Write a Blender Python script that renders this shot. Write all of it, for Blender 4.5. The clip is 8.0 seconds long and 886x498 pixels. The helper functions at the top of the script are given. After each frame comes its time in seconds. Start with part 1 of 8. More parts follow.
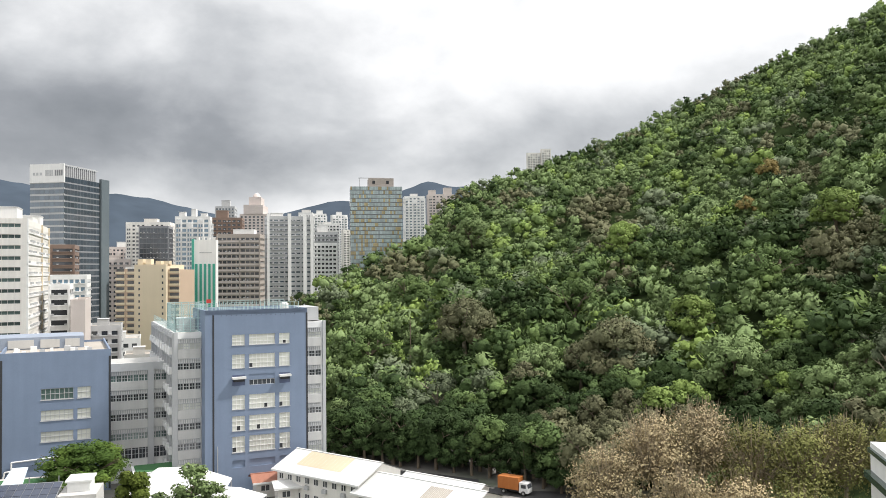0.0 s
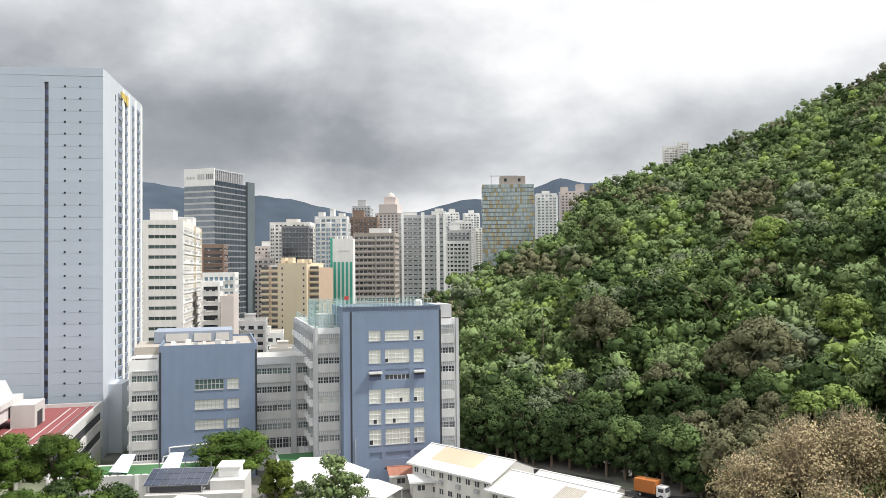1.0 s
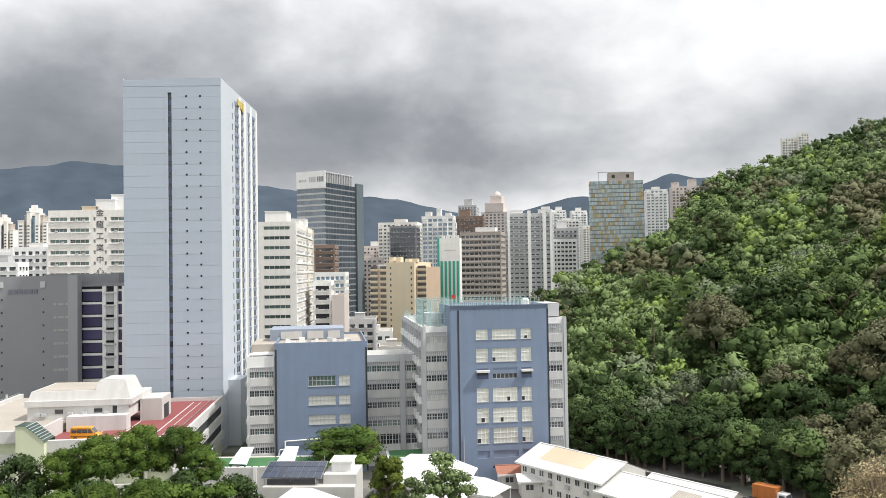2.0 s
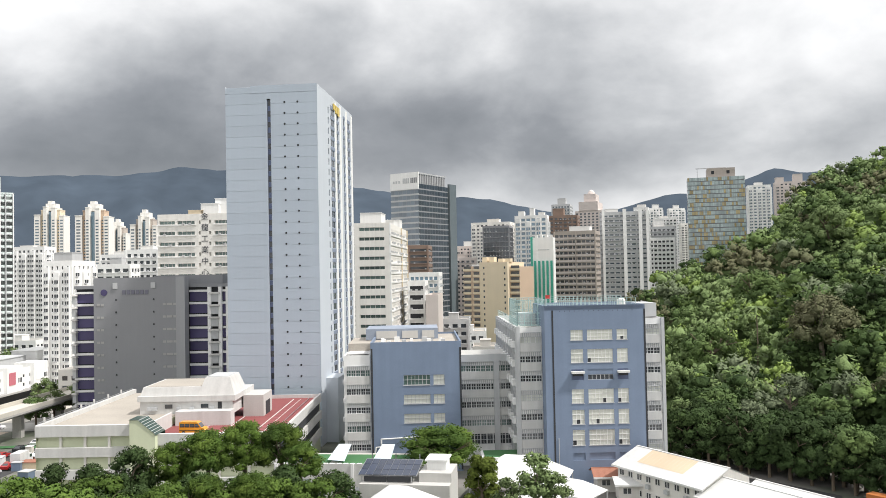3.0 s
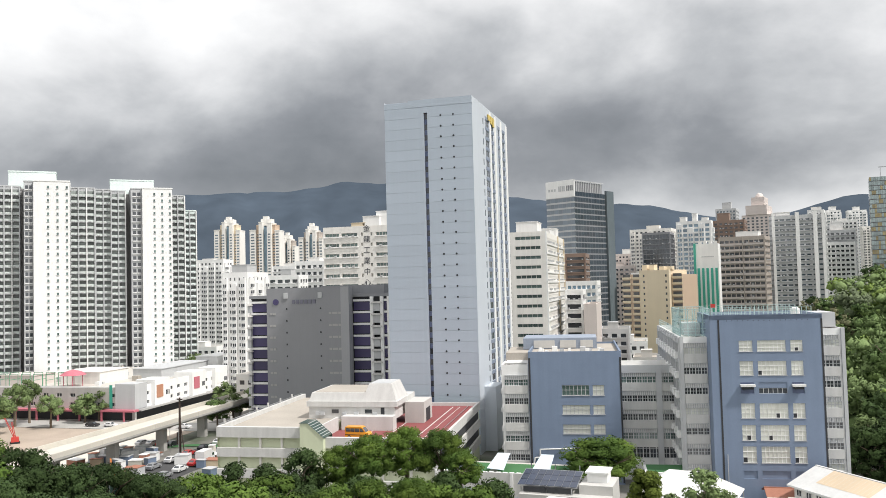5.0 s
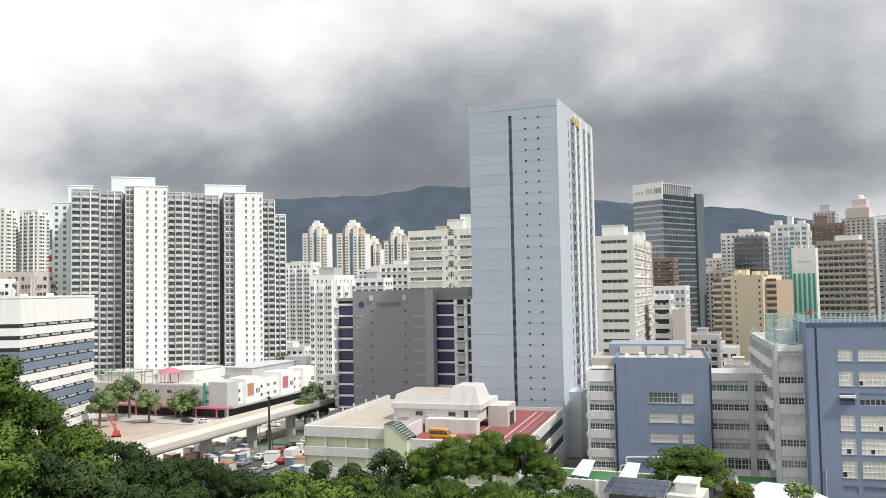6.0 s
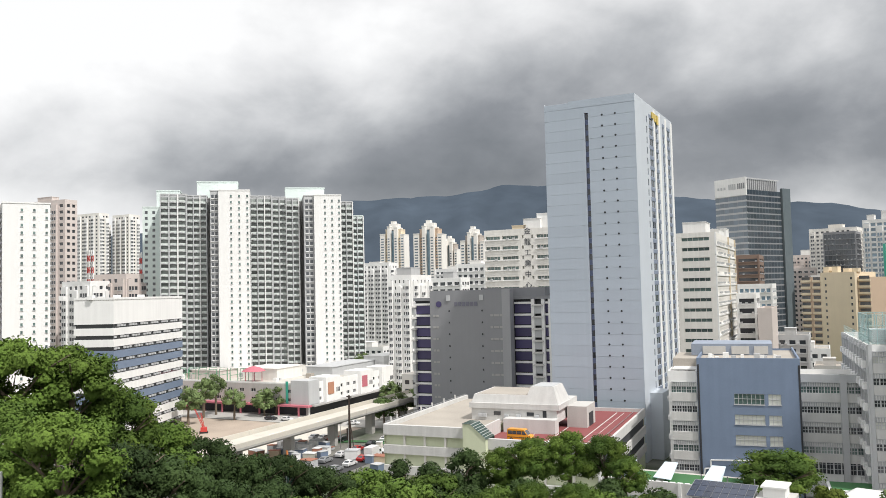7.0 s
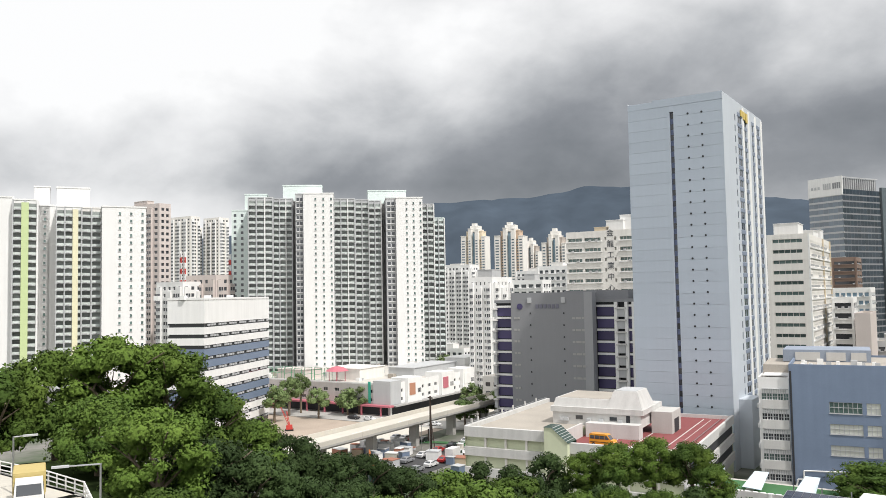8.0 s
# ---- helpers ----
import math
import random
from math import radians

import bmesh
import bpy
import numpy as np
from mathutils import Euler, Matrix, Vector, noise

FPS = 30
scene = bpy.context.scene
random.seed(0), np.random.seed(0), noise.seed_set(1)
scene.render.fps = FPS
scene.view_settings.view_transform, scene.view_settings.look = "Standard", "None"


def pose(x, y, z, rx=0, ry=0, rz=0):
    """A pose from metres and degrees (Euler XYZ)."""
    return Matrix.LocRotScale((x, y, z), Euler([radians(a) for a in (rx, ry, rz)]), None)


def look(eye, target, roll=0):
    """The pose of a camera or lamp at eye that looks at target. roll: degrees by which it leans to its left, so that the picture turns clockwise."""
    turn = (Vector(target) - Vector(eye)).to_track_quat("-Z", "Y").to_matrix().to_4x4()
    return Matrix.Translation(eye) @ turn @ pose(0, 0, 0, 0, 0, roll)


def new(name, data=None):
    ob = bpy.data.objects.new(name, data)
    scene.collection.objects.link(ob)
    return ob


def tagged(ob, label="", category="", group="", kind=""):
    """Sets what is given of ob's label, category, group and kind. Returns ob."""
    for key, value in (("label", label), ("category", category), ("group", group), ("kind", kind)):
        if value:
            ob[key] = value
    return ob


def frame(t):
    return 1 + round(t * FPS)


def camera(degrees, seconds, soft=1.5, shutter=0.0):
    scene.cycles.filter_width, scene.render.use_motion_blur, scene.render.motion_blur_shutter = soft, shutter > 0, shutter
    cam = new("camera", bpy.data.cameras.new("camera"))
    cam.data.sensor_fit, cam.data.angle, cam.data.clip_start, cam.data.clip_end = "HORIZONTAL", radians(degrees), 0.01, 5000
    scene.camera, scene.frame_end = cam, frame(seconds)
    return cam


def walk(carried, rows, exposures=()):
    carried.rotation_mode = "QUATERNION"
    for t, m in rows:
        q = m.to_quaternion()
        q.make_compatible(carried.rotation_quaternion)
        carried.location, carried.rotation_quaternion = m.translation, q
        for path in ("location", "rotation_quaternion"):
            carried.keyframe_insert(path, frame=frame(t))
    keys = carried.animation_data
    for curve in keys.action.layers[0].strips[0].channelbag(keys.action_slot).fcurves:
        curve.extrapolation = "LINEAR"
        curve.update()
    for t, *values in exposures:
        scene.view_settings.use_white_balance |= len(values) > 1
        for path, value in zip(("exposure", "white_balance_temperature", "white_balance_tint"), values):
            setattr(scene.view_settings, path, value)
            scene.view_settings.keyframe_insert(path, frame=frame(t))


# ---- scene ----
cam = camera(57.43, 8.0, soft=0.7)
PATH = [
    (0.0, pose(0, 0, 42, 91.526, 0.528, -0.018)),
    (0.5, pose(0, 0, 42, 91.474, 0.478, 4.658)),
    (1.0, pose(0, 0, 42, 91.456, 0.576, 9.319)),
    (1.5, pose(0, 0, 42, 91.474, 0.762, 13.182)),
    (3.0, pose(0, 0, 42, 91.584, 1.138, 23.453)),
    (3.5, pose(0, 0, 42, 91.784, 1.295, 26.155)),
    (4.0, pose(0, 0, 42, 91.915, 1.375, 29.132)),
    (5.5, pose(0, 0, 42, 92.734, 1.332, 37.352)),
    (6.0, pose(0, 0, 42, 92.860, 1.059, 40.441)),
    (6.5, pose(0, 0, 42, 93.017, 1.320, 43.051)),
    (7.0, pose(0, 0, 42, 92.950, 1.350, 45.872)),
    (7.5, pose(0, 0, 42, 93.133, 1.082, 48.764)),
    (8.0, pose(0, 0, 42, 93.211, 1.027, 51.592))]
walk(cam, PATH, exposures=((0.0, 0.12), (1.5, 0.08), (3.0, 0.0), (5.5, -0.12), (8.0, -0.2)))

# ---------------------------------------------------------------- world and sun
SUN_AZ, SUN_EL = -85.0, 54.0          # degrees: azimuth counted to the left of +y, height over the horizon
world = bpy.data.worlds.new("world")
scene.world = world
world.use_nodes = True
wn, wl = world.node_tree.nodes, world.node_tree.links
wn.clear()


def wnode(kind, **values):
    n = wn.new(kind)
    for key, value in values.items():
        n.inputs[key].default_value = value
    return n


def wmath(op, a, b=None):
    n = wn.new("ShaderNodeMath")
    n.operation = op
    for i, v in enumerate((a, b)):
        if v is None:
            continue
        if isinstance(v, (int, float)):
            n.inputs[i].default_value = v
        else:
            wl.new(v, n.inputs[i])
    return n.outputs[0]


sky = wn.new("ShaderNodeTexSky")
sky.sky_type, sky.sun_disc = "NISHITA", False
sky.sun_elevation, sky.sun_rotation = radians(SUN_EL), radians(-SUN_AZ)
sky.air_density, sky.dust_density = 1.0, 3.0
coord = wn.new("ShaderNodeTexCoord")
sep = wn.new("ShaderNodeSeparateXYZ")
wl.new(coord.outputs["Generated"], sep.inputs[0])
# clouds: broad masses and finer billows, flattened a little towards the horizon
squash = wn.new("ShaderNodeMapping")
squash.inputs["Scale"].default_value = (1.0, 1.0, 1.6)
squash.inputs["Location"].default_value = (4.35, 2.15, 0.6)
wl.new(coord.outputs["Generated"], squash.inputs["Vector"])
big = wnode("ShaderNodeTexNoise", Scale=1.9, Detail=4.0, Roughness=0.45, Distortion=0.1)
fine = wnode("ShaderNodeTexNoise", Scale=4.8, Detail=8.0, Roughness=0.54, Distortion=0.12)
for n in (big, fine):
    wl.new(squash.outputs[0], n.inputs["Vector"])
mixed = wmath("ADD", wmath("MULTIPLY", big.outputs["Fac"], 0.48), wmath("MULTIPLY", fine.outputs["Fac"], 0.52))
# the deck is thick and dark low down, thinner overhead, broken in a strip over the horizon; it thins towards the sun's side and far to the left
rise = wn.new("ShaderNodeValToRGB")
wl.new(sep.outputs["Z"], rise.inputs["Fac"])
stops = ((0.0, 0.66), (0.075, 0.62), (0.10, 0.45), (0.135, 0.34), (0.18, 0.38), (0.245, 0.56), (0.33, 0.68), (1.0, 0.66))
while len(rise.color_ramp.elements) < len(stops):
    rise.color_ramp.elements.new(0.5)
for e, (p, v) in zip(rise.color_ramp.elements, stops):
    e.position, e.color = p, (v, v, v, 1)
thick = wn.new("ShaderNodeVectorMath")
thick.operation = "DOT_PRODUCT"
thick.inputs[1].default_value = (-math.sin(radians(30)), math.cos(radians(30)), 0)
wl.new(coord.outputs["Generated"], thick.inputs[0])
side = wn.new("ShaderNodeMapRange")
side.inputs["From Min"].default_value, side.inputs["From Max"].default_value = 0.985, 0.70
side.inputs["To Min"].default_value, side.inputs["To Max"].default_value = -0.04, 0.30
wl.new(thick.outputs["Value"], side.inputs["Value"])
total = wmath("ADD", wmath("ADD", wmath("MULTIPLY", wmath("SUBTRACT", mixed, 0.49), 1.3), rise.outputs["Color"]), side.outputs[0])
tone = wn.new("ShaderNodeValToRGB")
wl.new(total, tone.inputs["Fac"])
stops = ((0.22, (0.21, 0.225, 0.245)), (0.40, (0.34, 0.355, 0.38)), (0.56, (0.60, 0.615, 0.635)), (0.72, (0.93, 0.935, 0.945)), (0.88, (1.2, 1.2, 1.2)))
while len(tone.color_ramp.elements) < len(stops):
    tone.color_ramp.elements.new(0.5)
for e, (p, c) in zip(tone.color_ramp.elements, stops):
    e.position, e.color = p, (*c, 1)
clouds = wnode("ShaderNodeBackground", Strength=1.0)
wl.new(tone.outputs["Color"], clouds.inputs["Color"])
clear = wnode("ShaderNodeBackground", Strength=0.10)
wl.new(sky.outputs[0], clear.inputs["Color"])
cover = wnode("ShaderNodeMixShader", Fac=0.93)
wl.new(clear.outputs[0], cover.inputs[1])
wl.new(clouds.outputs[0], cover.inputs[2])
wl.new(cover.outputs[0], wn.new("ShaderNodeOutputWorld").inputs[0])

sun = new("sun", bpy.data.lights.new("sun", "SUN"))
sun.data.energy, sun.data.angle, sun.data.color = 4.2, radians(3), (1.0, 0.965, 0.92)
sa, se = radians(SUN_AZ), radians(SUN_EL)
sun.matrix_world = look((-math.sin(sa) * math.cos(se) * 200, math.cos(sa) * math.cos(se) * 200, math.sin(se) * 200), (0, 0, 0))


# ---------------------------------------------------------------- materials
def material(name, color, rough=0.7, metal=0.0, vary=0.12, grain=3.0, blot=0.15, bump=0.0, island=0.0, each=0.0, spec=0.5, stain=0.0, second=None):
    """A principled material: colour varied at two scales, by island and by object; stain: streaks that run down; second: a colour it drifts to in blots."""
    m = bpy.data.materials.new(name)
    m.use_nodes = True
    nt = m.node_tree
    b = nt.nodes["Principled BSDF"]
    b.inputs["Roughness"].default_value, b.inputs["Metallic"].default_value = rough, metal
    b.inputs["Specular IOR Level"].default_value = spec
    tc = nt.nodes.new("ShaderNodeTexCoord")

    def tex(scale, detail=4.0, stretch=None):
        n = nt.nodes.new("ShaderNodeTexNoise")
        n.inputs["Scale"].default_value, n.inputs["Detail"].default_value = scale, detail
        if stretch:
            mp = nt.nodes.new("ShaderNodeMapping")
            mp.inputs["Scale"].default_value = stretch
            nt.links.new(tc.outputs["Object"], mp.inputs[0])
            nt.links.new(mp.outputs[0], n.inputs["Vector"])
        else:
            nt.links.new(tc.outputs["Object"], n.inputs["Vector"])
        return n.outputs["Fac"]

    def calc(op, a, v):
        n = nt.nodes.new("ShaderNodeMath")
        n.operation = op
        for i, q in enumerate((a, v)):
            if isinstance(q, (int, float)):
                n.inputs[i].default_value = q
            else:
                nt.links.new(q, n.inputs[i])
        return n.outputs[0]

    small, large = tex(grain, 5.0), tex(blot, 4.0)
    fac = calc("ADD", calc("MULTIPLY", calc("SUBTRACT", small, 0.5), vary * 1.6), calc("MULTIPLY", calc("SUBTRACT", large, 0.5), vary * 2.2))
    if stain:
        streak = tex(1.0, 5.0, (0.9, 0.9, 0.05))
        fac = calc("ADD", fac, calc("MULTIPLY", calc("SUBTRACT", streak, 0.52), stain * 2.0))
    if island:
        g = nt.nodes.new("ShaderNodeNewGeometry")
        fac = calc("ADD", fac, calc("MULTIPLY", calc("SUBTRACT", g.outputs["Random Per Island"], 0.5), island * 2))
    if each:
        o = nt.nodes.new("ShaderNodeObjectInfo")
        fac = calc("ADD", fac, calc("MULTIPLY", calc("SUBTRACT", o.outputs["Random"], 0.5), each * 2))
    gain = calc("MAXIMUM", calc("ADD", fac, 1.0), 0.05)
    base = nt.nodes.new("ShaderNodeMix")
    base.data_type = "RGBA"
    base.inputs["A"].default_value = (*color, 1)
    base.inputs["B"].default_value = (*(second or color), 1)
    ramp = nt.nodes.new("ShaderNodeMapRange")
    ramp.inputs["From Min"].default_value, ramp.inputs["From Max"].default_value = 0.46, 0.6
    nt.links.new(large, ramp.inputs["Value"])
    nt.links.new(ramp.outputs[0], base.inputs["Factor"])
    mul = nt.nodes.new("ShaderNodeVectorMath")
    mul.operation = "SCALE"
    nt.links.new(base.outputs["Result"], mul.inputs[0])
    nt.links.new(gain, mul.inputs["Scale"])
    nt.links.new(mul.outputs[0], b.inputs["Base Color"])
    if bump:
        bp = nt.nodes.new("ShaderNodeBump")
        bp.inputs["Strength"].default_value, bp.inputs["Distance"].default_value = bump, 0.05
        nt.links.new(small, bp.inputs["Height"])
        nt.links.new(bp.outputs[0], b.inputs["Normal"])
    return m


def glass_pane(name, color, rough=0.06, each=0.35, spec=0.8):
    return material(name, color, rough, 0.0, vary=0.1, grain=0.6, blot=0.1, island=0.25, each=each, spec=spec)


WHITE = material("white_paint", (0.80, 0.80, 0.79), 0.75, vary=0.05, stain=0.10)
AGED_WHITE = material("weathered_white_paint", (0.58, 0.575, 0.56), 0.8, vary=0.09, stain=0.18)
WARM_WHITE = material("cream_paint", (0.77, 0.75, 0.71), 0.75, vary=0.06, stain=0.14)
ESTATE_WHITE = material("estate_white_paint", (0.79, 0.79, 0.78), 0.75, vary=0.04, stain=0.06)
MINT = material("pale_mint_paint", (0.66, 0.74, 0.715), 0.75, vary=0.05, stain=0.06)
GREY = material("grey_paint", (0.25, 0.255, 0.27), 0.7, vary=0.05, stain=0.05)
LIGHT_GREY = material("light_grey_paint", (0.48, 0.49, 0.50), 0.75, vary=0.06, stain=0.10)
MID_GREY = material("mid_grey_render", (0.36, 0.355, 0.35), 0.8, vary=0.08, stain=0.12)
BLUE = material("slate_blue_paint", (0.182, 0.236, 0.335), 0.65, vary=0.09, stain=0.10, blot=0.3)
BLUE_DARK = material("dark_blue_paint", (0.12, 0.15, 0.25), 0.65, vary=0.06)
TOWER_BLUE = material("pale_blue_panel", (0.43, 0.49, 0.565), 0.55, vary=0.035, stain=0.04, each=0.03)
TOWER_PALE = material("sunlit_pale_blue_panel", (0.53, 0.57, 0.62), 0.55, vary=0.04, stain=0.05)
CONCRETE = material("weathered_concrete", (0.40, 0.39, 0.37), 0.85, vary=0.14, stain=0.12, bump=0.2)
ROOF_GREY = material("weathered_roof_screed", (0.39, 0.355, 0.31), 0.9, vary=0.2, blot=0.12, bump=0.2)
ROOF_LIGHT = material("light_roof_screed", (0.52, 0.50, 0.46), 0.9, vary=0.15, blot=0.12)
RED_ROOF = material("red_deck_paint", (0.24, 0.066, 0.066), 0.7, vary=0.12, blot=0.2)
TAN = material("tan_tile", (0.68, 0.58, 0.43), 0.7, vary=0.05, stain=0.05)
BROWN = material("brown_tile", (0.235, 0.165, 0.13), 0.7, vary=0.08)
TAUPE = material("taupe_tile", (0.42, 0.37, 0.33), 0.7, vary=0.08, stain=0.08)
ORANGE_TAN = material("orange_tan_tile", (0.52, 0.39, 0.29), 0.7, vary=0.06)
PINK = material("pinkish_tile", (0.61, 0.545, 0.515), 0.7, vary=0.06, stain=0.05)
ROSE = material("rose_paint", (0.50, 0.15, 0.19), 0.7, vary=0.1)
PALE_GREEN = material("pale_green_paint", (0.60, 0.64, 0.46), 0.75, vary=0.06, stain=0.08)
GREEN = material("teal_green_panel", (0.05, 0.36, 0.27), 0.5, vary=0.05)
LIME = material("lime_green_paint", (0.54, 0.64, 0.34), 0.7, vary=0.05)
YELLOW_TRIM = material("pale_yellow_paint", (0.74, 0.71, 0.50), 0.7, vary=0.05)
TURF = material("artificial_turf", (0.055, 0.16, 0.06), 0.95, vary=0.2, grain=8)
SHEET_WHITE = material("white_roof_sheet", (0.66, 0.66, 0.65), 0.6, vary=0.10, blot=0.25, stain=0.12)
SHEET_RUST = material("rusty_roof_sheet", (0.34, 0.15, 0.10), 0.8, vary=0.2)
SHEET_TAN = material("sun_bleached_roof_patch", (0.62, 0.50, 0.36), 0.8, vary=0.15)
SOLAR = material("solar_cell_glass", (0.03, 0.04, 0.07), 0.15, vary=0.1, each=0.2)
STEEL = material("galvanised_steel", (0.45, 0.46, 0.47), 0.4, 0.8, vary=0.1)
# real dark paint on some parts, painted shade in uncut openings on others
DARK = material("dark_paint_and_void_shade", (0.035, 0.037, 0.042), 0.8, vary=0.2)
PURPLE = material("purple_curtain_panel", (0.06, 0.05, 0.13), 0.35, vary=0.1, each=0.2)
GLASS_DARK = glass_pane("dark_window_glass", (0.055, 0.06, 0.068))
GLASS_GREEN = glass_pane("green_window_glass", (0.10, 0.15, 0.14), each=0.4)
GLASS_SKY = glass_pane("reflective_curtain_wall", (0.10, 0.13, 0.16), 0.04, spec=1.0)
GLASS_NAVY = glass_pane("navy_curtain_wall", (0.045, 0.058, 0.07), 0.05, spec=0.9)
# base colour raised towards the sky tone that the glass reflects
GLASS_GOLD = glass_pane("green_gold_curtain_wall", (0.34, 0.42, 0.42), 0.08, each=0.2, spec=1.0)
GLASS_BLUE = glass_pane("blue_curtain_wall", (0.18, 0.28, 0.36), 0.06, spec=1.0)
BLIND = glass_pane("blind_behind_glass", (0.62, 0.63, 0.58), 0.25, each=0.12, spec=0.5)
ASPHALT = material("asphalt", (0.055, 0.055, 0.057), 0.9, vary=0.25, blot=0.1, bump=0.3)
ROAD_CONC = material("pale_concrete_road", (0.56, 0.53, 0.47), 0.9, vary=0.12, blot=0.15)
CITY_GROUND = material("city_ground", (0.22, 0.21, 0.195), 0.95, vary=0.4, grain=0.4, blot=0.03, second=(0.05, 0.075, 0.035))
TOWER_MID = material("mid_blue_panel", (0.22, 0.26, 0.34), 0.55, vary=0.05)
SOIL = material("leaf_litter_soil", (0.034, 0.050, 0.020), 0.95, vary=0.4, grain=1.0, blot=0.05, spec=0.0)
# forest shifted from green to blue: distance haze put into the colour
MOUNTAIN = material("haze_blue_forested_mountain", (0.062, 0.080, 0.104), 1.0, vary=0.3, grain=0.012, blot=0.004, spec=0.0)
BARK = material("grey_brown_bark", (0.16, 0.125, 0.09), 0.9, vary=0.3, bump=0.4)
BARK_DARK = material("creosoted_wood", (0.05, 0.035, 0.028), 0.9, vary=0.2)
PALE_BARK = material("pale_bark", (0.34, 0.29, 0.22), 0.9, vary=0.25, bump=0.3)
RED_WHITE_R = material("signal_red_paint", (0.50, 0.05, 0.04), 0.6)
VAN_YELLOW = material("school_van_yellow", (0.72, 0.30, 0.02), 0.3, vary=0.02)
TYRE = material("black_rubber", (0.02, 0.02, 0.02), 0.85)
TRUCK_ORANGE = material("orange_cargo_panel", (0.42, 0.14, 0.03), 0.6, vary=0.1)
LETTER_DARK = material("dark_sign_letter", (0.04, 0.045, 0.06), 0.6)


def leaf(name, color, tip):
    m = material(name, color, 0.7, vary=0.26, grain=0.5, blot=0.07, island=0.13, each=0.24, spec=0.10, second=tip)
    b = m.node_tree.nodes["Principled BSDF"]
    nt = m.node_tree
    tc = nt.nodes.new("ShaderNodeTexCoord")
    tuft = nt.nodes.new("ShaderNodeTexNoise")
    tuft.inputs["Scale"].default_value, tuft.inputs["Detail"].default_value, tuft.inputs["Roughness"].default_value = 1.9, 4.0, 0.65
    nt.links.new(tc.outputs["Object"], tuft.inputs["Vector"])
    bp = nt.nodes.new("ShaderNodeBump")
    bp.inputs["Strength"].default_value, bp.inputs["Distance"].default_value = 0.9, 0.45
    nt.links.new(tuft.outputs["Fac"], bp.inputs["Height"])
    nt.links.new(bp.outputs[0], b.inputs["Normal"])
    return m


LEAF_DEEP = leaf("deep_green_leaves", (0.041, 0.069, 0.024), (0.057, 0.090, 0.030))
LEAF_MID = leaf("mid_green_leaves", (0.094, 0.143, 0.051), (0.122, 0.176, 0.056))
LEAF_LIGHT = leaf("light_green_leaves", (0.168, 0.228, 0.094), (0.142, 0.200, 0.078))
LEAF_LIME = leaf("lime_green_leaves", (0.210, 0.287, 0.078), (0.175, 0.249, 0.070))
LEAF_OLIVE = leaf("olive_brown_leaves", (0.141, 0.141, 0.078), (0.114, 0.126, 0.066))
LEAF_GREY = leaf("grey_green_leaves", (0.145, 0.177, 0.104), (0.125, 0.157, 0.087))
LEAF_DRY = leaf("dry_brown_leaves", (0.40, 0.325, 0.195), (0.33, 0.285, 0.155))
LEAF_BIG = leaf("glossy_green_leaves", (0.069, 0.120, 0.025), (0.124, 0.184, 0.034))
# yellow green lifted for crowns in the sun: light in the leaf colour
LEAF_SUNNY = leaf("sunlit_tone_canopy_leaves", (0.092, 0.152, 0.028), (0.136, 0.200, 0.038))
LEAF_GOLD = leaf("golden_leaves", (0.27, 0.205, 0.075), (0.20, 0.18, 0.07))
LEAF_CONE = leaf("yellow_green_leaves", (0.135, 0.175, 0.034), (0.105, 0.150, 0.032))
LEAF_DRY2 = leaf("dry_yellow_green_leaves", (0.215, 0.225, 0.075), (0.29, 0.25, 0.11))
PALE_GLASS = glass_pane("pale_green_glass", (0.30, 0.38, 0.35), 0.15)
PALE_BLUE_CLOTH = material("pale_blue_cloth", (0.58, 0.68, 0.74), 0.8, vary=0.06)
MID_LIGHT = material("pale_grey_render", (0.52, 0.51, 0.49), 0.85, vary=0.08, stain=0.1)


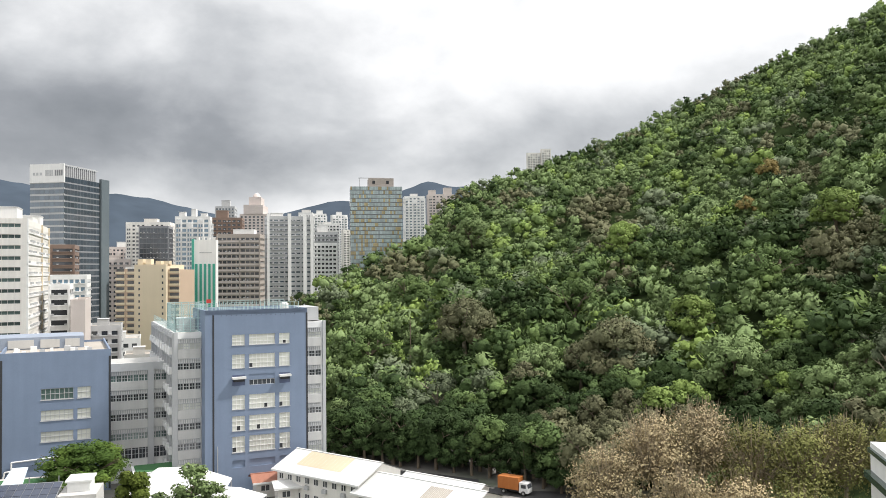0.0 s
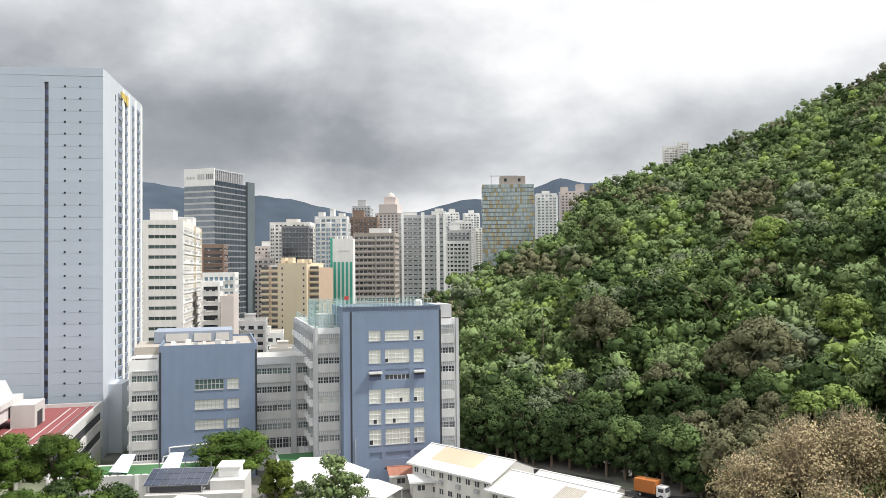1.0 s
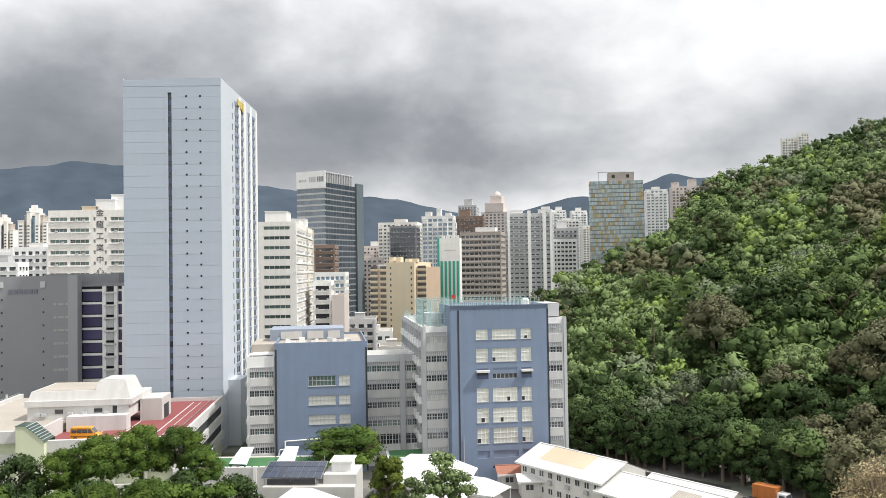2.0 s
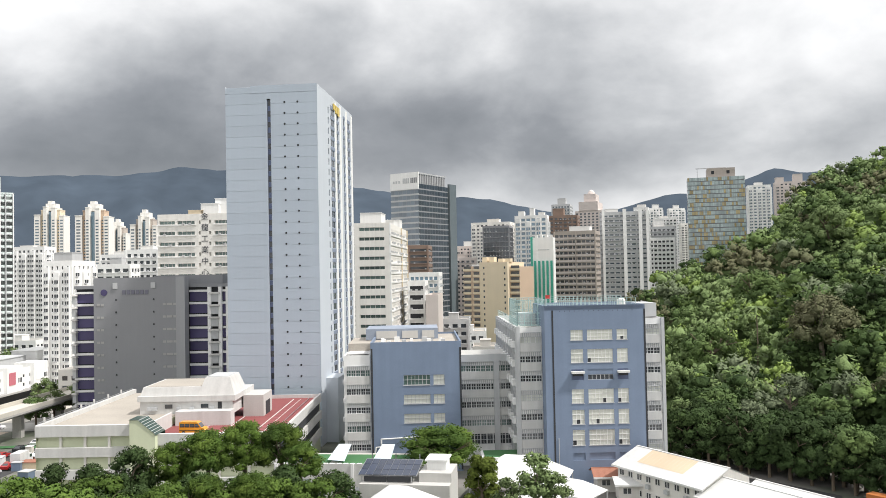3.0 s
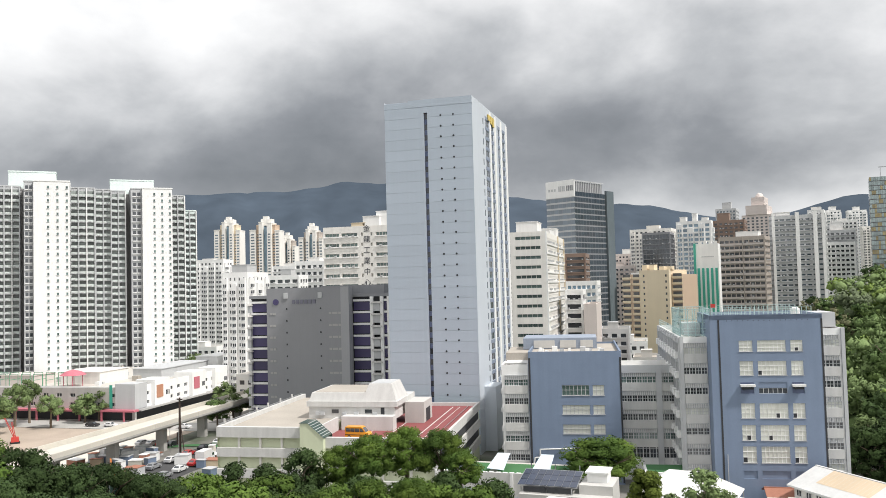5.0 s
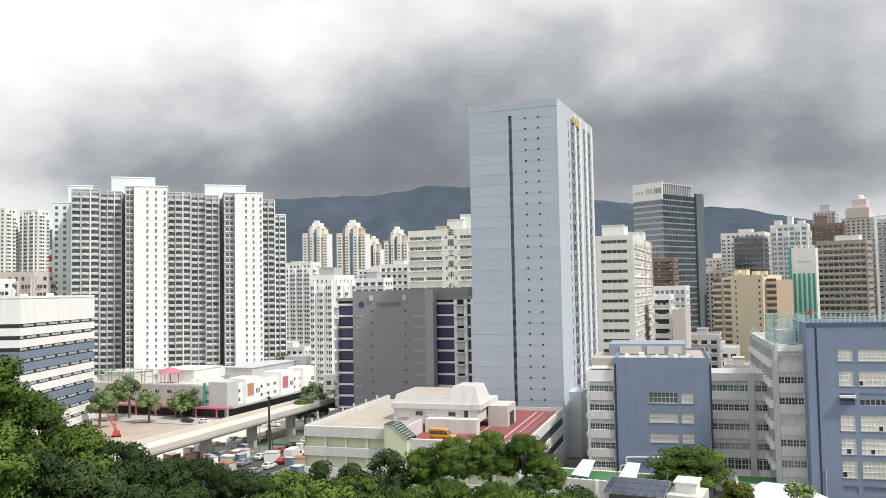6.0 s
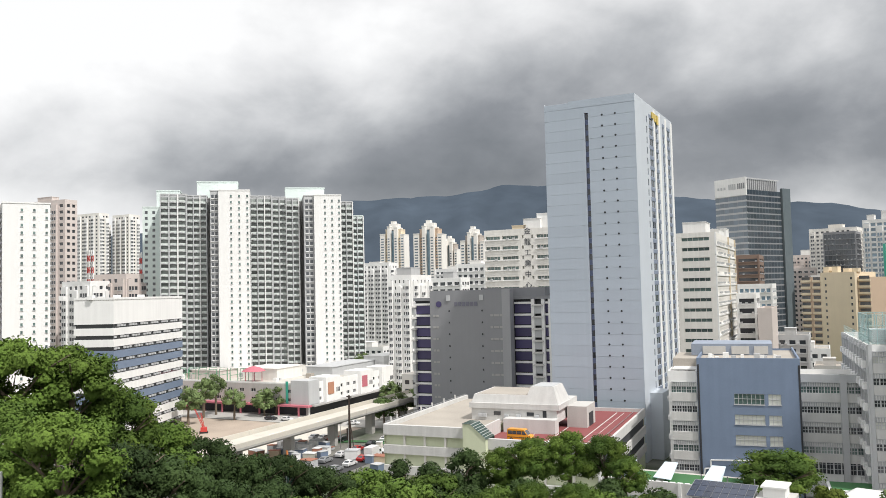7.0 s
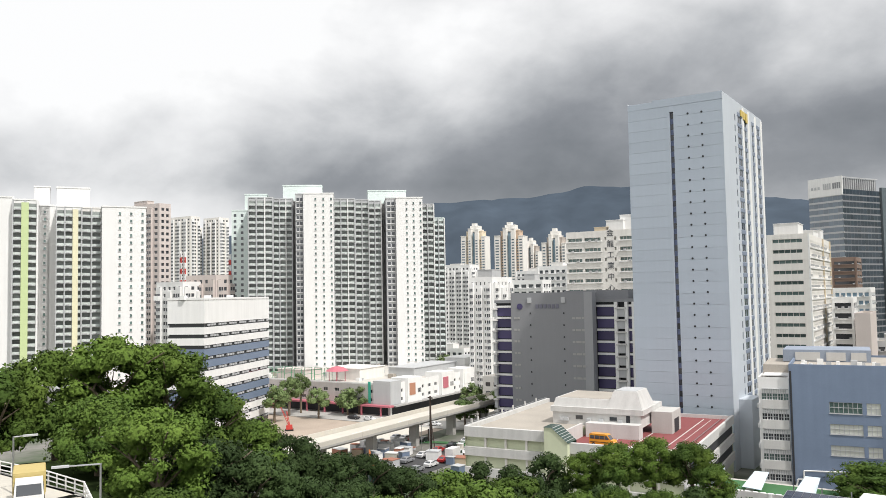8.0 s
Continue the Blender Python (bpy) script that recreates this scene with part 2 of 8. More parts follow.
# ---------------------------------------------------------------- mesh helpers
class Build:
    """Collects boxes, quads and tubes, then becomes one mesh."""

    def __init__(self):
        self.v, self.f, self.mi = [], [], []

    def poly(self, pts, mi=0):
        n = len(self.v)
        self.v += [tuple(p) for p in pts]
        self.f.append(tuple(range(n, n + len(pts))))
        self.mi.append(mi)
        return self

    def box(self, x0, x1, y0, y1, z0, z1, mi=0, taper=0.0):
        n, t = len(self.v), taper
        self.v += [(x0, y0, z0), (x1, y0, z0), (x1, y1, z0), (x0, y1, z0),
                   (x0 + t, y0 + t, z1), (x1 - t, y0 + t, z1), (x1 - t, y1 - t, z1), (x0 + t, y1 - t, z1)]
        for q in ((0, 3, 2, 1), (4, 5, 6, 7), (0, 1, 5, 4), (1, 2, 6, 5), (2, 3, 7, 6), (3, 0, 4, 7)):
            self.f.append(tuple(n + i for i in q))
            self.mi.append(mi)
        return self

    def tube(self, pts, radii, sides=7, mi=0):
        n = len(self.v)
        for k, (p, r) in enumerate(zip(pts, radii)):
            a, b = Vector(pts[max(k - 1, 0)]), Vector(pts[min(k + 1, len(pts) - 1)])
            w = (b - a).normalized()
            s = w.orthogonal().normalized()
            t = w.cross(s)
            for i in range(sides):
                g = 2 * math.pi * i / sides
                self.v.append(tuple(Vector(p) + (s * math.cos(g) + t * math.sin(g)) * r))
        for k in range(len(pts) - 1):
            for i in range(sides):
                j = (i + 1) % sides
                self.f.append((n + k * sides + i, n + k * sides + j, n + (k + 1) * sides + j, n + (k + 1) * sides + i))
                self.mi.append(mi)
        self.f.append(tuple(n + i for i in reversed(range(sides))))
        self.f.append(tuple(n + (len(pts) - 1) * sides + i for i in range(sides)))
        self.mi += [mi, mi]
        return self

    def mesh(self, name, *mats):
        me = bpy.data.meshes.new(name)
        me.from_pydata(self.v, [], self.f)
        for m in mats:
            me.materials.append(m)
        if any(self.mi):
            me.polygons.foreach_set("material_index", self.mi)
        me.update()
        return me


def part(name, what, mat, parent, label="", at=None, kind=""):
    """Links a Build or a mesh as one part under its thing."""
    me = what.mesh(name, *(mat if isinstance(mat, (list, tuple)) else [mat])) if isinstance(what, Build) else what
    ob = new(name, me)
    ob.parent = parent
    if at is not None:
        ob.matrix_basis = at
    return tagged(ob, label, kind=kind)


def thing(name, label, category, at, group="", kind=""):
    ob = new(name)
    ob.matrix_basis = at
    return tagged(ob, label, category, group, kind)


HEAD = 20.0                                   # the street grid's turn, degrees
GU = Vector((math.cos(radians(HEAD)), math.sin(radians(HEAD)), 0))
GV = Vector((-GU.y, GU.x, 0))


def grid(u, v, z=0.0, turn=0.0):
    """A pose on the street grid: u along it, v away from the camera."""
    p = GU * u + GV * v
    return pose(p.x, p.y, z, 0, 0, HEAD + turn)


# ---------------------------------------------------------------- the lie of the land
CREST = ((-60, 560, 300), (-40, 560, 256), (-28.8, 560, 199), (-24.9, 560, 182), (-22, 560, 170), (-19, 560, 157), (-15.7, 559, 144), (-11.6, 541, 124), (-8.1, 526, 111), (-4.7, 504, 98), (-1.9, 480, 89), (-0.1, 463, 77),
         (1.3, 450, 59), (3.0, 423, 49), (5.0, 392, 42), (7.4, 356, 35), (9.4, 327, 28), (11.4, 299, 23), (15.4, 263, 20), (22, 240, 4), (28, 240, 0))
FOOT = ((-60, 105), (-30, 118), (-20, 138), (-8, 160), (0, 176), (9, 186), (16, 212), (22, 225), (28, 230))


def land(x, y):
    az, d = math.degrees(math.atan2(-x, y)), math.hypot(x, y)
    z = 0.0
    if -75 < az < 28:
        d0 = np.interp(az, [p[0] for p in FOOT], [p[1] for p in FOOT])
        d1 = np.interp(az, [p[0] for p in CREST], [p[1] for p in CREST])
        z1 = np.interp(az, [p[0] for p in CREST], [p[2] for p in CREST])
        s = (d - d0) / (d1 - d0)
        if s > 0:
            z = z1 * (s ** 1.15 if s < 1 else max(0.35, 1 - 0.45 * (s - 1) ** 2))
            z += 3.0 * min(1, s * 3) * noise.noise((x * 0.02, y * 0.02, 0))
    high = np.interp(az, (-60, 20, 30, 50, 58, 66, 73, 90), (20, 16, 9, 11, 17, 19.5, 25.5, 25.5))
    reach = np.interp(az, (-60, 10, 22, 34, 50, 58, 90), (112, 98, 112, 124, 128, 135, 140))
    near = min(1.0, max(0.0, (reach - d) / 45))
    return float(max(z, high * near * near * (3 - 2 * near)))


def ground_sheet():
    b = Build()
    radii = [0, 20, 40, 55, 65, 75, 85, 95, 105, 115, 125, 140, 155, 170, 185, 200, 220, 240, 265, 290, 320, 350, 385, 420, 440, 460, 480, 500, 520, 540, 550, 560, 570, 580, 640, 720, 850, 1100, 1500, 2200, 3400, 4800]
    n = 180
    for r in radii:
        for i in range(n):
            g = 2 * math.pi * i / n
            x, y = r * math.cos(g), r * math.sin(g)
            b.v.append((x, y, land(x, y) if 0 < r < 900 else (20.0 if r == 0 else 0.0)))
    for k in range(len(radii) - 1):
        for i in range(n):
            j = (i + 1) % n
            q = [(k * n + i), (k * n + j), ((k + 1) * n + j), ((k + 1) * n + i)]
            b.f.append(tuple(reversed(q)) if k else (q[3], q[2], q[0]))
            z = sum(b.v[w][2] for w in q)
            b.mi.append(1 if z > 6 else 0)
    me = b.mesh("ground", CITY_GROUND, SOIL)
    me.flip_normals()
    me.polygons.foreach_set("use_smooth", [True] * len(me.polygons))
    return tagged(new("ground", me), "city ground and wooded hillside under leaf litter", "ground", kind="structure")


ground_sheet()

RANGE = ((-40, 0.16), (-20, 0.14), (-6, 0.10), (-0.7, 0.104), (0.9, 0.110), (2.7, 0.101), (5, 0.085), (7.3, 0.086), (8.9, 0.0835), (10.8, 0.071), (13, 0.062), (15.8, 0.070), (17.6, 0.077), (20, 0.088),
         (22.3, 0.092), (27.4, 0.100), (32, 0.112), (38.4, 0.127), (41.6, 0.128), (45, 0.118), (49.4, 0.115), (52, 0.114), (58, 0.10), (66, 0.075), (80, 0.05), (110, 0.05))


def mountain_range():
    b = Build()
    cols = 300
    tiers = ((2300, 0.0), (2500, 0.45), (2700, 0.8), (2900, 1.0), (3300, 0.9), (3900, 0.0))
    for d, s in tiers:
        for i in range(cols + 1):
            az = -40 + 150 * i / cols
            top = 42 + 2900 * float(np.interp(az, [p[0] for p in RANGE], [p[1] for p in RANGE]))
            top += 9 * noise.noise((az * 0.5, 0, 3)) + 4 * noise.noise((az * 1.7, 0, 7))
            fold = 60 * noise.noise((az * 0.35, d * 0.002, 1)) * (1 - s) * s * 4
            a = radians(az)
            b.v.append((-math.sin(a) * d, math.cos(a) * d, max(0, top * s + fold)))
    n = cols + 1
    for k in range(len(tiers) - 1):
        for i in range(cols):
            b.f.append((k * n + i + 1, k * n + i, (k + 1) * n + i, (k + 1) * n + i + 1))
            b.mi.append(0)
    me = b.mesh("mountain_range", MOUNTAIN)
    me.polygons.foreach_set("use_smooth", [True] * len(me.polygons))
    return tagged(new("backdrop_mountains", me), "wooded mountain range behind the city, distance haze painted into its blue", "mountains", kind="structure")


mountain_range()


# ---------------------------------------------------------------- buildings
def even(length, n, share=0.6, margin=0.0):
    """n openings spread evenly over a wall of that length, centred on 0."""
    step = (length - 2 * margin) / n
    return [(-length / 2 + margin + (i + 0.5 - share / 2) * step, -length / 2 + margin + (i + 0.5 + share / 2) * step) for i in range(n)]


def storeys(z0, z1, n, low=0.3, high=0.8):
    step = (z1 - z0) / n
    return [(z0 + (i + low) * step, z0 + (i + high) * step) for i in range(n)]


FACES = {"front": 0, "right": 90, "back": 180, "left": -90}
WINDOW_MESHES = {}


def window_mesh(w, h, nx, nz, pane, frame, bar=0.06):
    key = (round(w, 2), round(h, 2), nx, nz, pane.name, frame.name, bar)
    if key not in WINDOW_MESHES:
        b = Build()
        b.poly([(-w / 2, 0, 0), (w / 2, 0, 0), (w / 2, 0, h), (-w / 2, 0, h)], 0)
        for i in range(nx + 1):
            x = -w / 2 + w * i / nx
            b.box(max(x - bar, -w / 2), min(x + bar, w / 2), -0.05, -0.004, 0, h, 1)
        for k in range(nz + 1):
            z = h * k / nz
            b.box(-w / 2, w / 2, -0.06, -0.008, max(z - bar, 0), min(z + bar, h), 1)
        WINDOW_MESHES[key] = b.mesh("window", pane, frame)
    return WINDOW_MESHES[key]


def face_at(face, w, d):
    """The length of that side of a w by d block, and the pose of its middle at ground level, x along it and y inwards."""
    m = pose(0, 0, 0, 0, 0, FACES[face])
    half = d / 2 if face in ("front", "back") else w / 2
    return (w if face in ("front", "back") else d), m @ pose(0, -half, 0)


def pierced(b, m, length, z0, z1, cols, rows, depth, mi=0):
    """A wall sheet with real openings and their reveals, added to a Build."""
    def add(pts):
        b.poly([m @ Vector(p) for p in pts], mi)

    def sheet(a0, a1, c0, c1):
        if a1 - a0 > 1e-4 and c1 - c0 > 1e-4:
            add([(a0, 0, c0), (a1, 0, c0), (a1, 0, c1), (a0, 0, c1)])

    last = z0
    for r0, r1 in rows:
        sheet(-length / 2, length / 2, last, r0)
        a = -length / 2
        for c0, c1 in cols:
            sheet(a, c0, r0, r1)
            add([(c0, 0, r0), (c1, 0, r0), (c1, depth, r0), (c0, depth, r0)])
            add([(c0, depth, r1), (c1, depth, r1), (c1, 0, r1), (c0, 0, r1)])
            add([(c0, 0, r0), (c0, depth, r0), (c0, depth, r1), (c0, 0, r1)])
            add([(c1, depth, r0), (c1, 0, r0), (c1, 0, r1), (c1, depth, r1)])
            a = c1
        sheet(a, length / 2, r0, r1)
        last = r1
    sheet(-length / 2, length / 2, last, z1)


def windows(owner, m, cols, rows, depth, pane, frame, nx=2, nz=1, bar=0.06, joined=None):
    """The glazing of one face: an object for each opening, or, far off, added to one Build for the whole tower."""
    for r0, r1 in rows:
        for c0, c1 in cols:
            if joined is None:
                me = window_mesh(c1 - c0, r1 - r0, nx, nz, pane, frame, bar)
                part("window", me, None, owner, at=m @ pose((c0 + c1) / 2, depth, r0))
            else:
                joined.poly([m @ Vector(p) for p in ((c0, depth, r0), (c1, depth, r0), (c1, depth, r1), (c0, depth, r1))], 0)
                for i in range(1, nx):
                    x = c0 + (c1 - c0) * i / nx
                    joined.poly([m @ Vector(p) for p in ((x - bar, depth - 0.06, r0), (x + bar, depth - 0.06, r0), (x + bar, depth - 0.06, r1), (x - bar, depth - 0.06, r1))], 1)


def block(name, label, x, y, head, w, d, h, wall, faces, roof=None, parapet=1.0, base=0.0, frame=None, joined=False, category="building", group="", top=(), lip=0.25, parent=None):
    """A building: pierced walls, glazing, a roof deck behind a parapet, and roof houses (x0, x1, y0, y1, height, material)."""
    frame = frame or wall
    if parent is None:
        ob = thing(name, label, category, pose(x, y, base, 0, 0, head), group)
    else:
        ob = new(name)
        ob.parent, ob.matrix_basis = parent, pose(x, y, base, 0, 0, head)
    b, far = Build(), Build()
    for face in FACES:
        length, m = face_at(face, w, d)
        spec = faces.get(face)
        if spec:
            cols, rows, pane = spec["cols"], spec["rows"], spec["pane"]
            depth = spec.get("depth", 0.3)
            pierced(b, m, length, 0, h, cols, rows, depth)
            windows(ob, m, cols, rows, depth, pane, spec.get("frame", frame), spec.get("nx", 2), spec.get("nz", 1), spec.get("bar", 0.06), far if spec.get("joined", joined) else None)
            glass = pane
        else:
            pierced(b, m, length, 0, h, [], [], 0)
    for x0, x1, y0, y1 in ((-w / 2, w / 2, -d / 2, -d / 2 + lip), (-w / 2, w / 2, d / 2 - lip, d / 2), (-w / 2, -w / 2 + lip, -d / 2 + lip, d / 2 - lip), (w / 2 - lip, w / 2, -d / 2 + lip, d / 2 - lip)):
        b.poly([(x0, y0, h), (x1, y0, h), (x1, y1, h), (x0, y1, h)])
    i, zr = lip, h - parapet
    X, Y = w / 2 - i, d / 2 - i
    for p, q in (((-X, -Y), (X, -Y)), ((X, -Y), (X, Y)), ((X, Y), (-X, Y)), ((-X, Y), (-X, -Y))):
        b.poly([(*q, zr), (*p, zr), (*p, h), (*q, h)])
    if far.f:
        part("glazing", far, [glass, frame], ob, kind="stuff")
    part("wall", b, wall, ob)
    part("roof", Build().poly([(-X, -Y, zr), (X, -Y, zr), (X, Y, zr), (-X, Y, zr)]), roof or ROOF_GREY, ob)
    for x0, x1, y0, y1, hh, mat in top:
        r = Build().box(x0, x1, y0, y1, zr, zr + hh)
        r.box(x0 - 0.15, x1 + 0.15, y0 - 0.15, y1 + 0.15, zr + hh, zr + hh + 0.2)
        part("roof_house", r, mat, ob)
    return ob


def spec(length, n, z0, z1, rows, pane, share=0.6, low=0.3, high=0.8, margin=0.0, **more):
    return dict(cols=even(length, n, share, margin), rows=storeys(z0, z1, rows, low, high), pane=pane, **more)


def stacked_bays(ob, w, d, h, z0, nf, nr, rows, low, high, wall, pane):
    """Bay windows stacked up the front and the right flank of an apartment tower: each a proud shaft with its own windows and cooler ledges."""
    step = (h - 1.5 - z0) / rows
    glass = Build()
    for face, n in (("front", nf), ("right", nr)):
        if n < 3:
            continue
        length, m = face_at(face, w, d)
        cell = (length - 1.2) / n
        for i in range(0, n, 2):
            c = -length / 2 + 0.6 + (i + 0.5) * cell
            half = min(0.46 * cell, 1.7)
            part("bay_window_shaft", Build().box(c - half, c + half, -0.9, 0.0, z0, h - 2.4 - (i % 4)), wall, ob, at=m)
            for k in range(rows):
                r0, r1 = z0 + (k + low) * step, z0 + (k + high) * step
                if r1 > h - 3.6 - (i % 4):
                    continue
                for a, b in ((c - half * 0.8, c - half * 0.08), (c + half * 0.08, c + half * 0.8)):
                    glass.poly([m @ Vector(p) for p in ((a, -0.93, r0), (b, -0.93, r0), (b, -0.93, r1), (a, -0.93, r1))], 0)
                q = [m @ Vector(p) for p in ((c - half, -1.2, r0 - 0.35), (c + half * 0.3, -0.9, r0 - 0.05))]
                lo, hi = [min(u, v) for u, v in zip(*q)], [max(u, v) for u, v in zip(*q)]
                glass.box(lo[0], hi[0], lo[1], hi[1], lo[2], hi[2], 1)
    if glass.f:
        part("bay_glazing", glass, [pane, LIGHT_GREY], ob, kind="stuff")


def floor_relief(ob, w, d, h, z0, rows, low, wall):
    """Floor ledges and end piers that stand proud of an office or factory front, with window coolers here and there."""
    step = (h - 1.5 - z0) / rows
    cool = Build()
    for k in range(rows):
        z = z0 + (k + low) * step
        part("floor_ledge", Build().box(-w / 2 + 0.5, w / 2 + 0.3, -d / 2 - 0.4, -d / 2, z - 0.45, z - 0.05), wall, ob)
        for i in range(int(w / 2.2)):
            if noise.noise((i * 3.7, k * 2.9, w)) > 0.12:
                x = -w / 2 + 1 + i * 2.2
                cool.box(x, x + 0.9, -d / 2 - 0.75, -d / 2, z, z + 0.6)
        for i in range(int(d / 3.0)):
            if noise.noise((i * 2.7, k * 3.3, d)) > 0.15:
                y = -d / 2 + 1 + i * 3.0
                cool.box(w / 2, w / 2 + 0.7, y, y + 0.9, z, z + 0.6)
    for x in (-w / 2, w / 2 - 0.7):
        part("end_pier", Build().box(x, x + 0.7, -d / 2 - 0.5, -d / 2 + 0.02, 0, h - 0.4), wall, ob)
    if cool.f:
        part("cooler_bank", cool, LIGHT_GREY, ob, kind="stuff")


# ---- the middle distance: towers of the town beyond, plain ones first
def plain(name, label, x, y, head, w, d, h, wall, pane, nf, nr, rows, share=0.6, low=0.3, high=0.78, top=(), z0=3.0, joined=True, roof=None, nx=1, frame=None, parapet=1.0, group="", rside=None, accent=None):
    faces = {}
    if nf:
        faces["front"] = spec(w, nf, z0, h - 1.5, rows, pane, share, low, high, 0.6, nx=nx)
    for f in ("right", "left"):
        if nr:
            faces[f] = spec(d, nr, z0, h - 1.5, rows, rside or pane, share, low, high, 0.6, nx=nx)
    ob = block(name, label, x, y, head, w, d, h, wall, faces, joined=joined, top=top, roof=roof, frame=frame, parapet=parapet, group=group)
    if nf and "apartment" in name:
        stacked_bays(ob, w, d, h, z0, nf, nr, rows, low, high, accent or wall, pane)
    elif nf and rows > 4:
        floor_relief(ob, w, d, h, z0, rows, low, wall)
    return ob


def shaft_tower(x, y, w, h, accent):
    """A far tower of several shafts that stand forward and back and end at different heights round a glazed core."""
    ob = thing("apartment_tower", "far cream tower of stepped shafts before the mountain", "tower", pose(x, y, 0, 0, 0, 26), "towers before the mountain")
    glass = Build()
    shafts = ((-0.50, -0.30, 0, -5, WARM_WHITE), (-0.30, -0.18, 3, 0, accent), (-0.18, -0.06, -1, 3, WARM_WHITE), (-0.06, 0.10, 4, -2, GLASS_BLUE), (0.10, 0.24, -1, 2, WARM_WHITE), (0.24, 0.34, 3, 0, accent), (0.34, 0.50, 1, -6, WARM_WHITE))
    for a, b, back, up, mat in shafts:
        part("shaft", Build().box(w * a, w * b, back, 16, 0, h + up).box(w * a - 0.2, w * b + 0.2, back - 0.3, 16, h + up, h + up + 0.8), mat, ob)
        n = int((h - 20) / 3.0)
        if mat is not GLASS_BLUE:
            for k in range(n):
                z = 14 + 3.0 * k
                m = w * (a + b) / 2
                glass.box(m - w * (b - a) * 0.3, m + w * (b - a) * 0.3, back - 0.08, back + 0.02, z, z + 1.3)
    part("glazing", glass, GLASS_SKY, ob, kind="stuff")
    part("crown", Build().box(-w * 0.16, w * 0.2, 4, 13, h, h + 7).box(-w * 0.1, w * 0.06, 5, 11, h + 7, h + 10), WARM_WHITE, ob)


def far_town():
    R = lambda w, d, hh, m: (-w / 2, w / 2, -d / 2, d / 2, hh, m)
    plain("office_tower", "brown tiled stepped office block with strip windows", -209.6, 449.2, 20, 12.1, 30.5, 57.9, BROWN, GLASS_DARK, 1, 2, 15, 0.9, 0.35, 0.8, joined=True)
    plain("office_building", "white tiled block with pale blue glazing", -181.3, 395, 20, 15.8, 28.1, 41.7, WHITE, GLASS_BLUE, 6, 8, 10, 0.7)
    # dark panes stand in for the shade of the open galleries
    plain("industrial_building", "white block, open access galleries filled with dark panes for shade", -144, 305.5, 20, 7.2, 15, 38.3, WHITE, DARK, 1, 2, 9, 0.9, 0.35, 0.85)
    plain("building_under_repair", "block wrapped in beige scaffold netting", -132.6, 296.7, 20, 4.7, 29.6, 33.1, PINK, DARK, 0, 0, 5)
    plain("apartment_tower", "slim white apartment tower with small windows", -261.6, 660.3, 20, 21.1, 20, 63.5, PINK, GLASS_DARK, 7, 6, 20, 0.5, top=(R(8, 8, 5, WHITE),))
    plain("apartment_tower", "cream apartment tower behind a dark glass block", -229.1, 637, 8, 32.6, 28.1, 81.5, WARM_WHITE, GLASS_DARK, 9, 8, 26, 0.5, top=(R(10, 8, 4, WARM_WHITE),))
    plain("glass_office_block", "dark navy glass office block", -204.1, 576.4, 10, 20, 20, 75.1, GREY, GLASS_NAVY, 8, 8, 20, 0.94, 0.06, 0.97)
    plain("apartment_tower", "pale blue and white tower with glazed bays", -166.7, 541.8, 8, 22.5, 10.5, 79.5, WHITE, GLASS_BLUE, 6, 3, 24, 0.72, 0.2, 0.8, top=((-9, -5, -3, 3, 4, WHITE), (-1, 2, -3, 3, 6, WHITE), (5, 9, -3, 3, 3, WHITE)))
    plain("office_tower", "brown tower behind paler blocks", -177, 668.2, 8, 24.2, 20, 86.8, BROWN, GLASS_DARK, 6, 5, 26, 0.6, top=((-9, 0, -5, 5, 7, BROWN),))
    plain("office_tower", "grey office tower with a stepped top", -236, 882.6, 8, 20.7, 25, 113.5, LIGHT_GREY, GLASS_SKY, 6, 6, 30, 0.6, top=(R(9, 9, 8, LIGHT_GREY),))
    taupe = plain("office_tower", "taupe gridded office block with deep window rows", -128.5, 515.7, 4, 26.8, 18.9, 66.1, TAUPE, GLASS_DARK, 9, 6, 17, 0.82, 0.32, 0.76, top=((-4, 9, -5, 5, 4, WHITE),))
    for k in range(17):
        z = 3 + (66.1 - 4.5) / 17 * k
        part("spandrel_band", Build().box(-13.2, 13.2, -18.9 / 2 - 0.5, -18.9 / 2, z - 0.2, z + 0.9), PINK, taupe)
    for x in (-13.3, 0.4, 12.7):
        part("pier", Build().box(x, x + 0.6, -18.9 / 2 - 0.7, -18.9 / 2, 0, 65.5), TAUPE, taupe)
    grey = plain("office_tower", "light grey tower with white vertical strips", -102.4, 537.9, 20, 30, 10.9, 78.8, LIGHT_GREY, GLASS_SKY, 8, 3, 24, 0.74, 0.4, 0.72, top=((-12, -4, -3, 3, 3, WHITE),))
    for x, wide in ((-15.0, 1.6), (-1.5, 2.2), (8.6, 2.2), (13.4, 1.6)):
        part("pier", Build().box(x, x + wide, -10.9 / 2 - 1.1, -10.9 / 2, 0, 80.5), WHITE, grey, "white vertical pier")
    plain("apartment_tower", "narrow white tower beside a striped grey one", -100.9, 598.9, 5, 10.2, 14, 85.5, WHITE, GLASS_DARK, 4, 4, 27, 0.4, top=(R(6, 6, 3, WHITE),))
    plain("office_building", "small white block with dark window bands", -93.6, 638.5, 20, 19.7, 7, 64.5, WHITE, GLASS_DARK, 6, 2, 18, 0.7)
    plain("office_building", "grey stepped block among taller towers", -104, 700, 14, 26, 14, 76, LIGHT_GREY, GLASS_DARK, 7, 3, 20, 0.6, top=(R(9, 6, 7, WHITE),))
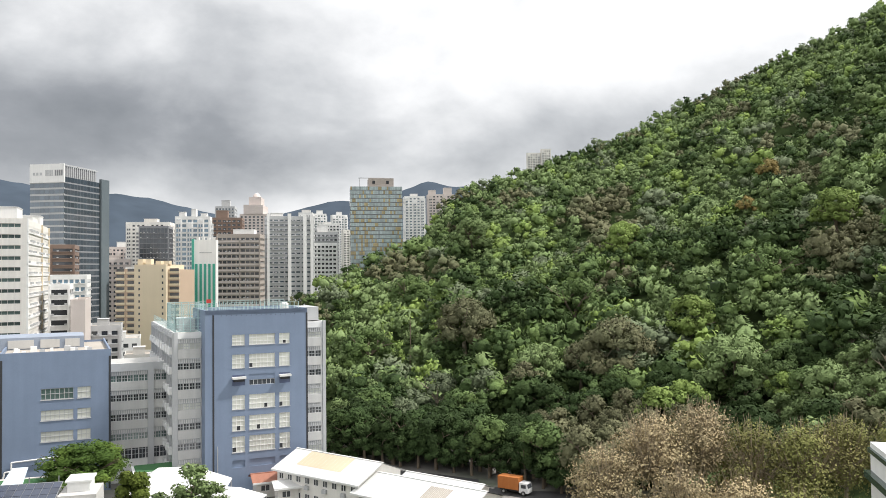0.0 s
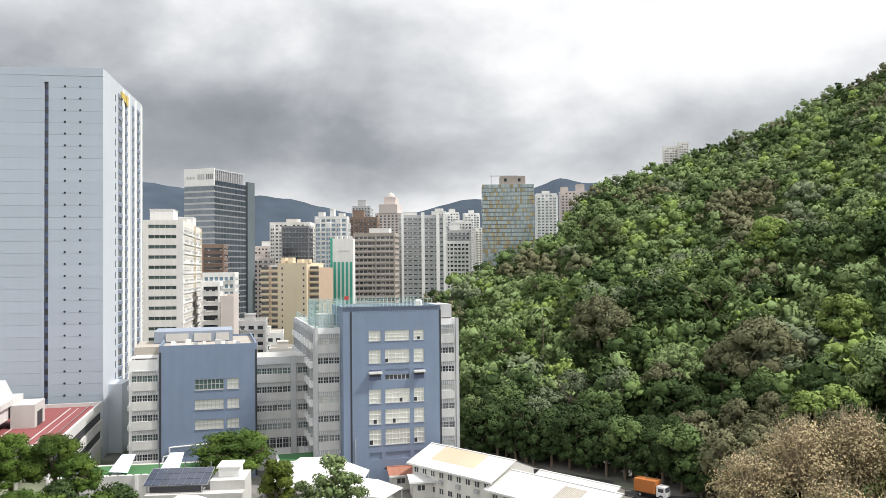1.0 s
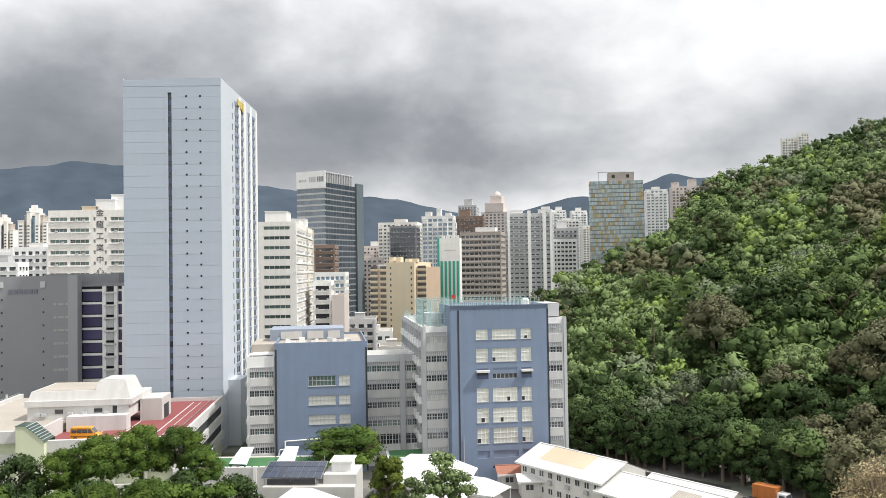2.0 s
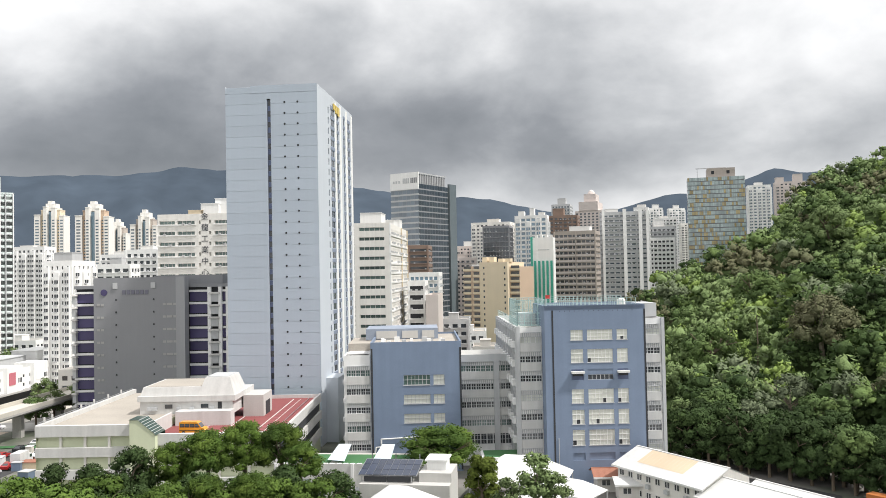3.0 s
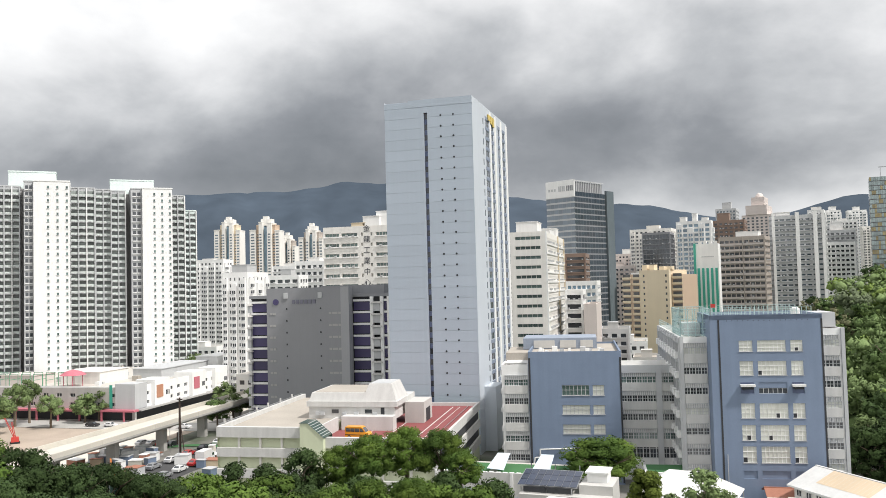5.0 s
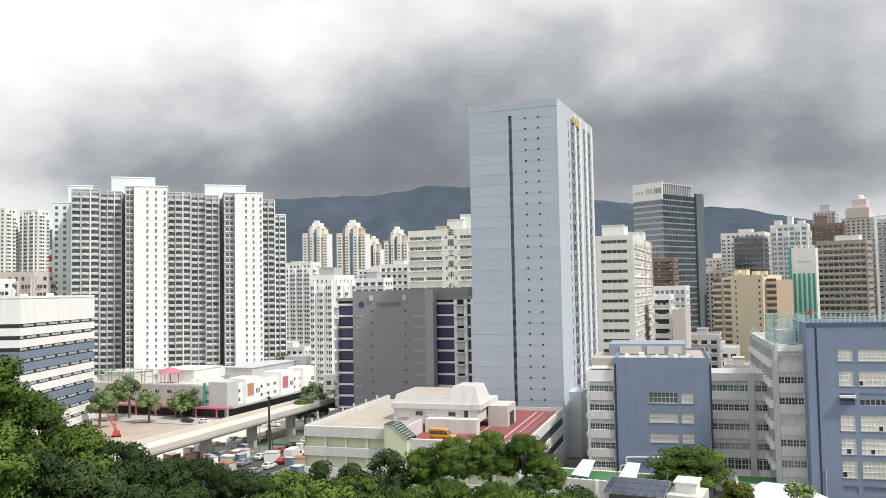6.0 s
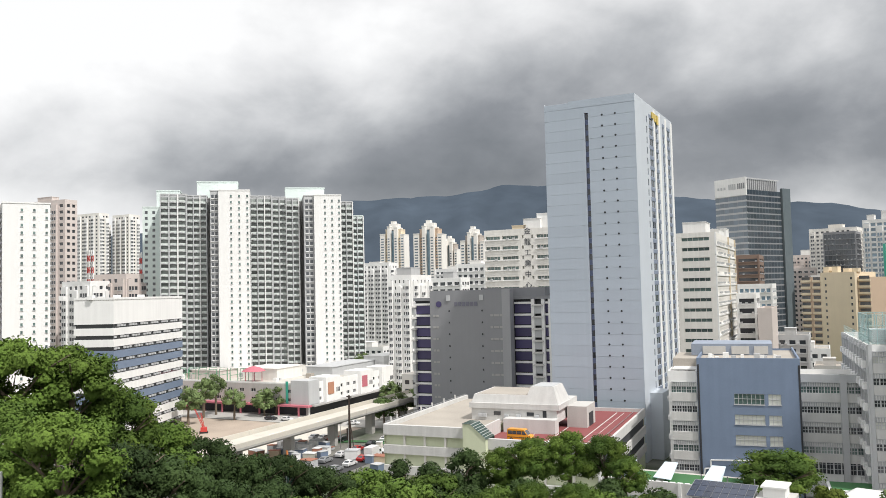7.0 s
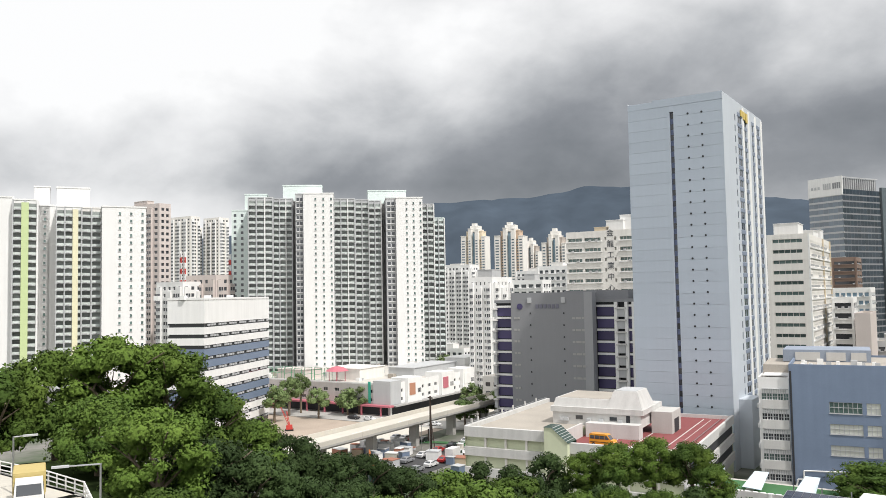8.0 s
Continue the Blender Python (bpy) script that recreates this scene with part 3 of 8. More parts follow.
    plain("apartment_tower", "far white apartment tower in the haze", -140.5, 1098.6, 20, 21, 10.8, 118.7, WHITE, GLASS_SKY, 5, 3, 34, 0.5, top=(R(7, 6, 5, WHITE),), group="far apartment towers")
    plain("apartment_tower", "far white apartment tower in the haze", -151.3, 995.4, 20, 15.3, 10.8, 113.1, WHITE, GLASS_SKY, 4, 3, 33, 0.5, top=(R(7, 6, 5, WHITE),), group="far apartment towers")
    plain("apartment_tower", "far white apartment tower in the haze", -122, 1050, 20, 17, 10.8, 96, WARM_WHITE, GLASS_DARK, 4, 3, 30, 0.5, group="far apartment towers")
    plain("apartment_tower", "white apartment tower behind the hill's shoulder", -32.1, 910.9, 8, 22.8, 20.7, 125.3, WHITE, GLASS_SKY, 5, 4, 38, 0.55, top=(R(8, 8, 4, WHITE),))
    plain("apartment_tower", "pink tiled apartment tower behind the hill's shoulder", -2.2, 960.2, 8, 30.9, 16.6, 132, PINK, GLASS_DARK, 7, 4, 38, 0.5, top=((-14, -6, -5, 5, 6, PINK), (4, 13, -5, 5, 9, PINK)))
    plain("apartment_tower", "cream tower that stands high behind the wooded ridge", 124.8, 1098.2, 8, 18.1, 6.3, 200.9, WARM_WHITE, GLASS_DARK, 5, 2, 60, 0.45, group="towers behind the ridge")
    plain("apartment_tower", "cream tower that stands high behind the wooded ridge", 141.4, 1095.5, 8, 13.4, 5.9, 205.7, WARM_WHITE, GLASS_DARK, 4, 2, 60, 0.45, group="towers behind the ridge")
    plain("apartment_slab", "white slab block with rows of small windows", -407.5, 338.9, 20, 19.1, 12, 61, ESTATE_WHITE, GLASS_DARK, 7, 3, 20, 0.5)
    plain("apartment_block", "slim white block with ribbed bays and a stair core", -253.9, 226.9, 20, 11.1, 17.8, 48.8, WHITE, GLASS_DARK, 5, 5, 17, 0.3, top=((-4, 3, -4, 4, 4, LIGHT_GREY),))
    plain("factory_building", "white factory block with bands of windows", -304.8, 301.3, 20, 17.8, 10.6, 48.7, WHITE, GLASS_DARK, 4, 3, 12, 0.7, top=(R(6, 5, 4, LIGHT_GREY),))
    plain("factory_building", "white stepped factory block among others", -317.8, 336.4, 20, 18, 20, 56.7, WHITE, GLASS_DARK, 5, 4, 14, 0.6, top=(R(7, 7, 3, WHITE),))
    for x, y, w, h, m in ((-693.3, 593.9, 29.2, 112, TAN), (-629.4, 589, 32.1, 108, ORANGE_TAN), (-558.9, 583.6, 24.2, 96, TAUPE), (-650, 640, 20, 94, TAUPE)):
        shaft_tower(x, y, w, h, m)
    plain("apartment_tower", "pinkish slim tower with bay window columns", -410.1, 136.3, 20, 25.8, 6.9, 89.4, PINK, GLASS_DARK, 6, 2, 28, 0.6, top=((-8, 2, -2, 2, 3, PINK),))
    for x, y, w, d, h in ((-713.8, 270.7, 25.9, 10.9, 115.6), (-711.3, 298.7, 19.9, 12.3, 115.7), (-735, 285, 14, 12, 108)):
        plain("apartment_tower", "far cream apartment tower in bright haze", x, y, 20, w, d, h, WARM_WHITE, GLASS_DARK, 6, 3, 36, 0.55, accent=WHITE, group="far cream towers")


far_town()


# ---- the large buildings
def turned(head, u, v, z=0.0, turn=0.0):
    """A pose in a frame turned by head degrees about the camera's foot: u to the right, v away."""
    return pose(0, 0, 0, 0, 0, head) @ pose(u, v, z, 0, 0, turn)


def ring_pipe(b, pts, r, mi=0):
    return b.tube(pts, [r] * len(pts), 6, mi)


def box_part(name, mat, parent, x0, x1, y0, y1, z0, z1, label="", taper=0.0):
    return part(name, Build().box(x0, x1, y0, y1, z0, z1, taper=taper), mat, parent, label)


def lettering(text, size, mat, parent, at, depth=0.03):
    cu = bpy.data.curves.new("lettering", "FONT")
    cu.body, cu.size, cu.extrude, cu.align_x, cu.align_y = text, size, depth, "CENTER", "CENTER"
    cu.materials.append(mat)
    ob = new("lettering", cu)
    ob.parent, ob.matrix_basis = parent, at @ pose(0, 0, 0, 90, 0, 0)
    return ob


GILT = material("gilt_metal", (0.62, 0.46, 0.10), 0.4, vary=0.05)


def pale_tower():
    """The tall pale blue tower: cladding panels storey by storey, a window slot, round vents, a windowed flank."""
    w, d, h, n, pitch = 23.2, 41.4, 88.9, 32, 2.695
    ob = thing("tower_block", "tall pale blue panelled tower with small dark windows", "tower", pose(-123.8, 185.5, 0, 0, 0, 18))
    flank = [(-d / 2 + a, -d / 2 + b) for a, b in ((11.2, 12.2), (14.4, 18.2), (21.2, 23.4), (29.4, 31.2), (35.2, 38.0))]
    rows = [(h - 5.2 - pitch * k, h - 3.5 - pitch * k) for k in range(n - 1, -1, -1) if h - 5.2 - pitch * k > 6]
    b = Build()
    _, m = face_at("right", w, d)
    pierced(b, m, d, 0, h, flank, rows, 0.12)
    windows(ob, m, flank[1:], rows, 0.12, GLASS_DARK, TOWER_BLUE, 2, 1)
    windows(ob, m, flank[:1], rows, 0.12, GLASS_DARK, TOWER_BLUE, 1, 1)
    for face in ("back", "left"):
        length, m = face_at(face, w, d)
        pierced(b, m, length, 0, h, [], [], 0)
    # the front sheet stands behind the cladding; the slot is cut into it
    length, m = face_at("front", w, d)
    pierced(b, m @ pose(0, 0.12, 0), length, 0, h - 0.3, [(-1.05, -0.15)], [(10.5, h - 3.4)], 0.5)
    # paler than the front cladding: the flank's sunlit tone put into colour
    part("wall", b, TOWER_PALE, ob)
    for k, (z0, z1) in enumerate(rows):
        part("window", window_mesh(0.86, 1.5, 1, 1, GLASS_DARK, BLUE_DARK), None, ob, at=m @ pose(-0.6, 0.5, z0 + 0.1))
        box_part("slot_panel", BLUE_DARK, ob, -1.02, -0.18, -d / 2 + 0.45, -d / 2 + 0.6, z0 - 1.1, z0 + 0.06)
    # cladding panels with open joints
    left = Build().box(-w / 2, -1.08, -0.02, 0.12, 0.018, pitch - 0.018).mesh("panel", TOWER_BLUE)
    right = Build().box(-0.12, w / 2, -0.02, 0.12, 0.018, pitch - 0.018).mesh("panel", TOWER_BLUE)
    z = h - 1.9
    part("coping_panel", Build().box(-w / 2, -5.2, -0.02, 0.12, z + 0.03, h - 0.4).box(-5.2, w / 2, -0.05, 0.12, z + 0.03, h), TOWER_BLUE, ob, at=m)
    part("lintel_panel", Build().box(-1.08, -0.12, -0.02, 0.12, h - 3.4, z), TOWER_BLUE, ob, at=m)
    while z > 2.0:
        z -= pitch
        part("panel", left, None, ob, at=m @ pose(0, 0, z))
        part("panel", right, None, ob, at=m @ pose(0, 0, z))
    vent = Build()
    vent.tube([(0, -0.06, 0), (0, 0.05, 0)], [0.26, 0.26], 10)
    vent = vent.mesh("vent", DARK)
    for z0, z1 in rows:
        for x in (3.4, 6.7):
            part("vent", vent, None, ob, at=m @ pose(x, 0, z0 + 0.85))
    # white fins that run up the flank between its window columns
    for a, c in ((18.9, 20.6), (24.6, 26.6), (32.2, 34.2), (39.4, 41.3)):
        box_part("fin", WHITE, ob, w / 2 - 0.02, w / 2 + 0.1, -d / 2 + a, -d / 2 + c, 4, h - 0.6)
    for a, c in ((14.0, 18.5), (21.0, 24.1), (29.2, 31.7), (34.7, 38.5)):
        for z0, z1 in rows:
            box_part("spandrel_panel", TOWER_MID, ob, w / 2 - 0.01, w / 2 + 0.06, -d / 2 + a, -d / 2 + c, z1 + 0.02, z1 + pitch - 1.75)
    part("roof", Build().poly([(-w / 2, -d / 2 + .2, h - 1), (w / 2, -d / 2 + .2, h - 1), (w / 2, d / 2, h - 1), (-w / 2, d / 2, h - 1)]), ROOF_GREY, ob)
    box_part("roof_house", TOWER_PALE, ob, -5, 9, -8, 10, h - 1, h + 0.4)
    crest = Build()
    for k in range(3):
        crest.box(w / 2 + 0.1, w / 2 + 0.3, -4 + k * 2.6, -2 + k * 2.6, h - 3.2 - 0.4 * k, h - 1.6)
    part("gilded_emblem", crest, GILT, ob, "gold emblem fixed to the flank")
    box_part("podium", TOWER_PALE, ob, w / 2, w / 2 + 3, -d / 2 + 5, -d / 2 + 14, 0, 16)


pale_tower()


def banded_front(ob, m, length, tops, pitch, wall=AGED_WHITE, pane=BLIND, n=8, parts=True):
    """A school wing's storeys: a proud white spandrel, a louvred sunshade and a strip of sashes, from each storey's top down."""
    for k, zt in enumerate(tops):
        part("spandrel_panel", Build().box(-length / 2 + 0.1, length / 2 - 0.1, -0.35, 0.0, zt - pitch, zt - pitch + 1.7), wall, ob, at=m)
        lou = Build()
        lou.box(-length / 2 + 0.1, length / 2 - 0.1, -0.3, 0.0, zt - 0.12, zt)
        lou.box(-length / 2 + 0.1, length / 2 - 0.1, -0.3, -0.22, zt - 0.95, zt - 0.85)
        step = 0.42
        for i in range(int(length / step)):
            x = -length / 2 + 0.2 + i * step
            lou.box(x, x + 0.1, -0.28, -0.04, zt - 0.95, zt)
        part("louvre", lou, LIGHT_GREY, ob, at=m)
        win = window_mesh(length / n - 0.12, pitch - 1.7 - 0.95, 2, 2, GLASS_DARK if k % 3 else pane, LIGHT_GREY, 0.05)
        for i in range(n):
            part("window", win, None, ob, at=m @ pose(-length / 2 + (i + 0.5) * length / n, -0.03, zt - pitch + 1.7))


def glazed_cage(ob, x0, x1, y0, y1, z0, z1):
    """A see-through roof enclosure: slim green posts and rails with glass panels between them."""
    runs = [((x0, y0), (x1, y0), 4), ((x0, y0), (x0, y1), 7), ((x1, y0), (x1, y1), 7), ((x0, y1), (x1, y1), 4)]
    for (ax, ay), (bx, by), n in runs:
        for i in range(n + 1):
            x, y = ax + (bx - ax) * i / n, ay + (by - ay) * i / n
            part("cage_post", Build().box(x - 0.07, x + 0.07, y - 0.07, y + 0.07, z0, z1), MINT_STEEL, ob)
        for z in (z0 + 0.1, (z0 + z1) / 2, z1):
            part("cage_rail", Build().box(min(ax, bx) - 0.05, max(ax, bx) + 0.05, min(ay, by) - 0.05, max(ay, by) + 0.05, z - 0.06, z + 0.06), MINT_STEEL, ob)
        part("cage_glass", Build().poly([(ax, ay, z0), (bx, by, z0), (bx, by, z1), (ax, ay, z1)]), CAGE_GLASS, ob, "pale green see-through roof screen")
    part("cage_store", Build().box(x0 + 1.2, x1 - 1.2, y0 + 5, y1 - 2, z0 - 0.2, z0 + 2.3), LIGHT_GREY, ob)


def blue_school():
    """The slate blue stair-end of the school with its white wings behind it."""
    H25 = 25.0
    u0, u1, v0 = 23.96, 43.8, 158.2
    w, h = u1 - u0, 34.8
    ob = thing("school_building", "slate blue school building with cream window rows and white wings", "building", turned(H25, (u0 + u1) / 2, v0))
    d = 16.0
    cols = [(-4.85, -2.45), (-1.6, 3.4), (4.25, 6.35)]
    rows = [(7.5, 10.5), (11.6, 14.4), (15.7, 18.4), (20.2, 22.3), (23.6, 26.2), (28.0, 30.0)]
    ground_row = (4.6, 6.0)
    b = Build()
    m = Matrix.Identity(4)
    pierced(b, m, w, 0, h, cols, [ground_row] + rows, 0.22)
    for p, q in (((-w / 2, d), (-w / 2, 0)), ((w / 2, 0), (w / 2, d)), ((w / 2, d), (-w / 2, d))):
        b.poly([(*p, 0), (*q, 0), (*q, h), (*p, h)])
    for x0, x1, y0, y1 in ((-w / 2, w / 2, 0, 0.3), (-w / 2, w / 2, d - 0.3, d), (-w / 2, -w / 2 + 0.3, 0.3, d - 0.3), (w / 2 - 0.3, w / 2, 0.3, d - 0.3)):
        part("parapet", Build().box(x0, x1, y0, y1, h - 0.9, h + 0.002), BLUE, ob)
    part("wall", b, BLUE, ob)
    for c0, c1 in cols:
        box_part("blind_panel", BLUE, ob, c0, c1, 0.2, 0.3, *ground_row)
    random.seed(4)
    for k, (r0, r1) in enumerate(rows):
        for j, (c0, c1) in enumerate(cols):
            if k == 3:
                if j == 1:
                    part("window", window_mesh(c1 - c0, 1.0, 6, 1, GLASS_DARK, LIGHT_GREY, 0.05), None, ob, at=pose((c0 + c1) / 2, 0.2, r0))
                    box_part("infill_panel", BLUE, ob, c0, c1, 0.1, 0.3, r0 + 1.02, r1)
                else:
                    box_part("infill_panel", BLUE_DARK, ob, c0, c1, 0.15, 0.3, r0, r1)
                    part("awning", Build().box(c0 - 0.1, c1 + 0.1, -1.0, 0.05, r1 - 0.75, r1 - 0.35).box(c0 + 0.2, c1 - 0.2, -0.75, 0.0, r1 - 1.25, r1 - 0.75, 1), [SHEET_WHITE, DARK], ob, "white awning over a dark box")
                continue
            nx, nz = (7, 3) if j == 1 else (3, 3)
            win = part("window", Build().poly([(c0, 0.2, r0), (c1, 0.2, r0), (c1, 0.2, r1), (c0, 0.2, r1)]), BLIND, ob)
            fr = Build()
            for i in range(nx + 1):
                x = c0 + (c1 - c0) * i / nx
                fr.box(max(c0, x - 0.035), min(c1, x + 0.035), 0.12, 0.19, r0, r1)
            for i in range(nz + 1):
                z = r0 + (r1 - r0) * i / nz
                fr.box(c0, c1, 0.11, 0.185, max(r0, z - 0.04), min(r1, z + 0.04))
            part("frame", fr, WHITE, win)
            box_part("sill", LIGHT_GREY, win, c0 - 0.08, c1 + 0.08, -0.1, 0.12, r0 - 0.1, r0)
            if random.random() < 0.6:
                x = c0 + (c1 - c0) * random.randrange(nx) / nx
                # no sash is opened: a dark sheet paints the unlit room behind
                box_part("open_sash", DARK, win, x + 0.06, x + (c1 - c0) / nx - 0.06, 0.185, 0.195, r0 + 0.05, r0 + (r1 - r0) / nz - 0.05)
    for x in (-w / 2 + 1.55, w / 2 - 0.12):
        # no recess is cut: a thin dark strip paints its shade
        part("downpipe_slot", Build().box(x - 0.16, x + 0.16, -0.06, -0.004, 0.4, h - 0.9), DARK, ob, "dark strip for the shade of a drainpipe recess")
    pipe = Build()
    ring_pipe(pipe, [(-w / 2 + 2.3, -0.12, 0.3), (-w / 2 + 2.3, -0.12, 9)], 0.07)
    part("drainpipe", pipe, LIGHT_GREY, ob)
    for i in range(16):
        x = -w / 2 + 3 + i * 0.95
        part("scupper", Build().box(x, x + 0.12, -0.05, 0, h - 1.15, h - 1.0), DARK, ob)
    # roof: fence panels of pale green mesh, a white tank and dishes
    part("roof", Build().poly([(-w / 2 + 0.3, 0.3, h - 0.9), (w / 2 - 0.3, 0.3, h - 0.9), (w / 2 - 0.3, d, h - 0.9), (-w / 2 + 0.3, d, h - 0.9)]), ROOF_LIGHT, ob)
    for y, x0, x1 in ((3.0, -w / 2 + 1, w / 2 - 1), (d - 1, -w / 2 + 1, w / 2 - 1)):
        f = Build()
        for i in range(22):
            x = x0 + (x1 - x0) * i / 21
            f.box(x - 0.05, x + 0.05, y, y + 0.1, h - 0.9, h + 1.3)
        for z in (h - 0.4, h + 0.4, h + 1.25):
            f.box(x0, x1, y, y + 0.06, z, z + 0.06)
        part("roof_fence", f, MINT_STEEL, ob, "pale green steel roof fence")
    ring = Build()
    ring.tube([(w / 2 - 3.6, 4, h - 0.9), (w / 2 - 3.6, 4, h + 0.9), (w / 2 - 3.6, 4, h + 1.1)], [0.8, 0.8, 0.3], 12)
    part("water_tank", ring, WHITE, ob)
    glazed_cage(ob, -w / 2 - 4.6, -w / 2 + 1.0, 6, 20, 30.5, h + 1.0)
    pole = Build()
    ring_pipe(pole, [(-w / 2 + 0.4, 1.0, h - 0.9), (-w / 2 + 0.4, 1.0, h + 2.2)], 0.05)
    part("flagpole", pole, STEEL, ob)
    part("flag", Build().box(-w / 2 + 0.45, -w / 2 + 1.3, 0.98, 1.02, h + 1.4, h + 2.1), RED_WHITE_R, ob)
    # wings: the left one is long and shows its flank
    wl, zt, pitch = 5.0, 30.5, 3.85
    wing = block("wing", "", -w / 2 - wl / 2, 4.4 + 21, 0, wl, 42, zt, WHITE, {}, parent=ob, roof=ROOF_LIGHT)
    tops = [zt - 1.1 - pitch * k for k in range(7)]
    banded_front(wing, pose(0.2, -21, 0), wl - 0.6, tops, pitch, n=4)
    part("corner_pier", Build().box(-wl / 2 - 0.1, -wl / 2 + 0.55, -21.45, -20.9, 0, zt + 0.1), LIGHT_GREY, wing)
    fm = pose(-wl / 2, 0, 0, 0, 0, -90)
    for k, zz in enumerate(tops):
        part("ledge", Build().box(-21, 21, -0.3, 0, zz - 0.05, zz + 0.55), LIGHT_GREY, wing, at=fm)
        for i in range(9):
            a = 21 - 4.6 * (i + 0.5)
            part("window", window_mesh(3.4, 1.9, 3, 2, GLASS_DARK, LIGHT_GREY, 0.05), None, wing, at=fm @ pose(a, -0.02, zz - 2.2))
            part("air_conditioner_hood", Build().box(a - 1.6, a + 0.6, -0.9, -0.05, zz - pitch + 0.7, zz - pitch + 1.9, taper=0.08), WHITE, wing, at=fm)
    for i in range(10):
        a = 21 - 4.6 * i
        part("pier", Build().box(a - 0.3, a + 0.3, -0.42, 0, 0, zt), LIGHT_GREY, wing, at=fm)
    rail = Build()
    for y in np.arange(-20.5, 20, 2.0):
        rail.box(-wl / 2 + 0.1, -wl / 2 + 0.18, y, y + 0.08, zt, zt + 1.6)
    for z in (zt + 0.5, zt + 1.1, zt + 1.6):
        rail.box(-wl / 2 + 0.1, -wl / 2 + 0.16, -20.7, 20, z - 0.04, z)
        rail.box(-wl / 2 + 0.1, wl / 2, -20.7, -20.62, z - 0.04, z)
    part("roof_fence", rail, MINT_STEEL, wing, "pale green steel roof fence")
    rw = block("wing", "", w / 2 + 2.45, 4.4 + 10, 0, 4.9, 20, 31.8, WHITE, {}, parent=ob, roof=ROOF_LIGHT)
    banded_front(rw, pose(-0.3, -10, 0), 3.9, [31.8 - 1.2 - pitch * k for k in range(7)], pitch, n=3)
    part("corner_pier", Build().box(1.9, 2.55, -10.45, -9.9, 0, 31.9), LIGHT_GREY, rw)
    box_part("roof_house", LIGHT_GREY, rw, -2.4, 2.3, -6, 2, 31.8, 34.6)
    # the low entrance deck at the foot of the left wing
    deck = Build().box(-w / 2 - wl - 7.5, -w / 2 - wl + 1.5, 2.0, 9.0, 4.4, 5.0)
    part("entrance_deck", deck, WHITE, ob)
    part("turf_bed", Build().box(-w / 2 - wl - 7.0, -w / 2 - wl + 0.2, 2.6, 8.6, 5.0, 5.12), TURF, ob)
    for x in (-7, -3.6, 0.4):
        part("column", Build().box(-w / 2 - wl + x, -w / 2 - wl + x + 0.4, 2.4, 2.8, 0, 4.4), CONCRETE, ob)


CAGE_GLASS = material("tinted_screen_glass", (0.42, 0.62, 0.60), 0.15, vary=0.05)
CAGE_GLASS.node_tree.nodes["Principled BSDF"].inputs["Alpha"].default_value = 0.28
MINT_STEEL = material("pale_green_steel", (0.42, 0.56, 0.56), 0.4, 0.2, vary=0.06)
blue_school()


ANNEX_GREY = material("faded_blue_grey_paint", (0.27, 0.31, 0.38), 0.8, vary=0.16, stain=0.2)


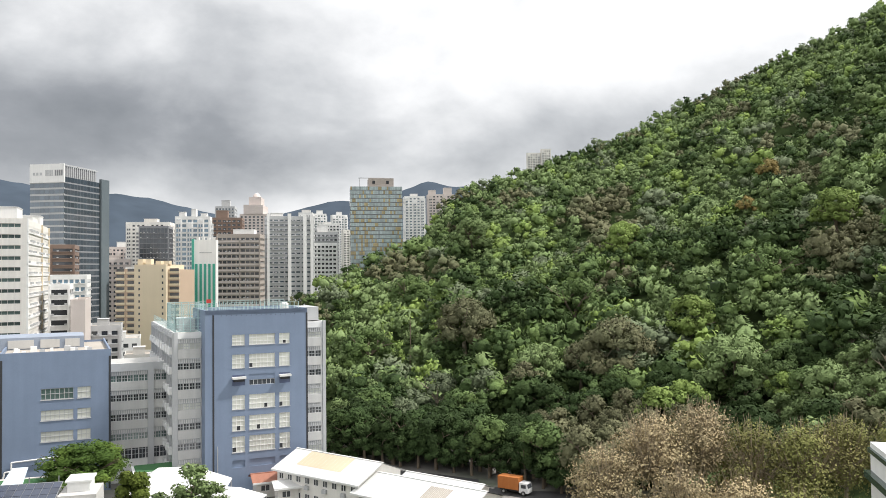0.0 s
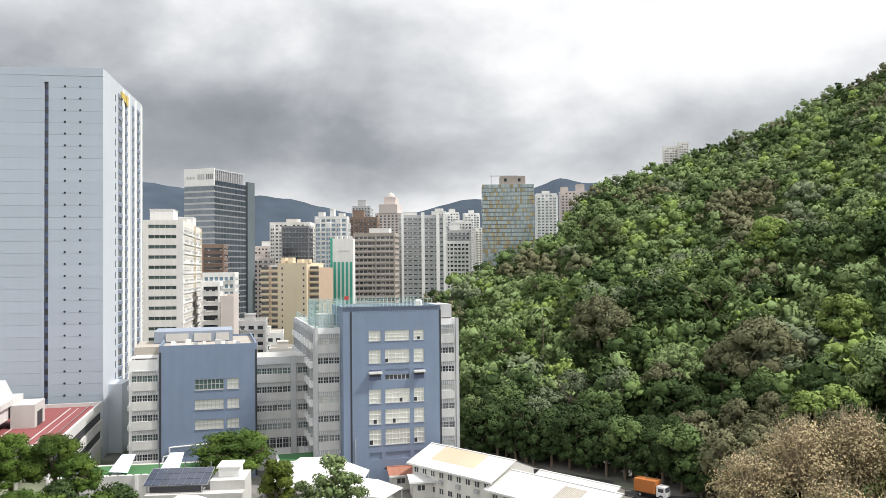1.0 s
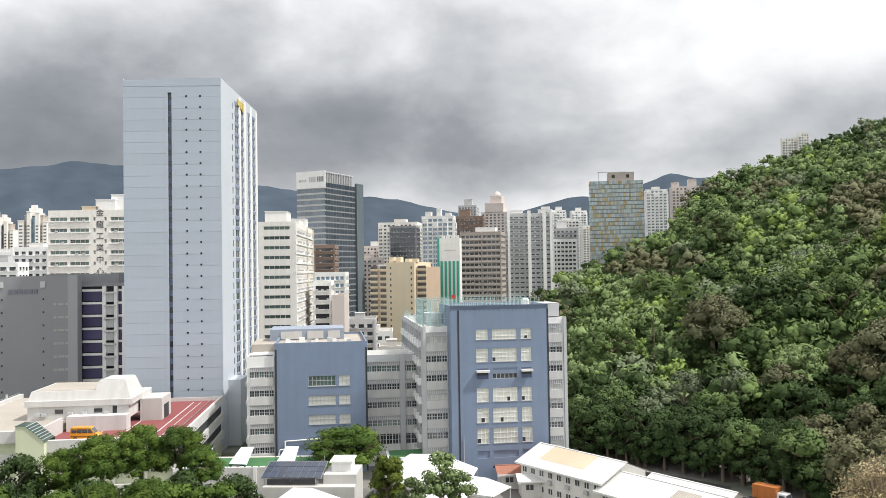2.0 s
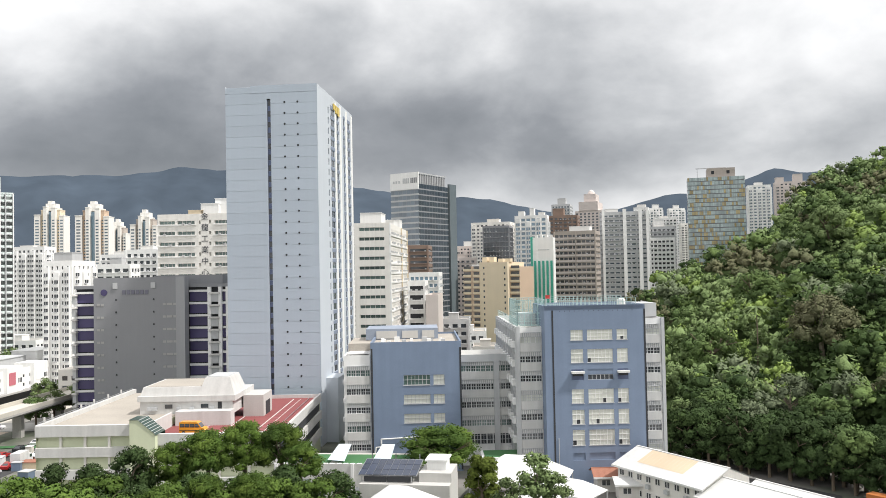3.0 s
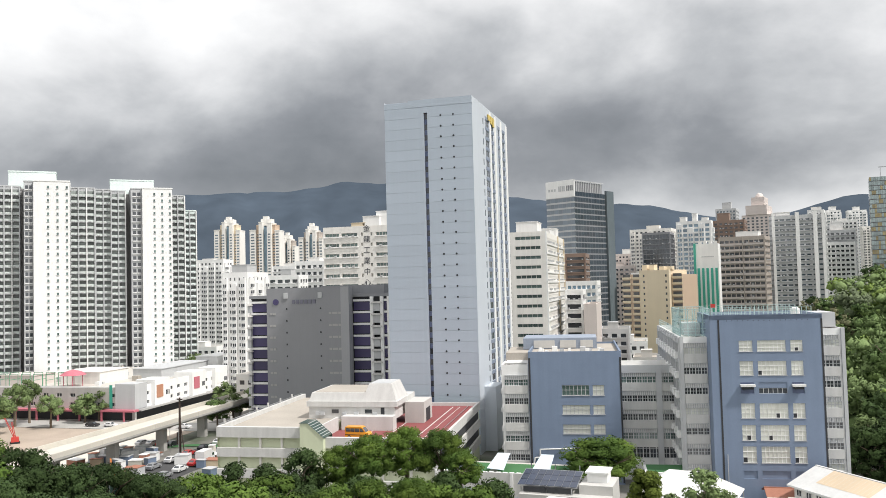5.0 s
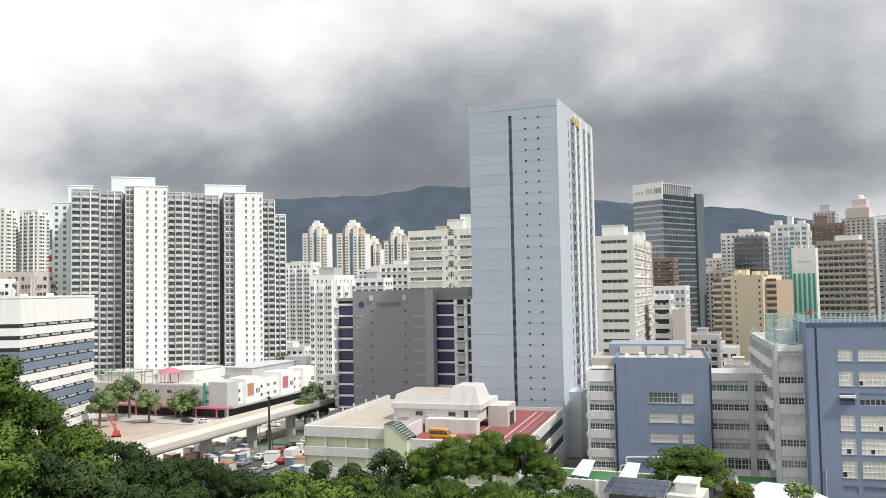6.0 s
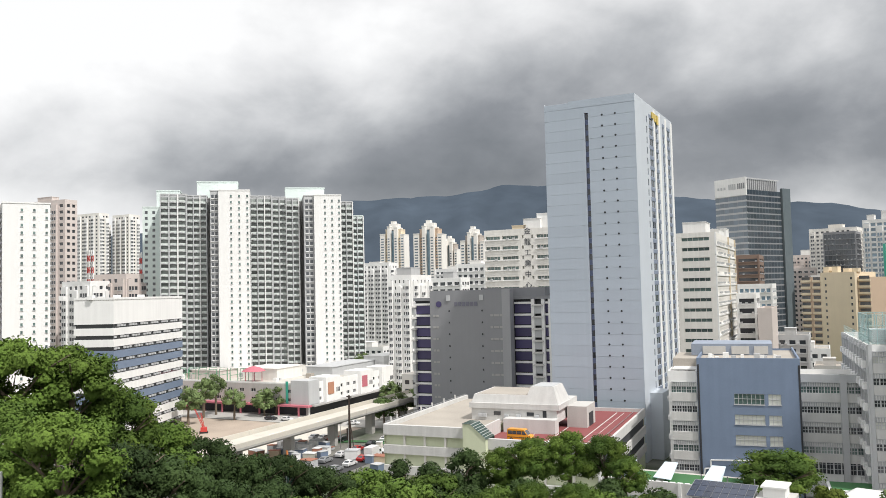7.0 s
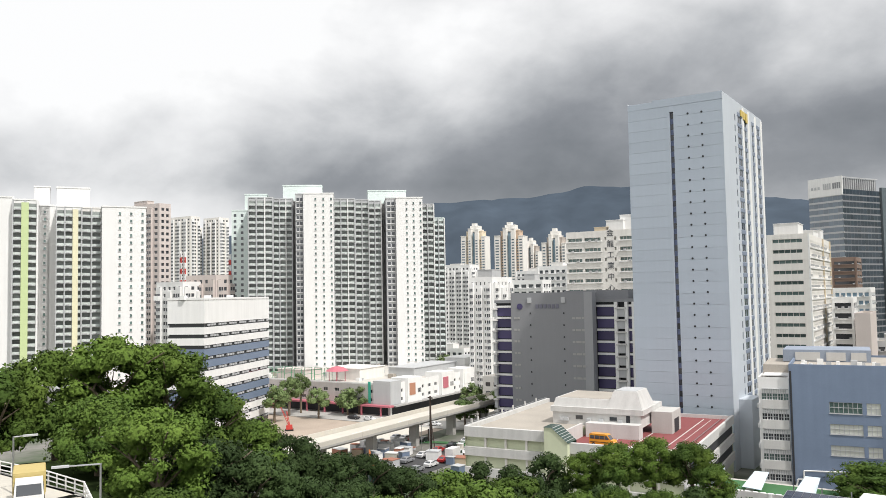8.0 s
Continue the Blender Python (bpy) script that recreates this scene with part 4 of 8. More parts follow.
def blue_annex():
    """The lower slate blue block, its banded wing, and the link between it and the tall one."""
    H25 = 25.0
    u0, u1, v0, h = -11.0, 8.1, 171.1, 27.0
    w, d = u1 - u0, 30.0
    ob = thing("school_annex", "lower slate blue school block with three rows of windows", "building", turned(H25, (u0 + u1) / 2, v0))
    k = w / 164.0
    cols = [(-w / 2 + 59 * k, -w / 2 + 107 * k), (-w / 2 + 113 * k, -w / 2 + 133 * k)]
    rows = [(10.3, 12.2), (14.3, 16.2), (18.2, 20.3)]
    b = Build()
    pierced(b, Matrix.Identity(4), w, 0, h, cols, rows, 0.25)
    for p, q in (((-w / 2, d), (-w / 2, 0)), ((w / 2, 0), (w / 2, d)), ((w / 2, d), (-w / 2, d))):
        b.poly([(*p, 0), (*q, 0), (*q, h), (*p, h)])
    for x0, x1, y0, y1 in ((-w / 2, w / 2, -0.003, 0.3), (-w / 2, -w / 2 + 0.3, 0.3, d), (w / 2 - 0.3, w / 2, 0.3, d)):
        part("parapet", Build().box(x0, x1, y0, y1, h - 0.5, h + 0.3), BLUE, ob)
    part("wall", b, BLUE, ob)
    for r0, r1 in rows:
        for j, (c0, c1) in enumerate(cols):
            n = 7 if j == 0 else 3
            win = part("window", Build().poly([(c0, 0.22, r0), (c1, 0.22, r0), (c1, 0.22, r1), (c0, 0.22, r1)]), BLIND if r0 < 18 or j else GLASS_GREEN, ob)
            fr = Build()
            for i in range(n + 1):
                x = c0 + (c1 - c0) * i / n
                fr.box(max(c0, x - 0.05), min(c1, x + 0.05), 0.1, 0.2, r0, r1)
            for z in (r0, (r0 + r1) / 2, r1 - 0.08):
                fr.box(c0, c1, 0.1, 0.19, z, z + 0.08)
            part("frame", fr, LIGHT_GREY, win)
            box_part("sill", LIGHT_GREY, win, c0 - 0.08, c1 + 0.08, -0.12, 0.12, r0 - 0.12, r0)
    box_part("side_window", DARK, ob, w / 2 - 5.2, w / 2 - 3.0, -0.03, 0.05, 6.6, 7.3)
    for x in (-w / 2 + 0.25, w / 2 - 0.2):
        # recess shade as a dark strip on the flat wall
        part("downpipe_slot", Build().box(x - 0.18, x + 0.18, -0.06, -0.004, 0.3, h - 1), DARK, ob, "dark strip for the shade of a drainpipe recess")
    pipe = Build()
    for q in (((-w / 2 - 6, -0.4, 4.0), (-w / 2 + 0.6, -0.4, 4.0)), ((-w / 2 + 0.6, -0.4, 4.0), (-w / 2 + 0.9, -0.4, 5.4)), ((-w / 2 + 0.9, -0.4, 5.4), (-w / 2 + 2, -0.4, 5.5)), ((-w / 2 + 2, -0.4, 5.5), (-w / 2 + 2, -0.4, 7.1)), ((-w / 2 + 2, -0.4, 7.1), (w / 2 - 4, -0.4, 7.6))):
        ring_pipe(pipe, q, 0.16)
    part("white_duct", pipe, WHITE, ob, "white pipe that steps along the wall")
    part("roof", Build().poly([(-w / 2, 0.3, h - 0.45), (w / 2, 0.3, h - 0.45), (w / 2, d, h - 0.45), (-w / 2, d, h - 0.45)]), ROOF_GREY, ob)
    # stepped upper storey at the back with white tarpaulin-like patches and plant
    box_part("upper_storey", ANNEX_GREY, ob, -w / 2 - 2, w / 2 - 4.5, 16, 28, h - 0.5, h + 2.0)
    random.seed(7)
    for x0, x1 in ((-w / 2 + 0.4, -4.4), (-3.2, 0.4), (1.4, 4.2)):
        part("white_roof_panel", Build().box(x0, x1, 15.8, 16.0, h - 0.2, h + 1.5), MID_LIGHT, ob, "weathered white plant screen")
    for i in range(16):
        x, y, s = random.uniform(-w / 2 + 1, w / 2 - 1), random.uniform(1.5, 11), random.uniform(0.4, 0.9)
        box_part("air_conditioner", WHITE if i % 3 else LIGHT_GREY, ob, x, x + 1.3 * s, y, y + 0.8, h - 0.44, h - 0.44 + 1.4 * s)
    ww = block("wing", "", -w / 2 - 2.9, 0.8 + 20, 0, 5.6, 40, 24.6, WHITE, {}, parent=ob, roof=ROOF_GREY)
    banded_front(ww, pose(0.2, -20, 0), 5.0, [24.0 - 1.6 - 3.9 * k for k in range(6)], 3.9, n=5, pane=GLASS_GREEN)
    part("roof_shade", Build().box(-2.2, 2.7, -18, -12, 24.6, 24.8).box(-2.0, -1.8, -17.8, -17.6, 23, 24.6).box(2.3, 2.5, -17.8, -17.6, 23, 24.6), SHEET_WHITE, ww)
    box_part("roof_house", ROOF_GREY, ww, -2.5, 2.6, -12, 4, 24.6, 26.4)
    for k in range(6):
        part("ledge", Build().box(-3.1, -2.8, -20, 20, 24 - 1.6 - 3.9 * k, 24.2 - 0.9 - 3.9 * k), LIGHT_GREY, ww)
    # the link
    lk = block("link_wing", "", w / 2 + 5.45, 4.5 + 6, 0, 10.9, 12, 23.7, WHITE, {}, parent=ob, roof=ROOF_LIGHT)
    tops = [23.7 - 1.3 - 3.9 * k for k in range(4)]
    banded_front(lk, pose(0, -6, 0), 10.7, tops, 3.9, n=10, pane=GLASS_GREEN)
    part("pier", Build().box(1.7, 2.9, -6.7, -6.0, 0, 23.9), LIGHT_GREY, lk)
    for i in range(8):
        part("window", window_mesh(1.2, 2.8, 2, 3, GLASS_DARK, LIGHT_GREY, 0.05), None, lk, at=pose(-4.7 + 1.34 * i, -6.06, 4.6))
    box_part("parapet_band", LIGHT_GREY, lk, -5.4, 5.4, -6.5, -6.02, 22.3, 23.9)


blue_annex()


def car_park():
    """The flat-topped parking block: two roof levels, a stair turret, plant house with a flared cooling tower."""
    m = pose(-126.6, 105.4, 0, 0, 0, 23)          # its front left corner
    ob = thing("parking_building", "white low parking block with a red painted roof deck", "building", m)
    w, d, x1 = 44.0, 46.0, 17.6
    zl, zr = 15.5, 13.7
    b = Build()
    b.poly([(0, d, 0), (0, 0, 0), (0, 0, zl - 1), (0, d, zl - 1)])
    b.poly([(w, 0, 0), (w, d, 0), (w, d, zr - 1), (w, 0, zr - 1)])
    b.poly([(w, d, 0), (0, d, 0), (0, d, zr - 1), (w, d, zr - 1)])
    b.poly([(0, 0.5, 0), (w, 0.5, 0), (w, 0.5, zr - 1), (0, 0.5, zr - 1)])
    b.box(0.1, x1 + 2.5, 0.52, d - 1, zr - 1.0, zl - 1.2)
    part("wall", b, PALE_GREEN, ob)
    for a, c, z in ((0.0, x1, zl), (x1 + 4.6, w, zr)):
        for k in range(4):
            hgt = 2.0 if k == 0 else 1.7
            zz = z - 0.0 - 4.0 * k
            if zz - hgt < 0:
                break
            part("parapet" if k == 0 else "spandrel_panel", Build().box(a, c, -0.4, 0.5, zz - hgt, zz), AGED_WHITE, ob)
            for i in range(1, 4):
                x = a + (c - a) * i / 4
                part("pier", Build().box(x - 0.2, x + 0.2, 0.1, 0.52, zz - 4.0, zz - hgt), WARM_WHITE, ob)
    for k in range(3):
        zz = zr - 4.0 * k
        part("parapet" if k == 0 else "spandrel_panel", Build().box(w - 0.1, w + 0.4, -0.4, d, zz - 1.9, zz), AGED_WHITE, ob)
        if k:
            # the parking level isn't open: its inner shade is a dark sheet
            part("open_gallery", Build().box(w - 0.05, w + 0.06, 1, d - 1, zz + 0.1, zz + 2.0), DARK, ob, "dark sheet for the shade inside an open parking level")
    part("parapet", Build().box(-0.4, 0.4, 0.5, d, zl - 2.4, zl), AGED_WHITE, ob)
    part("parapet", Build().box(0, w, d - 0.4, d, zr - 1.6, zr - 0.2), AGED_WHITE, ob)
    part("spandrel_panel", Build().box(-0.4, 0.1, 0.5, d, zl - 6.0, zl - 4.2), AGED_WHITE, ob)
    part("roof", Build().box(0.4, x1 + 2.5, 0.5, d - 0.4, zl - 1.2, zl - 0.9), ROOF_GREY, ob, "stained grey upper roof deck")
    part("roof", Build().box(x1 + 2.5, w - 0.1, 0.5, d - 0.4, zr - 1.3, zr - 1.0), RED_ROOF, ob, "red painted roof deck")
    for n, (a, c, e, f) in enumerate(((x1 + 14.5, x1 + 14.75, 1, 32), (x1 + 20.5, x1 + 20.75, 1, 44), (x1 + 10.5, x1 + 14, 14, 14.2), (w - 4.2, w - 4.05, 2, 44), (x1 + 10, x1 + 10.2, 1, 13))):
        part("white_line", Build().box(a, c, e, f, zr - 1.0, zr - 0.985), AGED_WHITE, ob)
    for i in range(12):
        part("white_line", Build().box(x1 + 20.8, w - 4.3, 4 + 3.2 * i, 4.1 + 3.2 * i, zr - 1.0, zr - 0.99), ROSE, ob)
    rail = Build()
    ring_pipe(rail, [(0.0, 1, zl + 0.35), (0.0, d - 1, zl + 0.35)], 0.07)
    ring_pipe(rail, [(w - 1.6, 1, zr - 0.3), (w - 1.6, d - 1, zr - 0.3)], 0.07)
    part("handrail", rail, STEEL, ob)
    # stair turret with a sloped green glazed top
    t = Build()
    pts = [(x1, 0), (x1 + 4.6, 0)]
    t.box(x1, x1 + 4.6, -1.6, 0.6, 0, zr - 1.2)
    t.poly([(x1, -1.6, zr - 1.2), (x1 + 4.6, -1.6, zr - 1.2), (x1 + 4.6, -1.6, zl - 1.6), (x1 + 1.6, -1.6, zl + 1.0), (x1, -1.6, zl + 1.0)])
    t.poly([(x1 + 4.6, 0.6, zr - 1.2), (x1, 0.6, zr - 1.2), (x1, 0.6, zl + 1.0), (x1 + 1.6, 0.6, zl + 1.0), (x1 + 4.6, 0.6, zl - 1.6)])
    t.poly([(x1, 0.6, zr - 1.2), (x1, -1.6, zr - 1.2), (x1, -1.6, zl + 1.0), (x1, 0.6, zl + 1.0)])
    t.poly([(x1 + 4.6, -1.6, zr - 1.2), (x1 + 4.6, 0.6, zr - 1.2), (x1 + 4.6, 0.6, zl - 1.6), (x1 + 4.6, -1.6, zl - 1.6)])
    part("stair_turret", t, PALE_GREEN, ob, "pale green stair turret")
    s = Build().poly([(x1 - 0.2, -1.75, zl + 1.02), (x1 + 1.6, -1.75, zl + 1.02), (x1 + 1.6, 3.0, zl + 1.02), (x1 - 0.2, 3.0, zl + 1.02)])
    s.poly([(x1 + 1.6, -1.75, zl + 1.02), (x1 + 4.8, -1.75, zl - 1.7), (x1 + 4.8, 3.0, zl - 1.7), (x1 + 1.6, 3.0, zl + 1.02)])
    s.poly([(x1 - 0.2, 3.0, zl + 1.0), (x1 + 4.8, 3.0, zl - 1.72), (x1 + 4.8, 3.0, zr - 1.2), (x1 - 0.2, 3.0, zr - 1.2)])
    part("skylight", s, DARK_GREEN, ob, "dark green sloped skylight")
    for k in range(7):
        x = x1 + 1.7 + k * 0.45
        z = zl + 1.0 - (x - x1 - 1.6) * 2.72 / 3.2
        part("skylight_rib", Build().box(x, x + 0.07, -1.75, 3.0, z, z + 0.1), LIGHT_GREY, ob)
    # plant house
    part("plant_house", Build().box(13.0, 31.6, 15.4, 30.0, zl - 1, zl + 1.6), AGED_WHITE, ob)
    part("plant_house_wall", Build().box(21.0, 31.9, 12.6, 15.4, zr - 1, zl - 0.0), AGED_WHITE, ob)
    part("low_wall", Build().box(20.0, 20.4, 2.4, 12.6, zr - 1, zl - 0.1), AGED_WHITE, ob)
    up = Build()
    up.box(12.6, 32.2, 15.0, 30.4, zl + 1.6, zl + 2.7)
    part("cornice", up, AGED_WHITE, ob)
    part("plant_parapet", Build().box(13.0, 25.8, 15.5, 29.5, zl + 2.7, zl + 4.4, taper=0.5), AGED_WHITE, ob)
    part("sunk_roof", Build().box(14.0, 25.0, 16.4, 28.5, zl + 4.4, zl + 4.46), ROOF_GREY, ob)
    part("cooling_tower", Build().box(24.6, 32.0, 15.2, 25.0, zl + 2.6, zl + 6.2, taper=1.3), AGED_WHITE, ob, "flared white cooling tower housing")
    part("cooling_grille", Build().box(26.2, 30.4, 16.8, 23.4, zl + 6.2, zl + 6.3), LIGHT_GREY, ob)
    part("roof_exit", Build().box(32.0, 36.2, 22.0, 30.0, zr - 1, zl + 1.6), MID_LIGHT, ob)
    box_part("doorway", DARK, ob, 36.2, 36.24, 24, 28, zr - 1, zr + 1.8)
    for i, x in enumerate((14.6, 15.6, 18, 20.4, 23, 25.2, 27.0)):
        if i in (2, 5):
            box_part("window", GLASS_DARK, ob, x, x + 1.5, 15.33, 15.4, zl + 0.2, zl + 1.0)
        else:
            box_part("air_conditioner", LIGHT_GREY, ob, x, x + 0.9, 14.9, 15.4, zl - 0.2, zl + 0.5)
    box_part("doorway", DARK, ob, 28.6, 29.4, 15.35, 15.4, zl - 0.6, zl + 1.4)
    for x, y in ((w - 2.6, 2.2), (w - 1.7, 2.0)):
        box_part("vent_box", AGED_WHITE, ob, x, x + 0.55, y, y + 0.6, zr - 1, zr + 0.7)
    for y in (3, 6, 18, 24, 31, 38):
        box_part("roof_lamp", AGED_WHITE, ob, -0.2, 0.1, y, y + 0.3, zl, zl + 1.0)


DARK_GREEN = material("dark_green_glass", (0.04, 0.075, 0.06), 0.2, vary=0.1)
car_park()


def hotel():
    """The grey tower: a blank slab with tiny vents before a body of purple glazed storeys and pinched white columns."""
    ob = thing("hotel_building", "grey hotel slab with purple window bays behind white columns", "building", turned(23, -84.85, 220.4))
    w = 24.9
    z = 42.0
    part("end_wall", Build().box(-w / 2, w / 2, 0, 3.5, 0, z), GREY, ob)
    part("corner_strip", Build().box(w / 2 - 2.4, w / 2 + 0.03, -0.05, 3.4, 0, z + 0.05), GREY_LIGHTER, ob)
    left, right, h = -19.6, 23.2, 39.0
    # body behind the bays coloured dark for the shade between slabs
    part("wall", Build().box(left + 0.4, right, 4.6, 28, 0, h), DARK, ob)
    part("roof_screen", Build().box(left, right, 3.8, 28, h, h + 0.9), GREY, ob)
    part("roof_house", Build().box(2, right - 2, 6, 24, h + 0.9, h + 3.4), GREY, ob)
    for k in range(11):
        zz = h - 1.0 - 3.4 * k
        for a, c in ((left, -w / 2), (w / 2, w / 2 + 5.6), (w / 2 + 8.8, right)):
            part("floor_slab", Build().box(a, c, 3.9, 5.0, zz - 0.35, zz + 0.25), WHITE, ob)
            part("window", Build().box(a + 0.1, c - 0.1, 4.3, 4.6, zz - 2.85, zz - 0.4), PURPLE, ob, "purple tinted glazed bay")
        for x, s in ((w / 2 + 7.2, 1.6), (left + 0.2, 0.8)):
            part("column", Build().box(x - s * 0.62, x + s * 0.62, 3.2, 4.8, zz - 3.15, zz - 0.9), LIGHT_GREY, ob)
            part("column_collar", Build().box(x - s, x + s, 2.7, 4.8, zz - 0.9, zz - 0.45, taper=0.3), MID_LIGHT, ob)
    for x in (w / 2 + 5.7, w / 2 + 8.7, right):
        part("pilaster", Build().box(x - 0.45, x + 0.45, 3.3, 4.8, 0, h), WHITE, ob)
    dark = Build().box(-0.2, 0.2, -0.16, 0, -0.25, 0.25, taper=0.05).mesh("vent", DARK)
    pair = Build().box(-0.9, -0.1, -0.1, 0, -0.3, 0.3).box(0.15, 0.95, -0.1, 0, -0.3, 0.3).mesh("vent", MID_GREY)
    for k in range(10):
        zz = z - 6.0 - 3.4 * k
        for x in (-6.3, 4.0):
            part("vent", dark, None, ob, at=pose(x, 0, zz))
        for x in (-10.6, 7.4, 9.2):
            part("vent", pair, None, ob, at=pose(x, 0, zz - 1.4))
    # the name on the wall is given as plain bars, with a round badge
    for i in range(6):
        part("sign_bar", Build().box(-4.6 + 1.25 * i, -3.7 + 1.25 * i, -0.14, 0, z - 4.6, z - 3.4), SIGN_GREY, ob)
    badge = Build()
    badge.tube([(-9.6, -0.15, z - 4.0), (-9.6, 0, z - 4.0)], [0.9, 0.9], 16)
    part("sign_badge", badge, PURPLE, ob)
    for x in (-6.5, 3.9):
        part("ladder_box", Build().box(x - 0.6, x + 0.6, -0.3, 0, z - 3.0, z - 1.4), LIGHT_GREY, ob)


SIGN_GREY = material("violet_grey_letter", (0.155, 0.155, 0.20), 0.5)
GREY_LIGHTER = material("lighter_grey_paint", (0.33, 0.335, 0.35), 0.7, vary=0.05, stain=0.05)
hotel()


def industrial_centre():
    """The white industrial block with slit windows and big characters down its front."""
    w, d, h = 34.0, 30.0, 66.0
    pitch = 4.1
    rows = [(h - 3.9 - pitch * k, h - 2.6 - pitch * k) for k in range(14, -1, -1)]
    cols = [(-16.3, -10.2), (-9.2, -2.4), (-0.8, 0.0), (3.2, 4.0), (5.4, 10.6), (11.4, 16.4)]
    ob = block("industrial_building", "cream industrial block with slit windows and dark characters", -213.6, 261.8, 20, w, d, h, WARM_WHITE,
               {"front": dict(cols=cols, rows=rows, pane=GLASS_GREEN, depth=0.9, nx=4)},
               top=((-6, 0, -12, -4, 2.5, TAN), (-1, 6, -12, -4, 5.0, WHITE), (4, 10, -10, 2, 7.0, WHITE), (10, 15, -10, 0, 5.0, WARM_WHITE)))
    for i, (r0, r1) in enumerate(rows):
        for a, c in ((-w / 2, -1.9), (5.0, w / 2)):
            part("ledge", Build().box(a, c, -d / 2 - 0.35, -d / 2, r0 - 0.5, r0 - 0.1), WHITE, ob)
        for x in (-14.5, -12.2, -7.2, -4.6, 7.0, 9.0):
            if (i * 5 + int(x)) % 3 == 0:
                part("air_conditioner", Build().box(x, x + 0.9, -d / 2 - 0.6, -d / 2, r0 - 0.1, r0 + 0.5), LIGHT_GREY, ob)
    for i, ch in enumerate("\u91d1\u9f8d\u5de5\u696d\u4e2d\u5fc3"):
        lettering(ch, 2.9, LETTER_DARK, ob, pose(1.6, -d / 2 - 0.06, h - 1.2 - 4.3 * i))


industrial_centre()


def white_factory():
    """The long white factory behind the tower: open galleries at its end, a sunlit flank full of windows and condensers."""
    w, d, h = 13.1, 62.4, 60.5
    ob = block("factory_building", "white factory block, flank crowded with air conditioners", -154.0, 293.8, 20, w, d, h, WARM_WHITE,
               {"front": spec(w, 1, 2, h - 1, 16, GLASS_GREEN, 0.72, 0.46, 0.8, depth=0.8, nx=5),
                "right": spec(d, 22, 2, h - 1, 16, GLASS_DARK, 0.42, 0.42, 0.72, joined=True)},
               top=((-5, 3, -26, -14, 5, WHITE), (-4, 5, -4, 10, 3.5, WHITE), (-3, 5, 18, 27, 5, WHITE)))
    random.seed(12)
    acs = Build()
    for k in range(16):
        z = 2 + (h - 3) / 16 * k
        part("floor_ledge", Build().box(w / 2, w / 2 + 0.35, -d / 2, d / 2, z - 0.1, z + 0.5), WHITE, ob)
        for i in range(26):
            if random.random() < 0.5:
                y = -d / 2 + 1 + i * 2.3 + random.random()
                acs.box(w / 2, w / 2 + 0.7, y, y + 0.9, z + 0.7, z + 1.4)
    part("condenser_bank", acs, LIGHT_GREY, ob, kind="stuff")
    for y in (-d / 2 + 0.5, 8, d / 2 - 0.6):
        part("pier", Build().box(w / 2, w / 2 + 0.5, y - 0.5, y + 0.5, 0, h), TAN if y > 0 else WHITE, ob)
    for k in range(5):
        x, y = -5 + 2.2 * k, -25 + 9 * k
        part("roof_mast", Build().box(x, x + 0.2, y, y + 0.2, h - 1, h + 3.5), LIGHT_GREY, ob)


white_factory()


def ribbon_office():
    """The office block with white, glass and slate blue bands."""
    w, d, h = 12.0, 46.4, 42.3
    ob = thing("office_building", "white office block with slate blue ribbon window bands", "building", pose(-251.0, 107.4, 0, 0, 0, 40))
    part("wall", Build().box(-w / 2 + 0.4, w / 2 - 0.4, -d / 2 + 0.4, d / 2 - 0.4, 0, h - 1), GLASS_DARK, ob, "dark ribbon windows")
    part("roof", Build().box(-w / 2, w / 2, -d / 2, d / 2, h - 0.9, h - 0.6), ROOF_LIGHT, ob)
    z, k = h, 0
    kinds = [(7.6, WHITE)] + [(2.1, WHITE), (2.1, WHITE), (2.1, BLUE_BAND), (2.1, BLUE_BAND), (2.1, WHITE), (2.1, WHITE), (2.1, BLUE_BAND), (2.1, BLUE_BAND), (2.1, WHITE), (2.1, WHITE), (2.1, BLUE_BAND)]
    for hh, mat in kinds:
        if z - hh < 0:
            break
        part("band", Build().box(-w / 2, w / 2, -d / 2, d / 2, z - hh, z), mat, ob)
        for i in range(26):
            if (i * 7 + k * 5) % 4:
                y = -d / 2 + 0.9 + i * 1.76
                part("air_conditioner", AC_BOX, None, ob, at=pose(w / 2 - 0.05, y, z - hh - 0.75))
        z -= hh + 1.15
        k += 1
    for x in (-4, -1.5, 1, 3.5):
        box_part("roof_unit", WHITE, ob, x, x + 1.4, -18 + 4 * x, -16 + 4 * x, h - 0.6, h + 0.7)


BLUE_BAND = material("slate_band_tile", (0.17, 0.22, 0.31), 0.5, vary=0.06)
AC_BOX = Build().box(-0.2, 0.3, -0.4, 0.4, 0, 0.55).mesh("air_conditioner", LIGHT_GREY)
ribbon_office()


FIN_GLASS = glass_pane("grey_fin_glass", (0.15, 0.18, 0.195), 0.08, spec=0.6)


